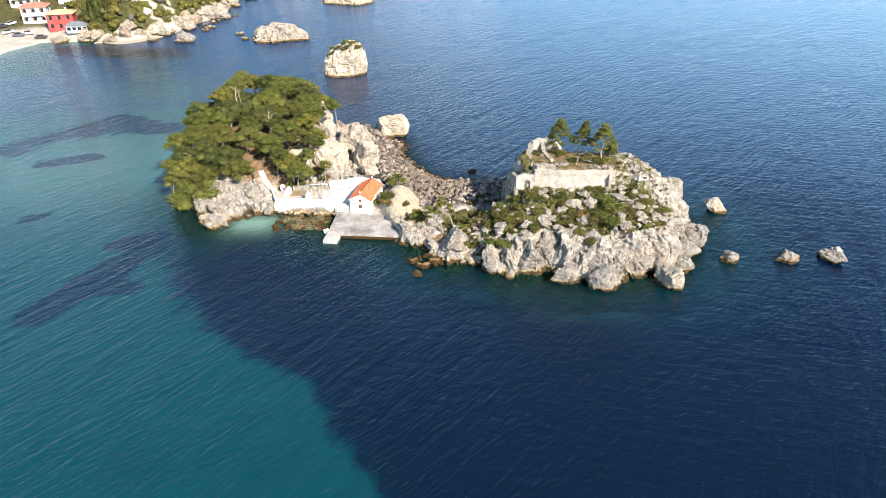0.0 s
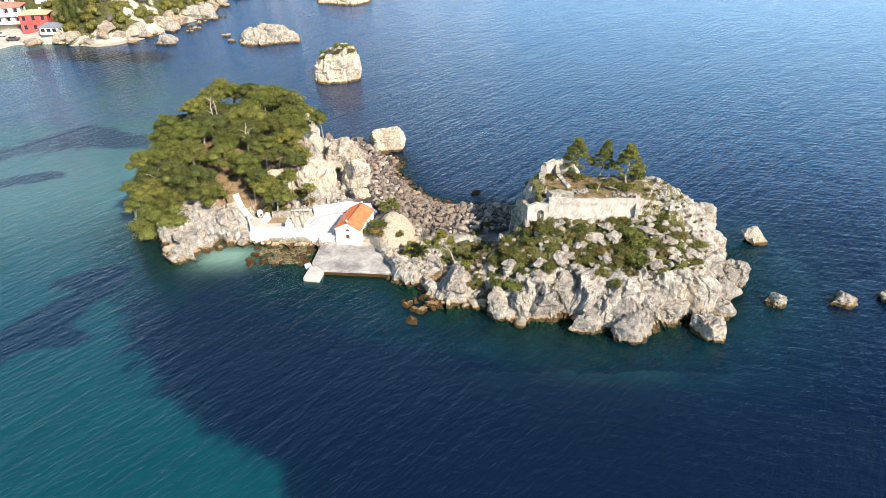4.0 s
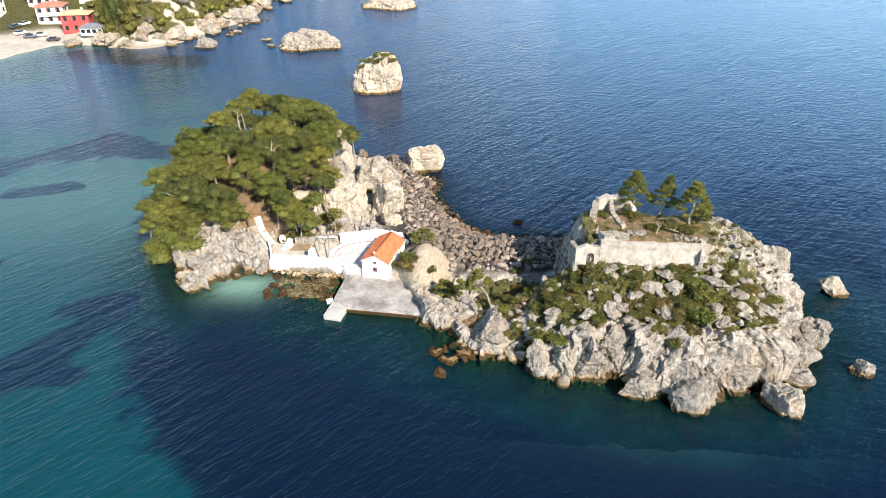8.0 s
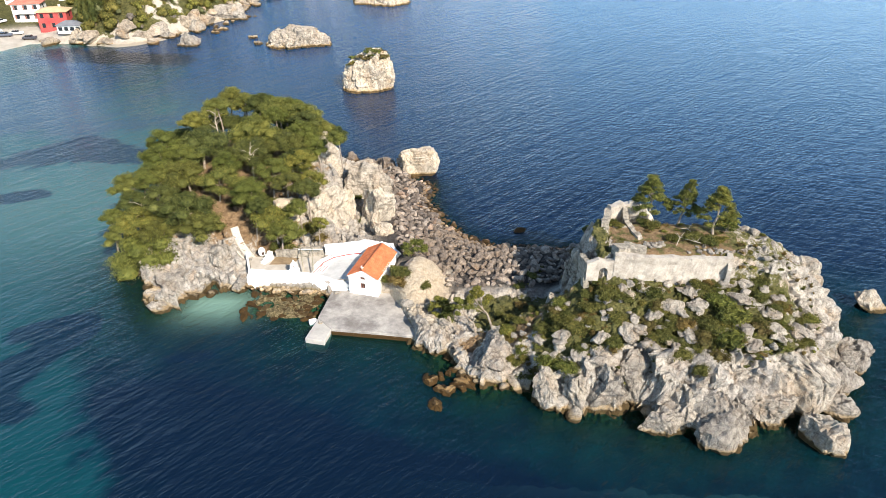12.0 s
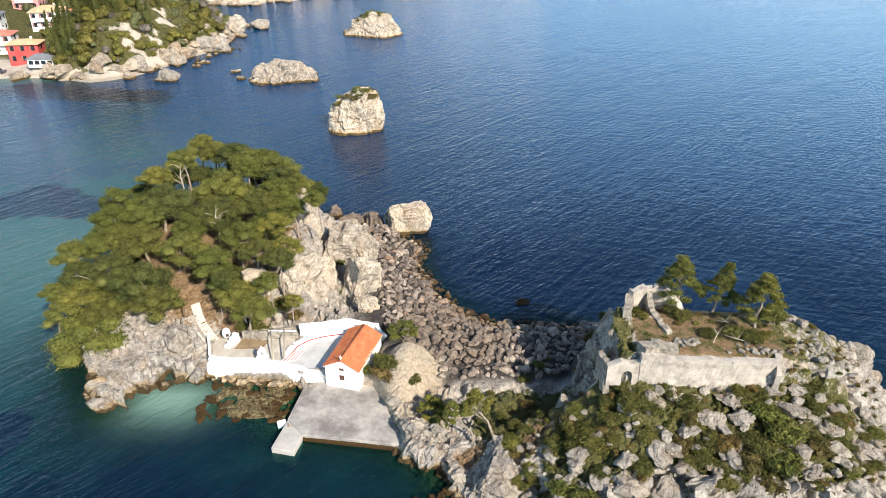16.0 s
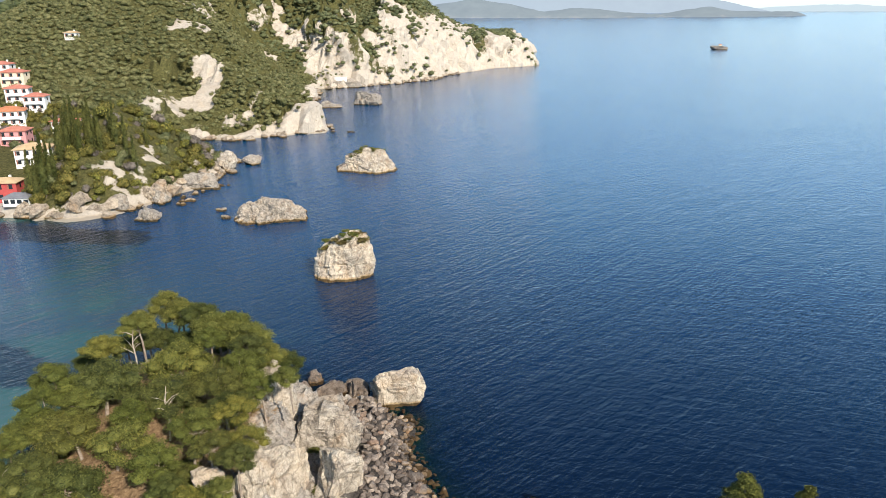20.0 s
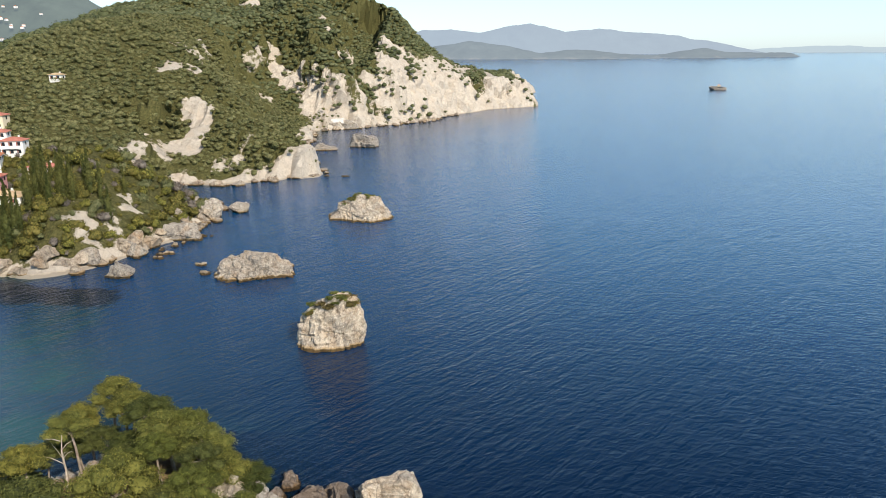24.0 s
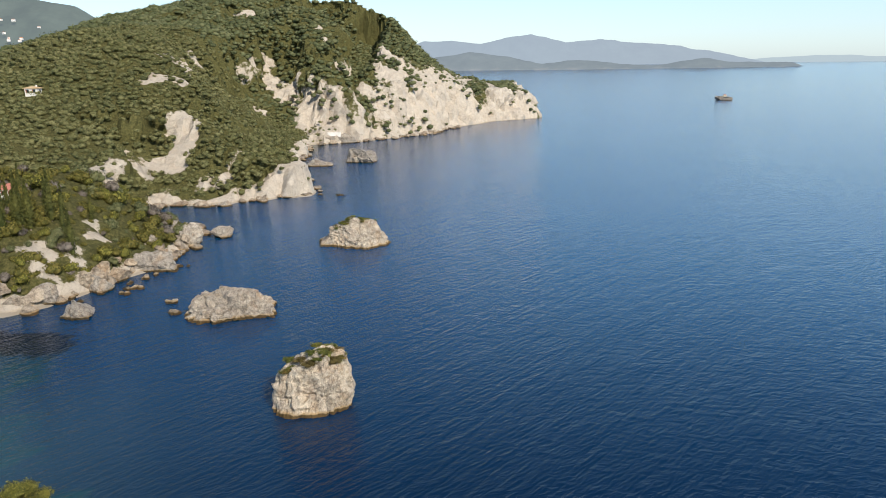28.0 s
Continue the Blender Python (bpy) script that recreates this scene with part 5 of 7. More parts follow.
def build_chapel():
    at = pose(-15.85, 115.55, 0.78, 0, 0, -12.5)
    ch = thing("chapel", "small whitewashed chapel with a terracotta tiled roof", "chapel", at=at)
    w, n, eave, ridge, t = 2.05, 7.5, 2.85, 3.95, 0.35
    g = lambda x: eave + (ridge - eave) * (1 - abs(x) / w)
    a, b = -0.36, 0.30
    front = joined(slab([(-w, 0), (a, 0), (a, g(a)), (-w, eave)], t, Matrix()), slab([(b, 0), (w, 0), (w, eave), (b, g(b))], t, Matrix()),
                   slab([(a, 0), (b, 0), (b, 1.05), (a, 1.05)], t, Matrix()), slab([(a, 1.9), (b, 1.9), (b, 2.42), (a, 2.42)], t, Matrix()),
                   slab([(a, 2.88), (b, 2.88), (b, g(b)), (0, ridge), (a, g(a))], t, Matrix()))
    part("front_wall", front, M_WHITE, ch)
    part("back_wall", slab([(-w, 0), (w, 0), (w, eave), (0, ridge), (-w, eave)], t, pose(0, n - t, 0)), M_WHITE, ch)
    for s in (-1, 1):
        part("side_wall", box(t, n - 2 * t, eave, (s * (w - t / 2), n / 2, eave / 2), 0), M_WHITE, ch)
        m = pose(0, n + 0.14, ridge + 0.06, 0, 0, -90) if s > 0 else pose(0, -0.16, ridge + 0.06, 0, 0, 90)
        part("roof_slope", tile_slope("roof_slope", n + 0.3, w + 0.22, (ridge - eave) * (w + 0.22) / w, m, M_TILE), None, ch, "orange-red barrel tiles")
        part("eave_board", box(0.07, n + 0.24, 0.10, (s * (w + 0.14), n / 2, eave - 0.10), 0.01), M_WHITE, ch)
    v, f = tube([(0, -0.17, ridge + 0.10), (0, n + 0.16, ridge + 0.10)], [0.13, 0.13], 8)
    part("ridge_cap", mesh_of("ridge_cap", v, f, [M_TILE], True), None, ch)
    for z0, z1 in ((1.05, 1.9), (2.42, 2.88)):
        win = part("window", box(b - a - 0.08, 0.04, z1 - z0 - 0.08, ((a + b) / 2, 0.16, (z0 + z1) / 2), 0.0), M_SHUTTER, ch, "small dark shuttered window")
        for x in (a + 0.04, b - 0.04, (a + b) / 2):
            part("window_bar", box(0.05, 0.06, z1 - z0, (x, 0.12, (z0 + z1) / 2), 0.005), M_FRAME, win)
        part("window_sill", box(b - a + 0.1, 0.16, 0.06, ((a + b) / 2, -0.01, z0 - 0.02), 0.01), M_WHITE, win)
    part("cross", joined(box(0.09, 0.09, 0.62, (0, 0.05, ridge + 0.42), 0.01), box(0.4, 0.08, 0.09, (0, 0.05, ridge + 0.5), 0.01)), M_WHITE, ch, "white cross on the gable")
    part("finial", box(0.34, 0.18, 0.22, (0.02, n - 0.05, ridge + 0.24), 0.03), M_WHITE, ch, "white stub at the back of the ridge")
    for k in range(5):
        part("gutter_bracket", box(0.16, 0.10, 0.10, (w + 0.10, 2.2 + 0.55 * k, eave + 0.09), 0.02), M_WHITE, ch)


M_FRAME = simple("faded_red_window_frame", (0.20, 0.07, 0.05), (0.34, 0.14, 0.10), 4.0, 0.6)


def wall_run(name, pts, z0, z1, thick, material, parent, label="", jag=0.0, seed=0, bevel=0.03):
    """A wall along a plan line, one part a stretch, with an uneven top."""
    rng = np.random.default_rng(seed)
    for i, ((ax, ay), (bx, by)) in enumerate(zip(pts, pts[1:])):
        n = math.hypot(bx - ax, by - ay)
        za, zb = (z1[i], z1[i + 1]) if isinstance(z1, (list, tuple)) else (z1, z1)
        k = max(2, int(n / 0.22))
        us = np.linspace(-thick / 2 if i else 0, n + (thick / 2 if i < len(pts) - 2 else 0), k + 1)
        top = [za + (zb - za) * min(max(u / n, 0), 1) + jag * float(vnoise(np.array([[u * 0.9 + i * 9, seed, 0.5]]), seed)[0]) + jag * 0.16 * rng.uniform(-1, 1) for u in us]
        low = z0 if not isinstance(z0, (list, tuple)) else z0[i]
        m = Matrix.Translation((ax, ay, 0)) @ pose(0, -0, 0, 0, 0, math.degrees(math.atan2(by - ay, bx - ax))) @ Matrix.Translation((0, -thick / 2 + 0.002 * i, 0))
        rows, v, f = 10, [], []
        for y in (0, thick):
            for r in range(rows + 1):
                for u, t in zip(us, top):
                    v.append((u, y, low + (t - low) * r / rows))
        c, half = k + 1, (k + 1) * (rows + 1)
        for r in range(rows):
            for j in range(k):
                q = r * c + j
                f.append((q, q + 1, q + 1 + c, q + c))
                f.append((half + q + c, half + q + c + 1, half + q + 1, half + q))
        for j in range(k):
            q = rows * c + j
            f.append((q, q + 1, half + q + 1, half + q))
        for r in range(rows):
            q = r * c
            f.append((q + c, half + q + c, half + q, q))
            q += k
            f.append((q, half + q, half + q + c, q + c))
        v = np.array(v)
        if jag:
            v += 0.22 * np.stack([fbm(v + 5 * seed, 1.1, 3, 1), fbm(v + 5 * seed, 1.1, 3, 2), 0.4 * fbm(v + 5 * seed, 1.1, 3, 4)], 1)
        me = mesh_of(name, v, f, [material])
        me.transform(m)
        part(name, me, None, parent, label)


def build_terrace():
    ter = thing("terrace", "whitewashed walled terrace beside the chapel", "terrace")
    wall_run("parapet", [(-32.3, 118.0), (-29.3, 117.85), (-26.5, 117.95), (-23.0, 117.7), (-21.0, 117.2), (-18.9, 116.75)], 0.1, [2.75, 2.7, 2.7, 2.55, 2.3, 2.05], 0.42, M_WHITE, ter, "", 0.05, 3)
    wall_run("plinth", [(-32.4, 117.55), (-29.3, 117.4), (-26.5, 117.5), (-23.0, 117.25), (-21.0, 116.8), (-19.2, 116.4)], -0.2, [2.15, 1.95, 2.1, 1.9, 1.8, 1.6], 0.75, M_WHITE, ter, "uneven whitewashed footing", 0.2, 5)
    wall_run("low_wall", [(-33.9, 122.1), (-32.3, 118.2)], 1.2, [2.9, 2.75], 0.28, M_WHITE, ter)
    part("paving", prism([(-32.1, 118.1), (-22.9, 117.9), (-22.6, 121.4), (-23.4, 123.4), (-33.6, 122.6)], 1.3, 1.98), M_PATH, ter, "beige worn terrace floor")
    part("courtyard_floor", prism([(-22.8, 118.0), (-19.0, 116.9), (-17.75, 116.2), (-15.9, 124.4), (-22.4, 124.2), (-22.5, 121)], 1.3, 1.88), M_PAVING, ter, "smooth pale grey courtyard floor")
    wall_run("back_wall", [(-22.95, 124.4), (-20.6, 124.9), (-17.2, 125.3), (-13.2, 124.9), (-11.9, 123.2)], 1.5, [3.35, 3.35, 3.8, 3.5, 3.0], 0.4, M_WHITE, ter, "", 0.04, 7)
    bench = [(-22.9, 119.6), (-22.5, 121.2), (-21.3, 122.6), (-19.6, 123.5), (-17.3, 124.2)]
    for i, (p, q) in enumerate(zip(bench, bench[1:])):
        dx, dy = q[0] - p[0], q[1] - p[1]
        n, ang = math.hypot(dx, dy), math.degrees(math.atan2(dy, dx))
        mid = ((p[0] + q[0]) / 2, (p[1] + q[1]) / 2)
        seat = part("bench", box(n + 0.1, 1.0, 0.5, (mid[0] - 0.42 * dy / n, mid[1] + 0.42 * dx / n, 2.1 + 0.003 * i), 0.03, ang), M_WHITE, ter)
        part("red_band", box(n + 0.06, 0.13, 0.07, (mid[0] + 0.09 * dy / n, mid[1] - 0.09 * dx / n, 2.33 + 0.003 * i), 0.01, ang), M_RED, seat, "dark red painted edge")
    for k in range(4):
        st = part("step", box(0.42, 1.9, 0.2, (-23.2 + 0.36 * k, 118.9 + 0.25 * k, 2.05 + 0.09 * (3 - k)), 0.02, -18), M_WHITE, ter)
        part("red_band", box(0.10, 1.86, 0.05, (-23.05 + 0.36 * k, 118.86 + 0.25 * k, 2.15 + 0.09 * (3 - k)), 0.005, -18), M_RED, st, "dark red painted edge")
    wall_run("garden_wall", [(-29.8, 123.0), (-27.0, 122.9), (-23.1, 123.9)], 1.5, [3.0, 3.4, 3.5], 0.5, M_RUIN, ter, "beige rubble wall below the shrubs", 0.12, 9)
    part("beam", box(3.5, 0.14, 0.12, (-24.6, 122.6, 3.55), 0.02, 3), M_WHITE, ter, "white pergola beam")
    for (x0, y0, x1, y1) in ((-24.6, 118.3, -26.1, 122.7), (-23.3, 118.4, -24.4, 122.8)):
        v, f = tube([(x0, y0, 2.75), (x1, y1, 3.62)], [0.09, 0.08], 7)
        part("rafter", mesh_of("rafter", v, f, [M_POLE], True), None, ter, "bare pale wooden pole")
        v, f = tube([(x0, y0, 1.9), (x0, y0, 2.8)], [0.06, 0.05], 7)
        part("post", mesh_of("post", v, f, [M_POLE], True), None, ter)
    part("floor_patch", prism([(-30.2, 120.6), (-26.8, 120.9), (-26.4, 122.6), (-29.8, 122.7)], 1.7, 2.03), M_EARTH, ter, "brown earth bed")
    # the stepped bell gable on the parapet
    sh = thing("bell_gable", "white stepped bell gable standing on the parapet", "bell gable", at=pose(-26.0, 118.45, 1.95))
    part("base", box(1.35, 0.8, 0.9, (0, 0, 0.45), 0.08), M_WHITE, sh)
    part("niche", slab([(-0.5, 0), (-0.2, 0), (-0.2, 0.45), (-0.1, 0.6), (0.1, 0.6), (0.2, 0.45), (0.2, 0), (0.5, 0), (0.45, 0.7), (0.25, 0.95), (0, 1.05), (-0.25, 0.95), (-0.45, 0.7)], 0.45, pose(0, -0.22, 0.9)), M_WHITE, sh)
    part("finial", box(0.16, 0.16, 0.35, (0, 0, 2.08), 0.04), M_WHITE, sh)
    # the small domed niche at the foot of the stairs
    ni = thing("wayside_niche", "small white domed niche with a dark opening", "niche", at=pose(-31.9, 122.9, 1.95, 0, 0, 20))
    v, f = ico(3)
    dome = v * np.array([0.52, 0.48, 0.75])
    dome[:, 2] = np.maximum(dome[:, 2], -0.75) + 0.75
    part("shell", mesh_of("shell", dome, f, [M_WHITE], True), None, ni)
    # the shell is closed: a dark panel paints the shade of its opening
    part("opening", box(0.36, 0.1, 0.42, (0.12, -0.52, 0.72), 0.05), M_SHUTTER, ni, "dark panel standing in for the shaded opening")
    fl = thing("white_buttress", "sloping whitewashed buttress with steps", "buttress", at=pose(-30.8, 121.6, 1.95, 0, 0, 65))
    for k in range(4):
        part("step", box(0.5, 0.75, 0.35 + 0.28 * k, (-0.75 + 0.5 * k, 0, 0.175 + 0.14 * k), 0.03), M_WHITE, fl)
    # the flight of steps up to the wood
    fs = thing("stone_stairs", "pale stone steps climbing from the terrace to the wood", "stairs")
    n = 18
    for k in range(n):
        t = k / (n - 1)
        x, y = -33.35 - 3.1 * t - 0.25 * math.sin(math.pi * t), 122.3 + 3.2 * t - 0.25 * math.sin(math.pi * t)
        part("step", box(1.15, 0.34, 0.55, (x, y, 1.95 + 3.05 * t - 0.15), 0.03, 44 + 12 * math.sin(math.pi * t) + (k * 7) % 5), M_STEP, fs)
    wall_run("kerb", [(-34.2, 121.6), (-36.0, 122.9), (-37.4, 125.2)], 1.0, [2.2, 3.3, 4.6], 0.2, M_STEP, fs)


M_PATH = simple("beige_worn_paving", (0.36, 0.32, 0.27), (0.52, 0.47, 0.40), 0.9)
M_EARTH = simple("brown_bare_earth", (0.16, 0.11, 0.065), (0.30, 0.22, 0.13), 1.2, 0.95, 0.4, 0.08)
M_STEP = simple("pale_stone_step", (0.42, 0.38, 0.32), (0.62, 0.57, 0.49), 1.6)


def build_quay():
    q = thing("quay", "grey stained concrete quay with a short landing pier", "quay", kind="structure")
    part("deck", prism(DECK, -1.6, 0.80, 0.06), M_QUAY, q, "patched grey concrete deck")
    part("pier", prism([(-21.6, 105.75), (-19.1, 105.35), (-18.72, 107.9), (-20.93, 110.05)], -1.6, 0.68, 0.05), M_PIER, q, "pale concrete landing pier")
    part("edge_stone", box(1.0, 0.8, 0.7, (-21.6, 109.9, 0.1), 0.06, 25), M_WHITE, q, "white-painted block")
    part("lip", prism([(-18.7, 107.6), (-7.9, 106.75), (-7.95, 107.05), (-18.7, 107.9)], -1.5, 0.42, 0.04), M_BROWN, q, "weed-stained footing")
    for k in range(3):
        part("step", box(1.3, 0.4, 0.25, (-18.45, 116.65 + 0.32 * k, 0.95 + 0.25 * k), 0.02, 10), M_WHITE, q, "white step up to the courtyard")


def quay_material(name, pale):
    m = Nodes(name)
    pos = m.where()
    n1, n2, n3 = m.noise(pos, 0.38, 6, 0.68), m.noise(pos, 1.3, 5, 0.65), m.noise(pos, 14.0, 3, 0.6)
    col = m.ramp(n1, (0.36, (0.21, 0.19, 0.175)), (0.48, (0.31, 0.29, 0.27)), (0.62, (0.43, 0.40, 0.365)))
    col = m.mix(0.55, col, m.ramp(n2, (0.35, (0.7, 0.69, 0.68)), (0.65, (1.12, 1.1, 1.06))), "MULTIPLY")
    col = m.mix(0.3, col, m.ramp(n3, (0.3, (0.6, 0.6, 0.6)), (0.6, (1.1, 1.1, 1.1))), "MULTIPLY")
    if pale:
        col = m.mix(0.45, col, (0.56, 0.53, 0.48))
    return m.done(col, 0.85, m.bump(m.math("ADD", n2, m.math("MULTIPLY", n3, 0.4)), 0.35, 0.03), 0.25)


M_QUAY, M_PIER = quay_material("stained_quay_concrete", False), quay_material("pale_pier_concrete", True)


def build_ruin():
    ru = thing("ruined_fort", "ruined pale masonry walls of a small fort on the rock", "ruin")
    wall_run("front_wall", [(15.2, 107.15), (19.5, 107.1), (24.0, 107.25), (28.2, 107.5)], 8.6, [13.55, 13.35, 13.3, 13.3], 0.7, M_PLASTER, ru, "pale plastered retaining wall", 0.12, 21)
    wall_run("corner_return", [(28.2, 107.4), (28.7, 110.4)], 9.0, [13.35, 13.2], 0.6, M_PLASTER, ru, "", 0.15, 22)
    wall_run("buttress", [(28.0, 106.4), (28.25, 107.3)], 8.5, [12.2, 13.1], 0.5, M_PLASTER, ru, "", 0.1, 23)
    # gate with its arch
    arch = [(0, 0), (1.45, 0), (1.45, 1.25), (1.6, 1.6), (1.95, 1.78), (2.3, 1.6), (2.45, 1.25), (2.45, 0), (3.1, 0), (3.1, 2.75), (2.1, 2.55), (1.3, 2.85), (0.55, 2.5), (0, 2.3)]
    part("gate_wall", slab(arch, 0.65, pose(12.15, 106.7, 10.0, 0, 0, 4)), M_PLASTER, ru, "pale wall with a small arched doorway")
    wall_run("gate_side", [(12.3, 106.9), (11.9, 109.6)], 8.8, [12.2, 12.0], 0.6, M_RUIN, ru, "", 0.25, 24)
    wall_run("upper_ledge", [(15.3, 107.9), (17.0, 108.6), (18.9, 108.3)], 11.8, [14.1, 13.9, 13.6], 1.3, M_RUIN, ru, "broad mossy wall top", 0.2, 25)
    wall_run("tower_wall", [(14.2, 108.9), (14.5, 111.2), (14.8, 113.4), (15.5, 115.9)], 9.0, [11.6, 13.0, 14.4, 15.1], 0.8, M_RUIN, ru, "broken tower wall", 0.35, 26)
    wall_run("tower_back", [(15.5, 115.9), (16.9, 116.7), (18.4, 116.9), (20.0, 116.5), (20.9, 115.2)], 10.0, [15.1, 15.5, 15.3, 14.8, 13.6], 0.7, M_PLASTER, ru, "broken tower wall", 0.45, 27)
    wall_run("inner_wall", [(17.6, 116.6), (17.5, 114.6), (18.1, 112.4), (18.9, 110.0)], 11.5, [15.2, 14.2, 13.8, 13.3], 0.6, M_RUIN, ru, "thick broken inner wall", 0.4, 28)
    for k in range(8):
        part("stair_step", box(1.7, 0.42, 0.5, (16.6, 110.6 + 0.40 * k, 12.3 + 0.17 * k), 0.05, 3), M_RUIN, ru)
    part("low_vault", boulder_mesh("low_vault", 31, (1.5, 1.2, 1.0), 3, 10, M_RUIN), None, ru, "fallen masonry mound").location = (14.0, 108.9, 11.3)
    rng = np.random.default_rng(12)
    heap = []
    for k in range(60):
        r = rng.uniform(0.12, 0.3)
        x, y = (rng.normal(20.3, 0.7), rng.normal(109.6, 0.4)) if k < 28 else (rng.normal(26.5, 1.2), rng.normal(108.7, 0.5))
        heap.append((1200 + k % 20, x, y, ground_z(x, y) + 0.1, (r * 1.3, r, r * 0.8), rng.uniform(0, 360)))
    rock_heap("rubble_stones", heap, M_ROCK, "loose pale rubble stones on the dry earth")


# ---- shrubs and single trees ----
def build_shrubs():
    meshes = {"green": [shrub_mesh(1300 + i, M_BUSH, 5 + i % 3) for i in range(4)], "bright": [shrub_mesh(1310 + i, M_PINE, 6) for i in range(2)],
              "dry": [shrub_mesh(1320 + i, M_DRY, 5, 100) for i in range(3)]}
    text = {"green": "dense dark green evergreen shrub on the rocks", "bright": "bright olive-green shrub on the rocks", "dry": "brownish half-dry shrub on the rocks"}
    rng = np.random.default_rng(31)

    def plant(kind, x, y, r, high=1.0, sink=0.1):
        me = meshes[kind][int(rng.integers(len(meshes[kind])))]
        ob = new("shrub", me)
        ob.matrix_basis = pose(x, y, ground_z(x, y) - sink, rng.uniform(-8, 8), rng.uniform(-8, 8), rng.uniform(0, 360)) @ Matrix.Diagonal((r * rng.uniform(0.85, 1.15), r * rng.uniform(0.85, 1.15), r * high, 1))
        tagged(ob, text[kind], "shrub", "shrubs of the islet")

    for kind, spots in (("bright", [(8.0, 98.9, 1.7), (9.8, 97.8, 1.6), (27.9, 102.6, 2.5), (27.2, 100.4, 2.1), (26.8, 104.4, 1.8), (-11.3, 117.6, 1.6), (-4.2, 109.2, 1.3), (37.5, 104.7, 1.2), (15.9, 97.8, 1.0), (-13.2, 116.9, 1.1)]),
                        ("dry", [(24.1, 100.3, 2.0), (22.6, 101.5, 1.6), (25.6, 98.4, 1.5), (-24.0, 126.8, 1.5), (-10.9, 115.4, 1.8), (8.8, 105.5, 1.3), (30.8, 101.6, 1.5)]),
                        ("green", [(22.1, 98.6, 1.6), (23.8, 96.6, 1.3), (9.3, 104.2, 1.5), (7.6, 103.7, 1.3), (12.4, 105.9, 1.0), (14.5, 105.2, 1.5), (16.7, 104.5, 1.4), (19.7, 105.2, 1.4), (12.7, 104.0, 1.3),
                                   (15.3, 102.2, 1.2), (20.2, 100.2, 1.2), (11.3, 99.7, 1.1), (31.8, 107.1, 1.2), (-10.5, 116.3, 1.6), (1.0, 103.8, 0.9), (18.2, 106.2, 0.9)]),
                        ("green", [(16.4, 113.4, 0.9), (16.0, 114.6, 0.8), (20.5, 113.4, 1.2), (19.6, 114.6, 1.1), (24.8, 111.0, 1.3), (26.4, 110.4, 1.2), (27.6, 110.8, 1.0), (22.4, 110.8, 1.1), (-20.9, 141.5, 1.2),
                                   (-19.2, 134.8, 1.0), (-25.4, 127.4, 1.8), (-28.2, 124.6, 1.8), (-30.4, 125.4, 1.5), (-4.5, 111.9, 1.3), (-7.2, 114.5, 1.0), (29.8, 115.5, 1.2)])):
        for x, y, r in spots:
            plant(kind, x, y, r, 0.85)
    made = 0
    while made < 130:
        x, y = rng.uniform(3, 38), rng.uniform(97, 107)
        keep = float(np.interp(x, [3, 8, 30, 38], [0.5, 1, 0.9, 0.3])) * float(np.interp(y, [97, 101, 106], [0.25, 0.9, 1.0]))
        if rng.uniform() < keep and float(vnoise(np.array([[x * 0.35, y * 0.35, 2.0]]), 9)[0]) > -0.25:
            plant("green" if rng.uniform() < 0.72 else ("dry" if rng.uniform() < 0.6 else "bright"), x, y, rng.uniform(0.45, 1.05) * (1.7 if rng.uniform() < 0.2 else 1.0), rng.uniform(0.6, 1.0))
            made += 1
    # the low growth between the larger shrubs
    low = [shrub_mesh(1340 + i, None, 3, 55, 0.13, raw=True) for i in range(3)]
    for mat, count, words in ((M_BUSH, 170, "low dark green scrub between the rocks"), (M_DRY, 150, "low brownish dry scrub between the rocks"), (M_PINE, 60, "low bright green herbs between the rocks")):
        V, F, n = [], [], 0
        while len(V) < count:
            x, y = rng.uniform(2, 39), rng.uniform(97, 119)
            if (y > 106.5 and x < 29 and rng.uniform() < 0.75) or float(vnoise(np.array([[x * 0.3, y * 0.3, 4.0]]), 9)[0]) < -0.2:
                continue
            v, f = low[int(rng.integers(3))]
            r = rng.uniform(0.2, 0.62)
            a = rng.uniform(0, 6.28)
            c, s = r * math.cos(a), r * math.sin(a)
            V.append(np.stack([v[:, 0] * c - v[:, 1] * s + x, v[:, 0] * s + v[:, 1] * c + y, v[:, 2] * r * 0.9 + ground_z(x, y) - 0.05], 1))
            F += [tuple(i + n for i in face) for face in f]
            n += len(v)
        tagged(new("low_scrub", mesh_of("low_scrub", np.concatenate(V), F, [mat])), words, "scrub", kind="stuff")
    made = 0
    while made < 16:
        x, y = rng.uniform(16, 37), rng.uniform(107.8, 117)
        if x > 29 or rng.uniform() < 0.5:
            plant("green" if rng.uniform() < 0.45 else "dry", x, y, rng.uniform(0.25, 0.6), 0.7)
            made += 1
    made = 0
    while made < 30:
        x, y = rng.uniform(-50, -28), rng.uniform(122, 150)
        if ground_z(x, y) > 3:
            plant("green" if rng.uniform() < 0.5 else "dry", x, y, rng.uniform(0.6, 1.3), 0.8)
            made += 1
    made = 0
    while made < 20:
        x, y = rng.uniform(-2, 15), rng.uniform(105, 122)
        if 1.5 < ground_z(x, y) < 11:
            plant("green" if rng.uniform() < 0.7 else "dry", x, y, rng.uniform(0.5, 1.1), 0.8)
            made += 1
    # pale boulders lying in the scrub
    for k in range(46):
        x, y = rng.uniform(6, 36), rng.uniform(98, 107)
        r = rng.uniform(0.6, 1.15)
        boulder(1400 + k, x, y, ground_z(x, y) + 0.15 * r, (r * 1.4, r, r * 0.75), "pale limestone rock among the scrub", 3, group="scrub rocks", turn=rng.uniform(0, 360))
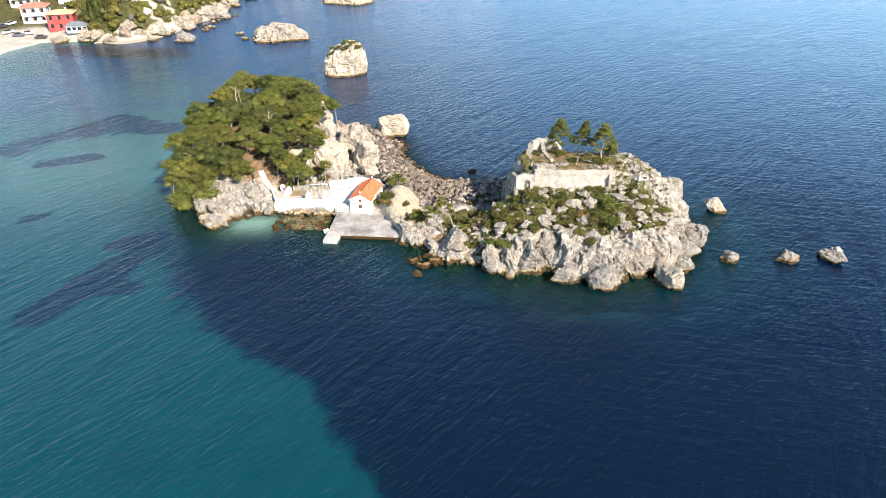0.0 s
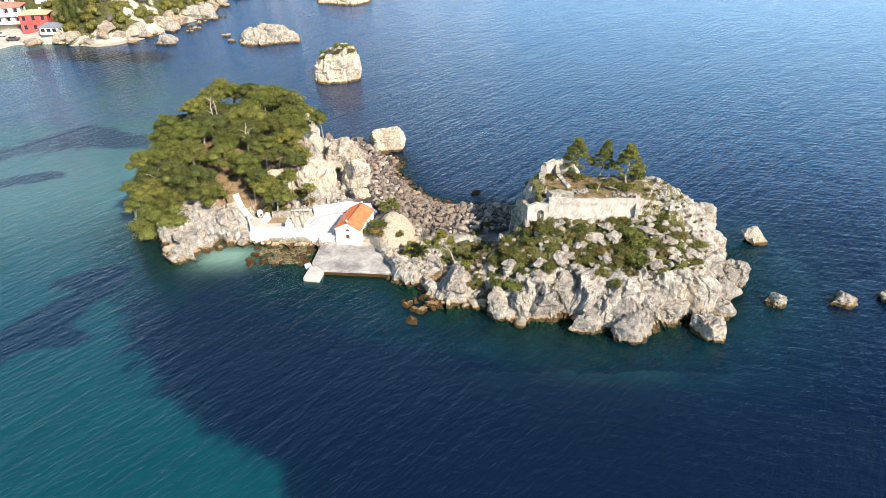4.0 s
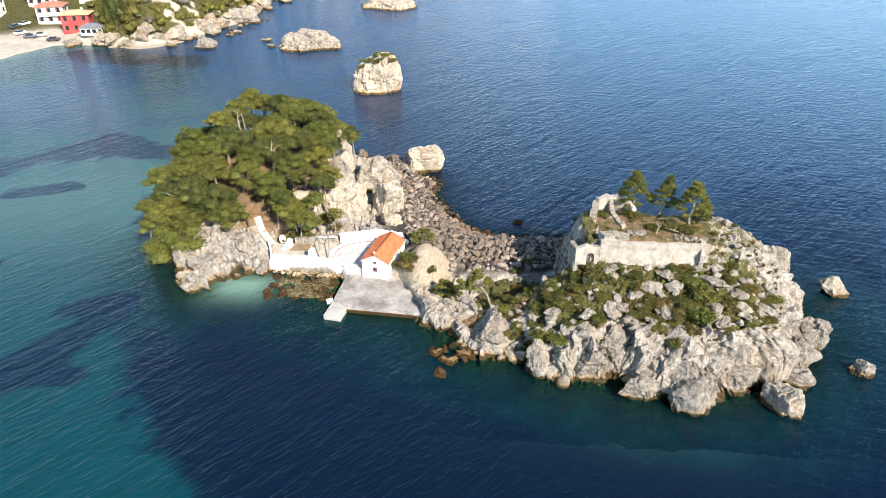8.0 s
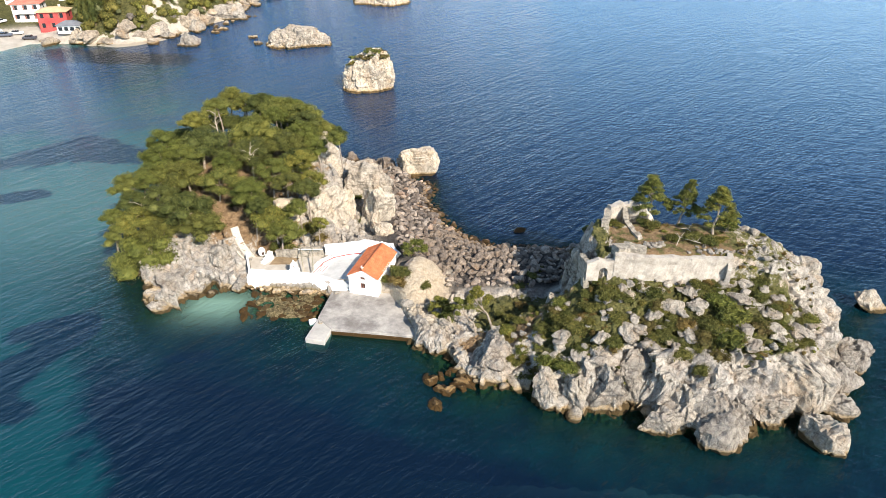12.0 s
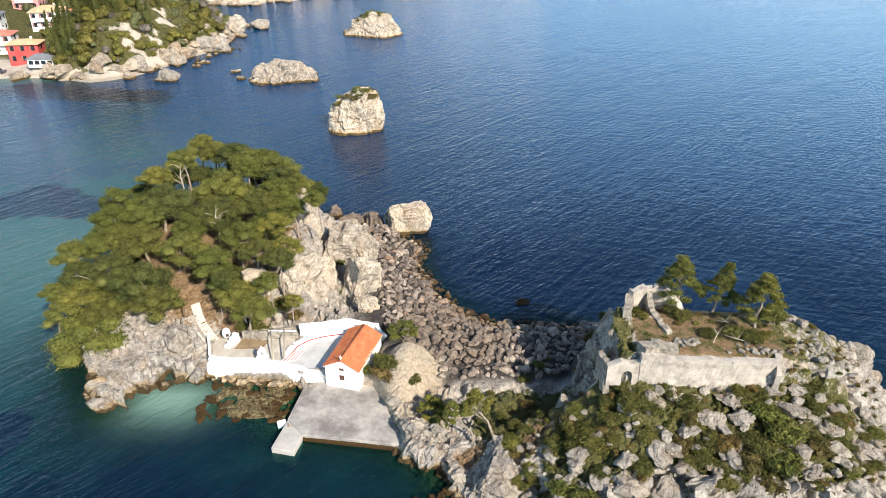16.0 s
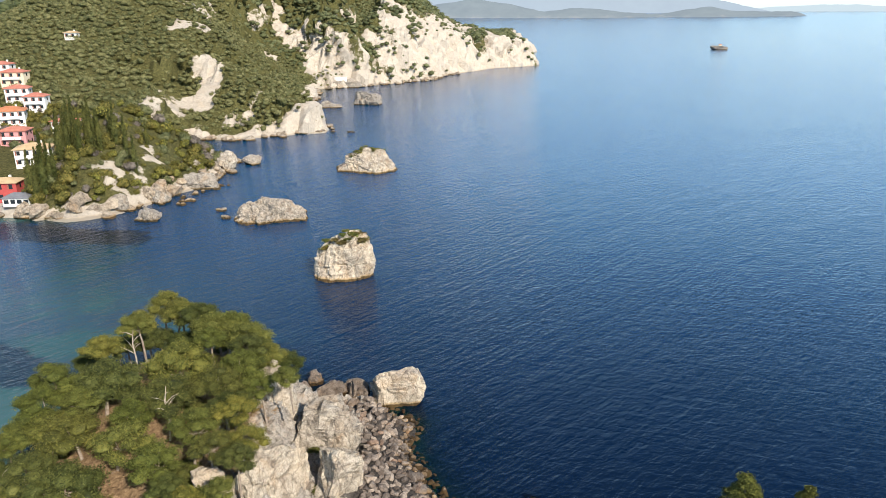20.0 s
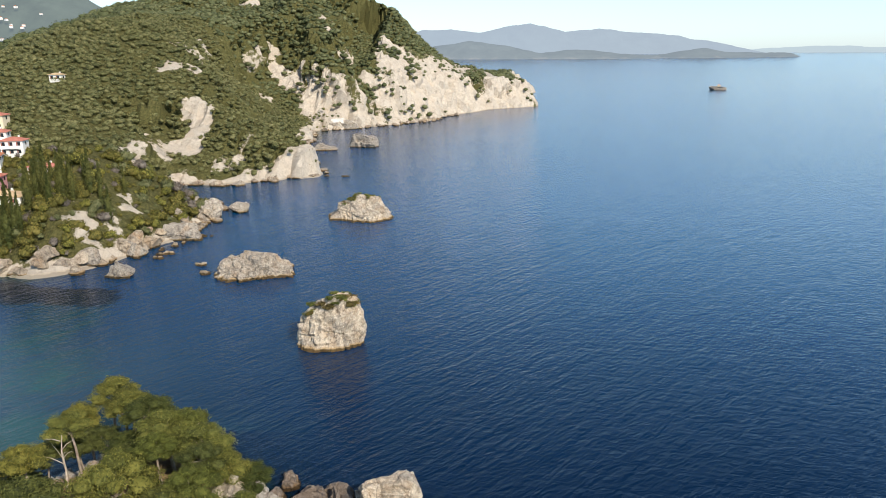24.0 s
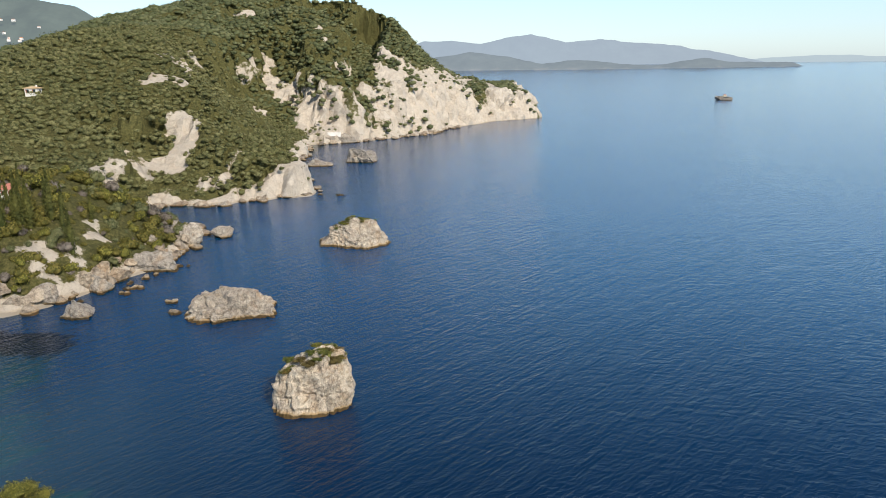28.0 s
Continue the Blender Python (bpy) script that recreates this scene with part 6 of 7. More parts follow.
    heap = []
    for k in range(130):
        x, y = rng.uniform(4, 38), rng.uniform(98, 107)
        r = rng.uniform(0.2, 0.55)
        heap.append((1500 + k % 40, x, y, ground_z(x, y) + 0.3 * r, (r * 1.4, r, r * 0.8), rng.uniform(0, 360)))
    for k in range(40):
        x, y = rng.uniform(29.5, 38), rng.uniform(104, 118)
        r = rng.uniform(0.2, 0.6)
        heap.append((1500 + k % 40, x, y, ground_z(x, y) + 0.2 * r, (r * 1.2, r, r * 0.9), rng.uniform(0, 360)))
    rock_heap("scrub_stones", heap, M_ROCK, "pale stones scattered through the scrub and on the cliff top")


def build_single_trees():
    for i, (x, y, h, w, lx, ly, lab) in enumerate([(1.7, 106.7, 6.0, 1.5, -2.6, 0.6, "leaning pine with a long bare pale trunk"), (-0.5, 106.6, 4.2, 1.3, -2.2, 0.4, "small leaning pine with a bare pale trunk"),
                                                   (-9.4, 121.6, 3.0, 1.9, 0.2, 0.3, "low spreading pine on the knoll behind the chapel"), (-4.8, 110.4, 3.2, 1.6, -0.3, 0.2, "low bushy pine above the shore rocks")]):
        t = pine(980 + i, h, w, 0.3, M_PINE, (lx, ly), 10, 260, 0.62 if i < 2 else 0.3, 0.12, "pine_tree", lab)
        t.matrix_basis = pose(x, y, ground_z(x, y) - 0.1)
    for i, pts in enumerate([[(25.3, 112.2, 0.1), (24.4, 112.4, 0.7), (23.4, 112.0, 1.0)], [(26.0, 109.9, 0.1), (24.8, 109.7, 0.5), (23.6, 110.2, 0.6)], [(22.6, 109.6, 0.0), (22.9, 109.9, 0.9), (22.5, 110.3, 1.5)]]):
        wood = thing("dead_branch", "bleached dead branch lying on the dry earth", "branch", "dead branches", at=pose(0, 0, ground_z(24, 111)))
        v, f = tube(pts, [0.045, 0.035, 0.012], 6)
        part("stem", mesh_of("stem", v, f, [M_DEADWOOD], True), None, wood)
        a = Vector(pts[1])
        for d in ((0.6, 0.5, 0.5), (-0.5, 0.6, 0.3), (0.1, -0.7, 0.4)):
            v, f = tube([a, a + Vector(d)], [0.025, 0.008], 5)
            part("twig", mesh_of("twig", v, f, [M_DEADWOOD], True), None, wood)
    # bare grey trees at the top of the wood
    for i, (x, y, h) in enumerate([(-46.4, 149.0, 7.0), (-36.2, 135.6, 7.0), (-50.2, 126.0, 6.0), (-32.0, 140.5, 6.5)]):
        tr = thing("bare_pine", "pine with bare pale branches in the wood", "tree", "pines of the islet", at=pose(x, y, ground_z(x, y) - 0.3))
        rng = np.random.default_rng(1600 + i)
        v, f = tube([(0, 0, 0), (0.2, 0, h * 0.4), (-0.1, 0.2, h * 0.7), (0.3, 0.1, h)], [0.13, 0.11, 0.08, 0.02], 7)
        part("trunk", mesh_of("trunk", v, f, [M_DEADWOOD], True), None, tr)
        for k in range(7):
            z = h * rng.uniform(0.45, 0.9)
            a = rng.uniform(0, 6.28)
            n = rng.uniform(1.0, 2.2)
            v, f = tube([(0.1, 0.1, z), (n * 0.5 * math.cos(a), n * 0.5 * math.sin(a), z + 0.5 * n), (n * math.cos(a), n * math.sin(a), z + 0.75 * n)], [0.055, 0.035, 0.01], 5)
            part("branch", mesh_of("branch", v, f, [M_DEADWOOD], True), None, tr)


# ---- the coast: woods, town, far land ----
def mesh_fast(name, v, tri, mat):
    me = bpy.data.meshes.new(name)
    me.vertices.add(len(v))
    me.vertices.foreach_set("co", np.ascontiguousarray(v, np.float32).ravel())
    me.loops.add(len(tri) * 3)
    me.loops.foreach_set("vertex_index", np.ascontiguousarray(tri, np.int32).ravel())
    me.polygons.add(len(tri))
    me.polygons.foreach_set("loop_start", np.arange(0, len(tri) * 3, 3, dtype=np.int32))
    me.polygons.foreach_set("use_smooth", np.ones(len(tri), bool))
    me.materials.append(mat)
    me.update(calc_edges=True)
    me.validate()
    return me


def crown_shape(seed, lobes, blades, level=1):
    """A tree crown of a few uneven lobes with leaf clumps standing out, as triangles; radius about 1."""
    rng = np.random.default_rng(seed)
    V, F, n = [], [], 0
    for i in range(lobes):
        a, q = 2.4 * i + rng.uniform(0, 1), 0.5 * math.sqrt(i / lobes)
        c = np.array([q * math.cos(a), q * math.sin(a), 0.45 + rng.uniform(-0.12, 0.2)])
        v, f = ico(level)
        r = rng.uniform(0.42, 0.62) * (1.45 if lobes == 1 else 1.0)
        w = v * (1 + 0.32 * fbm(v + seed * 3 + i * 7, 1.7, 3, 4))[:, None] * 0.86 * r * np.array([1, 1, 0.78]) + c
        V.append(w), F.append(f + n)
        n += len(w)
        u = rng.normal(size=(blades, 3))
        u /= np.linalg.norm(u, axis=1, keepdims=True)
        u[:, 2] = np.abs(u[:, 2]) * np.where(rng.uniform(size=blades) < 0.8, 1, -1)
        p = c + u * r * rng.uniform(0.75, 1.35, (blades, 1)) * np.array([1, 1, 0.78])
        t = np.cross(u, rng.normal(size=(blades, 3)))
        t /= np.linalg.norm(t, axis=1, keepdims=True)
        s = np.cross(u, t)
        k = rng.uniform(0.06, 0.15, (blades, 1))
        w = np.stack([p + t * k, p - 0.5 * t * k + 0.87 * s * k, p - 0.5 * t * k - 0.87 * s * k + u * k * 0.5], 1).reshape(-1, 3)
        V.append(w), F.append(np.arange(3 * blades).reshape(-1, 3) + n)
        n += len(w)
    return np.concatenate(V), np.concatenate(F)


def scatter(name, shapes, x, y, z, size, tall, rng, mat, label):
    V, F, n = [], [], 0
    kind = rng.integers(len(shapes), size=len(x))
    for k, (v, f) in enumerate(shapes):
        m = np.where(kind == k)[0]
        if not len(m):
            continue
        a = rng.uniform(0, 6.28, len(m))
        c, s = np.cos(a)[:, None], np.sin(a)[:, None]
        w = np.stack([(v[None, :, 0] * c - v[None, :, 1] * s) * size[m, None] + x[m, None], (v[None, :, 0] * s + v[None, :, 1] * c) * size[m, None] + y[m, None],
                      v[None, :, 2] * (size * tall)[m, None] + z[m, None]], 2)
        V.append(w.reshape(-1, 3))
        F.append((f[None] + (np.arange(len(m)) * len(v))[:, None, None] + n).reshape(-1, 3))
        n += len(m) * len(v)
    ob = new(name, mesh_fast(name, np.concatenate(V), np.concatenate(F), mat))
    return tagged(ob, label, "woods", kind="stuff")


def tree_spots(x0, x1, y0, y1, step, rng):
    gx, gy = np.meshgrid(np.arange(x0, x1, step), np.arange(y0, y1, step))
    x = (gx + rng.uniform(-0.45, 0.45, gx.shape) * step).ravel()
    y = (gy + rng.uniform(-0.45, 0.45, gx.shape) * step).ravel()
    z = mainland(x, y)
    sl = np.hypot(mainland(x + 2, y) - z, mainland(x, y + 2) - z) / 2
    bare = bare_amount(x, y)
    r = np.maximum(np.hypot(x, y - 90), 1)
    away = (z - mainland(x - 6 * x / r, y - 6 * (y - 90) / r)) / 6
    town = (x < -128) & (y < 262 + (-128 - x) * 1.05) & (y < 345) & (x > -260)
    ok = (z > 2.2) & (sl < np.where(y > 600, 6.0, 3.5)) & ~town & (away > np.where((y > 600) & (z > 16), -0.7, -0.22)) & (inside(COAST, x, y) > 1.8)
    clump = fbm(p3(x, y), 0.11, 3, 79) > np.where(y < 600, -0.16, -0.10) + 0.2 * bare
    ok &= (bare < 0.45) | (clump & (rng.uniform(size=len(x)) < 0.75))
    return x[ok], y[ok], z[ok]


def build_woods():
    rng = np.random.default_rng(91)
    near = [crown_shape(2000 + i, 4, 80, 1) for i in range(5)]
    mid = [crown_shape(2010 + i, 2, 34, 1) for i in range(6)]
    far = [crown_shape(2020 + i, 1, 30, 1) for i in range(5)]
    x, y, z = tree_spots(-235, -84, 244, 350, 2.9, rng)
    pick = rng.uniform(size=len(x)) + 0.35 * fbm(p3(x, y), 0.12, 2, 6)
    for lo, hi, mat, words in ((-9, 0.5, M_BUSH, "dense dark shrubs and trees on the headland"), (0.5, 0.72, M_PINE, "bright olive-green shrubs on the headland"), (0.72, 0.88, M_WOODS, "grey-green trees on the headland"), (0.88, 9, M_TWIG, "leafless grey-brown bushes on the headland")):
        k = (pick >= lo) & (pick < hi)
        scatter("headland_scrub", near, x[k], y[k], z[k] - 0.4, 0.9 + 2.2 * rng.uniform(size=int(k.sum())) ** 2, 1.2, rng, mat, words)
    x, y, z = tree_spots(-330, -60, 350, 600, 2.7, rng)
    scatter("hillside_woods", mid, x, y, z - 0.7, 1.6 + 2.1 * rng.uniform(size=len(x)) ** 1.5 + 0.5 * fbm(p3(x, y), 0.03, 2, 3), 0.9, rng, M_WOODS, "grey-green olive and oak woods on the hillside")
    x, y, z = tree_spots(-520, 70, 600, 960, 3.9, rng)
    scatter("far_hill_woods", far, x, y, z - 0.9, rng.uniform(2.0, 4.0, len(x)), 0.85, rng, M_WOODS, "dark green scrub woods on the far hill")
    x, y, z = tree_spots(-760, -330, 350, 900, 7.0, rng)
    scatter("inland_woods", far, x, y, z - 0.8, rng.uniform(3.4, 5.6, len(x)), 0.85, rng, M_WOODS, "olive woods on the inland slopes")


def build_cypresses():
    rng = np.random.default_rng(55)
    shapes = []
    for i in range(3):
        c = Cloud()
        h = 9.0
        for z in np.linspace(0.6, h, 16):
            r = 0.95 * math.sin(math.pi * min(z / h + 0.12, 1.0) ** 0.8) + 0.12
            for v, f in pad(rng, np.array([rng.normal(0, 0.06), rng.normal(0, 0.06), z]), np.array([r, r, 0.7]), 34, 0.28, 1):
                c.add(v, f)
        shapes.append(c.mesh("crown", M_CYPRESS))
    bole = mesh_of("trunk", *tube([(0, 0, -0.5), (0, 0, 1.2)], [0.2, 0.15], 7), [M_BARK], True)
    for i in range(46):
        t = i / 45
        if i < 16:
            x, y = rng.normal(-124.5, 1.9), rng.normal(255.0, 2.2)
        else:
            x, y = rng.normal(-121.5 + 4 * t, 4.0), rng.normal(266 + 9 * t, 6.0)
        tr = thing("cypress", "slender dark green cypress on the headland", "tree", "cypresses")
        part("trunk", bole, None, tr)
        part("crown", shapes[i % 3], None, tr)
        s = rng.uniform(0.85, 1.45)
        tr.matrix_basis = pose(x, y, float(mainland(np.array([x]), np.array([y]))[0])) @ Matrix.Diagonal((s * 0.9, s * 0.9, s, 1))


def house_walls(name, a, b):
    return simple(name, a, b, 0.35, 0.85, 0.1, 0.04)


M_HOUSE = {"white": house_walls("white_render", (0.66, 0.64, 0.60), (0.78, 0.76, 0.72)), "pink": house_walls("pink_render", (0.52, 0.24, 0.24), (0.62, 0.32, 0.31)),
           "cream": house_walls("cream_render", (0.62, 0.52, 0.36), (0.74, 0.64, 0.47)), "red": house_walls("deep_red_render", (0.34, 0.05, 0.05), (0.46, 0.09, 0.08)),
           "tan": house_walls("sand_render", (0.50, 0.40, 0.27), (0.60, 0.50, 0.36))}
M_ROOF = {"red": simple("red_roof_tiles", (0.40, 0.13, 0.09), (0.54, 0.23, 0.165), 0.6, 0.8, 0.3, 0.06), "orange": simple("orange_roof_tiles", (0.42, 0.15, 0.07), (0.56, 0.25, 0.13), 0.6, 0.8, 0.3, 0.06),
          "tan": simple("sun_bleached_roof_tiles", (0.46, 0.32, 0.18), (0.58, 0.43, 0.26), 0.6, 0.8, 0.3, 0.06), "grey": simple("grey_sheet_roof", (0.13, 0.135, 0.15), (0.22, 0.225, 0.24), 0.6, 0.7)}
M_GLASS = Nodes("dark_window_glass").done((0.02, 0.025, 0.03), 0.08, None, 0.5)


def hip_roof(w, d, h, rise, over=0.5):
    x, y, k = w / 2 + over, d / 2 + over, max(w - d, 0.6) / 2
    v = [(-x, -y, h), (x, -y, h), (x, y, h), (-x, y, h), (-k, 0, h + rise), (k, 0, h + rise), (-x, -y, h - 0.18), (x, -y, h - 0.18), (x, y, h - 0.18), (-x, y, h - 0.18)]
    return v, [(0, 1, 5, 4), (1, 2, 5), (2, 3, 4, 5), (3, 0, 4), (0, 6, 7, 1), (1, 7, 8, 2), (2, 8, 9, 3), (3, 9, 6, 0), (6, 9, 8, 7)]


def house(x, y, w, d, storeys, wall, roof, turn, label):
    z = float(mainland(np.array([x]), np.array([y]))[0])
    w, d = 0.8 * w, 0.8 * d
    h = 2.9 * storeys
    ho = thing("house", label, "house", "houses of the town", at=pose(x, y, z - 0.2, 0, 0, turn))
    part("wall", box(w, d, h + 1.5, (0, 0, h / 2 - 0.75), 0.03), M_HOUSE[wall], ho)
    part("roof", mesh_of("roof", *hip_roof(w, d, h, 0.19 * min(w, d)), [M_ROOF[roof]]), None, ho)
    n = max(2, int(w / 2.6))
    for s in range(storeys):
        for k in range(n):
            px = -w / 2 + w * (k + 0.5) / n
            win = part("window", box(0.95, 0.10, 1.35, (px, -d / 2 - 0.02, 1.65 + 2.9 * s), 0.0), M_GLASS, ho)
            part("shutter", box(0.42, 0.06, 1.4, (px - 0.72, -d / 2 - 0.04, 1.65 + 2.9 * s), 0.01), M_FRAME, win)
        for k in range(max(1, int(d / 3.5))):
            py = -d / 2 + d * (k + 0.5) / max(1, int(d / 3.5))
            part("window", box(0.10, 0.9, 1.3, (w / 2 + 0.02, py, 1.65 + 2.9 * s), 0.0), M_GLASS, ho)
        if s == 1 and wall != "red":
            bal = part("balcony", box(w * 0.7, 1.1, 0.14, (0, -d / 2 - 0.55, 2.85 * s), 0.02), M_HOUSE["white"], ho)
            part("railing", box(w * 0.7, 0.06, 0.9, (0, -d / 2 - 1.05, 2.85 * s + 0.5), 0.01), M_HOUSE["white"], bal)
    part("chimney", box(0.6, 0.6, 1.3, (w * 0.2, d * 0.15, h + 0.19 * min(w, d) * 0.8), 0.03), M_HOUSE["white"], ho)


def build_town():
    for row in [(-139.5, 259.5, 11, 7, 2, "red", "tan", 12, "two-storey house with a deep red front by the beach"),
                (-153, 268, 11, 8, 2, "white", "red", 15, "white house with a red tiled roof near the beach"),
                (-150, 292, 13, 10, 2, "white", "tan", 20, "white house with bleached roof tiles"),
                (-166, 284, 10, 9, 2, "white", "grey", 18, "tall white house with a grey roof"),
                (-169, 312, 11, 9, 2, "pink", "red", 14, "pink house with red roof tiles"),
                (-182, 330, 13, 10, 2, "white", "orange", 25, "white house with an orange tiled roof"),
                (-160, 330, 11, 9, 2, "white", "red", -10, "white house with a bright red roof"),
                (-149, 312, 10, 7, 1, "white", "orange", 5, "low white house with an orange roof")]:
        house(*row)
    for row in [(-178, 296, 11, 9, 2, "white", "red", 16, "tall white house with balconies"), (-176, 268, 10, 9, 2, "white", "orange", 10, "white house behind the beach"),
                (-192, 352, 11, 8, 2, "white", "red", 20, "white house with a red tiled roof on the slope"), (-181, 346, 10, 8, 2, "white", "red", 14, "white house with a red tiled roof on the slope"),
                (-201, 365, 12, 8, 2, "cream", "red", 10, "long cream house on the slope"), (-210, 372, 9, 8, 2, "white", "red", 10, "white house among the trees"),
                (-199, 410, 7, 5, 1, "white", "tan", 5, "white villa alone in the woods"), (-196, 318, 11, 9, 2, "white", "red", 22, "white house with balconies on the street"),
                (-204, 340, 11, 9, 2, "white", "red", 18, "white house with a red roof in the town"), (-188, 280, 10, 9, 2, "white", "red", 12, "white waterfront house with balconies")]:
        house(*row)
    ki = thing("kiosk", "low white kiosk with a grey hipped roof at the beach", "kiosk", at=pose(-130.5, 252.3, float(mainland(np.array([-130.5]), np.array([252.3]))[0]) - 0.1, 0, 0, 8))
    part("wall", box(7.2, 4.4, 2.6, (0, 0, 1.2), 0.03), M_HOUSE["white"], ki)
    part("roof", mesh_of("roof", *hip_roof(7.2, 4.4, 2.5, 1.1, 0.35), [M_ROOF["grey"]]), None, ki)
    for k in range(4):
        part("window", box(1.2, 0.1, 1.1, (-2.6 + 1.75 * k, -2.22, 1.4), 0.0), M_GLASS, ki)
    hut = thing("boat_hut", "small white hut on the shore below the cliffs", "hut", at=pose(-107, 598, 4.6, 0, 0, 10))
    part("wall", box(9, 4, 3, (0, 0, 1.4), 0.03), M_HOUSE["white"], hut)
    part("roof", box(9.4, 4.4, 0.25, (0, 0, 3.0), 0.03), M_HOUSE["white"], hut)
    ch = thing("islet_hut", "tiny pale hut on the far islet", "hut", at=pose(349, 1171, 4.6))
    part("wall", box(4, 3, 3, (0, 0, 1.2), 0.05), M_HOUSE["cream"], ch)
    part("roof", mesh_of("roof", *hip_roof(4, 3, 2.6, 1.0, 0.2), [M_ROOF["red"]]), None, ch)
    # parked cars on the beach road
    paints = [simple("car_paint", c, tuple(min(1, v * 1.1 + 0.01) for v in c), 1.0, 0.3, 0.0, 0.01, 0.5) for c in ((0.05, 0.05, 0.06), (0.6, 0.6, 0.6), (0.09, 0.10, 0.13), (0.7, 0.7, 0.68))]
    for i, (x, y, a) in enumerate([(-161.2, 258.0, 70), (-160.0, 261.6, 72), (-151.6, 250.4, 20), (-149.6, 253.0, 25), (-143.4, 249.6, 10), (-156.3, 252.6, 60)]):
        car = thing("car", "small parked car on the beach front", "car", "parked cars", at=pose(x, y, float(mainland(np.array([x]), np.array([y]))[0]) + 0.02, 0, 0, a))
        part("body", box(4.1, 1.7, 0.65, (0, 0, 0.62), 0.15), paints[i % 4], car)
        part("cabin", box(2.1, 1.5, 0.5, (-0.15, 0, 1.15), 0.18), M_GLASS, car)
        for sx in (-1.3, 1.3):
            for sy in (-0.78, 0.78):
                v, f = tube([(sx, sy - 0.1, 0.31), (sx, sy + 0.1, 0.31)], [0.31, 0.31], 12)
                part("wheel", mesh_of("wheel", v, f, [M_SHUTTER]), None, car)


def ridge_profile(xs, tops, seed, rough):
    x = np.linspace(xs[0], xs[-1], 180)
    return x, np.interp(x, xs, tops) + rough * fbm(np.stack([x * 0.006, 0 * x, 0 * x + seed], 1), 1.0, 5, seed)


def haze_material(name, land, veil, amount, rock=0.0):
    """Far backdrop land, with the haze of the bright sea air painted on as emission."""
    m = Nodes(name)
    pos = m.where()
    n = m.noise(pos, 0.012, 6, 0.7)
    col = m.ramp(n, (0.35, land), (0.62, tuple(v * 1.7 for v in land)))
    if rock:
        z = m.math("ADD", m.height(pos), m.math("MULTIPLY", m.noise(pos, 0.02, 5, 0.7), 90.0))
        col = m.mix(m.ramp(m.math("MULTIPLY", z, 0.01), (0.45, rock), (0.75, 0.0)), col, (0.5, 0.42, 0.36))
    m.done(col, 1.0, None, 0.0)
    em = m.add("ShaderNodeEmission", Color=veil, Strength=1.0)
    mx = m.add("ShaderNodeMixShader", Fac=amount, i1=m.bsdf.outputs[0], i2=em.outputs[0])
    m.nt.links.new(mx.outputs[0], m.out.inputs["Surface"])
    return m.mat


def far_range(name, y, depth, xs, tops, seed, rough, mat, label):
    x, top = ridge_profile(xs, tops, seed, rough)
    ts = np.linspace(0, 1, 26)
    V = []
    for t in ts:
        lift = np.sin(math.pi * 0.5 * t) if t <= 1 else 1
        zz = 20 + (top - 20) * lift * (1 + 0.16 * fbm(np.stack([x * 0.008, np.full_like(x, t * 4), 0 * x], 1), 1.0, 4, seed + 3) * math.sin(math.pi * t))
        V.append(np.stack([x, np.full_like(x, y + depth * t), zz], 1))
    for t in (0.5, 1.0):
        V.append(np.stack([x, np.full_like(x, y + depth * (1 + 0.4 * t)), 20 + (top - 20) * (1 - t)], 1))
    n, rows = len(x), len(V)
    i = np.arange(n * rows).reshape(rows, n)
    f = np.stack([i[:-1, :-1].ravel(), i[:-1, 1:].ravel(), i[1:, 1:].ravel(), i[1:, :-1].ravel()], 1)
    return tagged(new(name, mesh_of(name, np.concatenate(V), f, [mat], True)), label, "mountains", kind="structure")


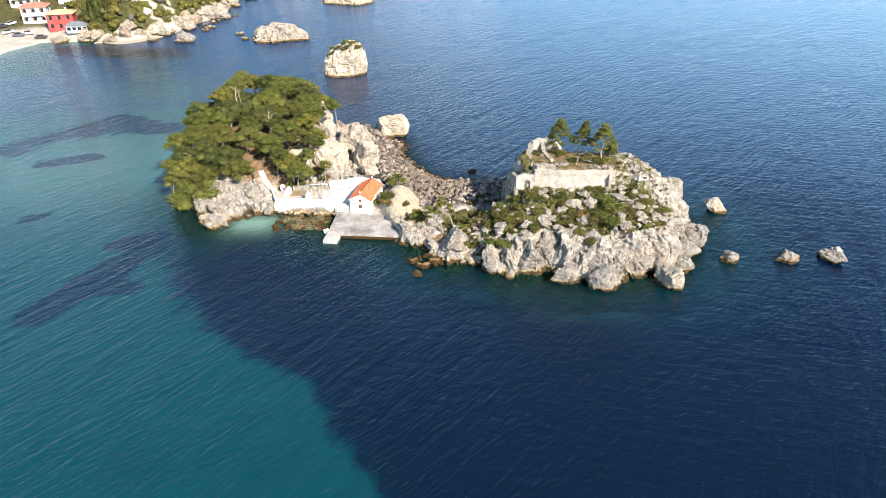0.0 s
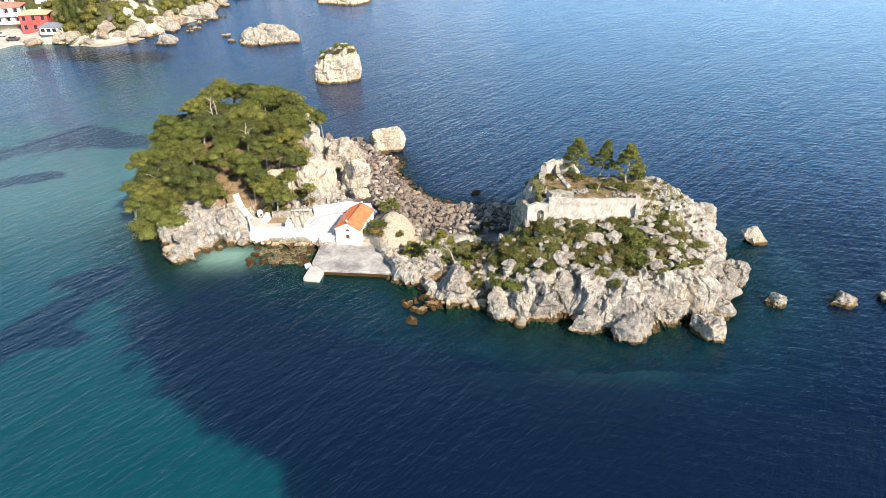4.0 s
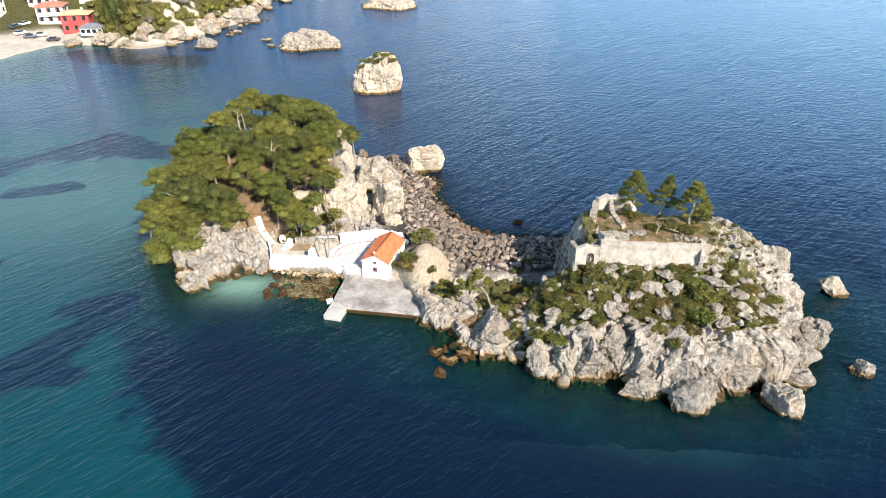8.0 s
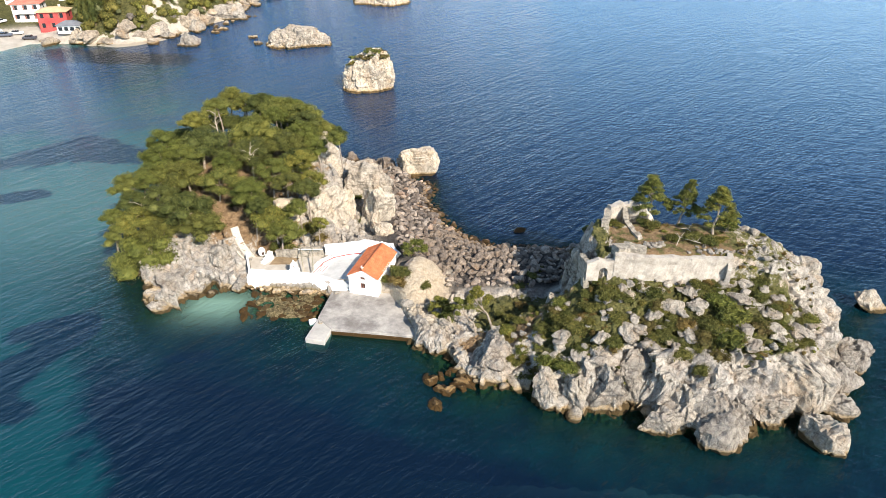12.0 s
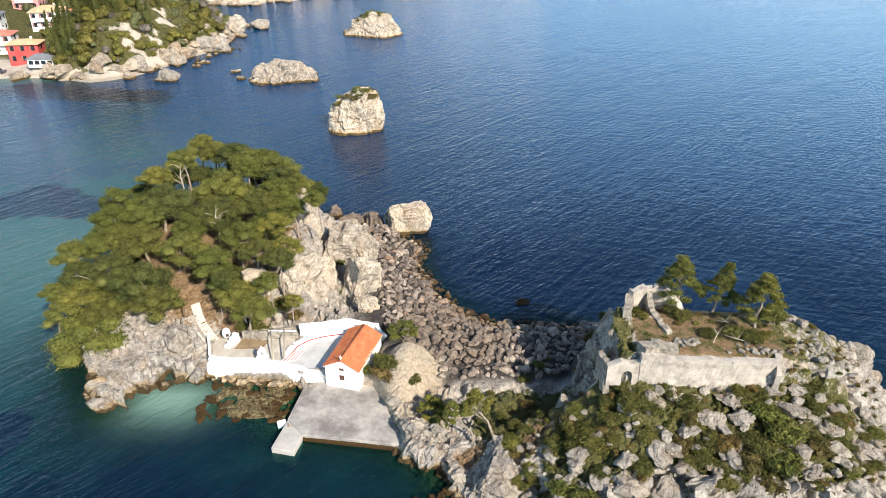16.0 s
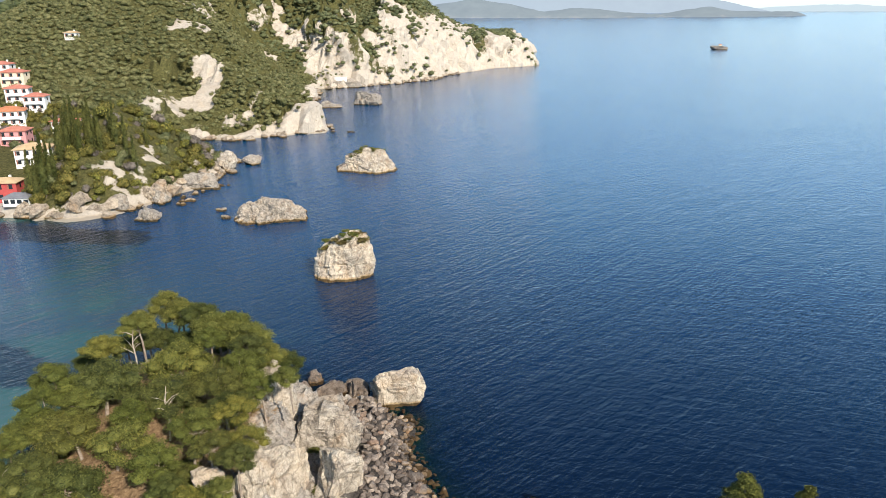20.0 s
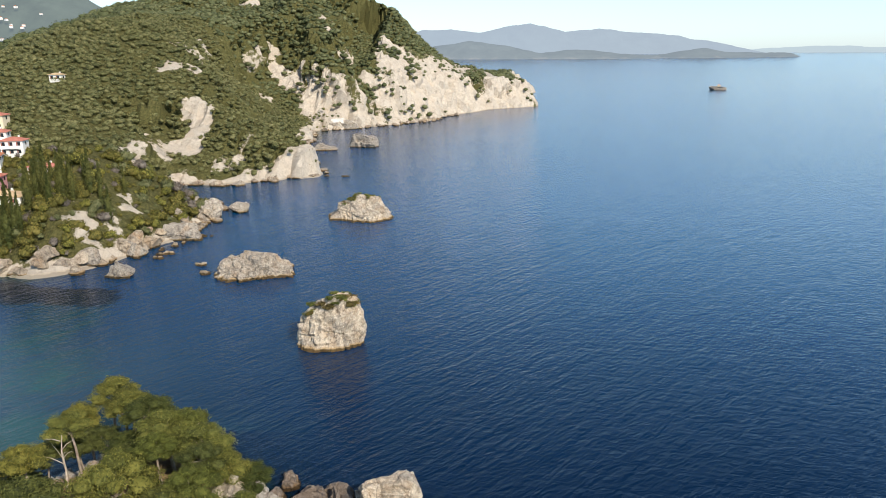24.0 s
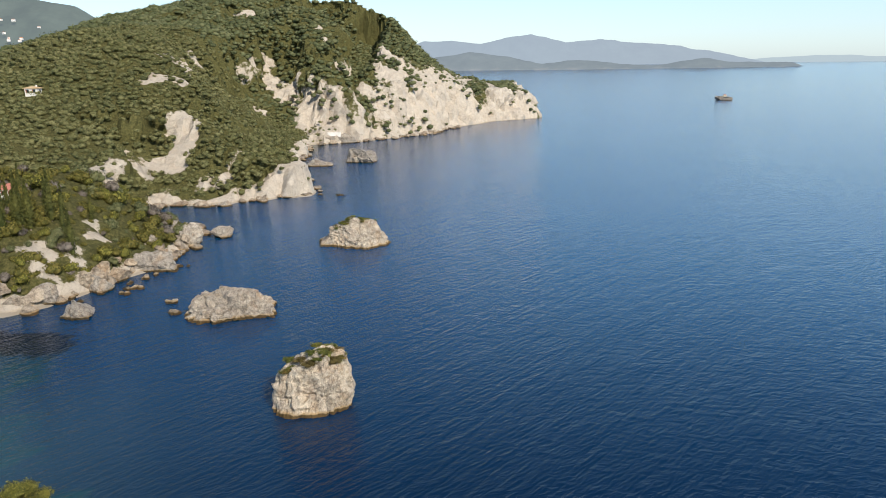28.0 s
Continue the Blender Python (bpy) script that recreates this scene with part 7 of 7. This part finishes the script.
def build_far_land():
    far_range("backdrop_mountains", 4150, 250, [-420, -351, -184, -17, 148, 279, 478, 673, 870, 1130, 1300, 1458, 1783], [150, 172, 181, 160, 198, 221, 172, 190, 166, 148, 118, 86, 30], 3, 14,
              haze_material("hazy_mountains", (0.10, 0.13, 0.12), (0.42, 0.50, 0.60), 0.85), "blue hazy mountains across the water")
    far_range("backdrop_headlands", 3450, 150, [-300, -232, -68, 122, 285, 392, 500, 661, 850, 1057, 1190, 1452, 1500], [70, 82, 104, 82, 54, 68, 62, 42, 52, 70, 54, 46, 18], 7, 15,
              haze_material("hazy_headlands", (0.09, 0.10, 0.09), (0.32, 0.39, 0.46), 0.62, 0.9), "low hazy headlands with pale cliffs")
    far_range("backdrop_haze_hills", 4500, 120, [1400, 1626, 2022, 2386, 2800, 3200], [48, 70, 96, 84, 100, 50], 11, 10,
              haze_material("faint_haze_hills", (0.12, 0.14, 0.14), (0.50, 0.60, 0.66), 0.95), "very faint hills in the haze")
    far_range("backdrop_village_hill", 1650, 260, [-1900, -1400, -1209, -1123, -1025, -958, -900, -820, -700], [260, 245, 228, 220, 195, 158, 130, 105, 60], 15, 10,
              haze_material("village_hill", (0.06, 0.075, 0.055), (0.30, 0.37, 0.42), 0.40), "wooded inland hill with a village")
    rng = np.random.default_rng(17)
    wall = mesh_of("wall", [(x, y, z) for z in (-3, 6) for x, y in ((-6, -5), (6, -5), (6, 5), (-6, 5))], [(0, 1, 5, 4), (1, 2, 6, 5), (2, 3, 7, 6), (3, 0, 4, 7), (4, 5, 6, 7)], [M_HOUSE["white"]])
    roof = mesh_of("roof", *hip_roof(12, 10, 6.05, 2.6, 0.6), [M_ROOF["orange"]])
    for i in range(34):
        x, t = rng.uniform(-1330, -1010), rng.uniform(0.22, 0.55)
        top = float(np.interp(x, [-1400, -1209, -1025, -900], [245, 228, 195, 130]))
        ho = thing("village_house", "small white house of the hillside village", "house", "village houses", at=pose(x, 1650 + 260 * t - 14, 20 + (top - 20) * math.sin(math.pi * 0.5 * t) - 1, 0, 0, rng.uniform(-30, 30)) @ Matrix.Scale(rng.uniform(0.4, 0.65), 4))
        part("wall", wall, None, ho)
        part("roof", roof, None, ho)


def crown_stacks():
    """Shrubs growing on the tops of the sea stacks."""
    rng = np.random.default_rng(41)
    meshes = [shrub_mesh(1700 + i, M_DRY if i == 2 else M_PINE, 5, 90) for i in range(3)]
    for ob in [o for o in scene.objects if o.name.startswith("sea_rock")]:
        v = np.array([ob.matrix_basis @ p.co for p in ob.data.vertices if p.normal.z > 0.35])
        zmax = v[:, 2].max()
        if zmax < 7.0:
            continue
        high = v[(v[:, 2] > zmax - (2.2 if zmax > 8.5 else 1.9))]
        picks = high[rng.choice(len(high), 26)]
        side = v[(v[:, 2] > zmax * 0.5) & (v[:, 2] < zmax * 0.75) & (v[:, 0] < ob.location.x - 2.2) & (v[:, 1] < ob.location.y)]
        if len(side):
            picks = np.concatenate([picks, side[rng.choice(len(side), 5)]])
        for p in picks:
            s = rng.uniform(0.7, 1.5)
            b = new("shrub", meshes[int(rng.integers(3))])
            b.matrix_basis = pose(p[0], p[1], p[2] - 0.3, 0, 0, rng.uniform(0, 360)) @ Matrix.Diagonal((s, s, s * 0.7, 1))
            tagged(b, "olive-green shrub growing on the sea stack", "shrub", "shrubs of the stacks")

# ---- build it all ----
build_sea()
build_islet()
build_coast()
build_far_land()
build_chapel()
build_terrace()
build_quay()
build_ruin()
build_boulders()
build_stacks()
crown_stacks()
build_grove()
build_right_pines()
build_single_trees()
build_shrubs()
build_cypresses()
build_town()
build_woods()
build_beach()
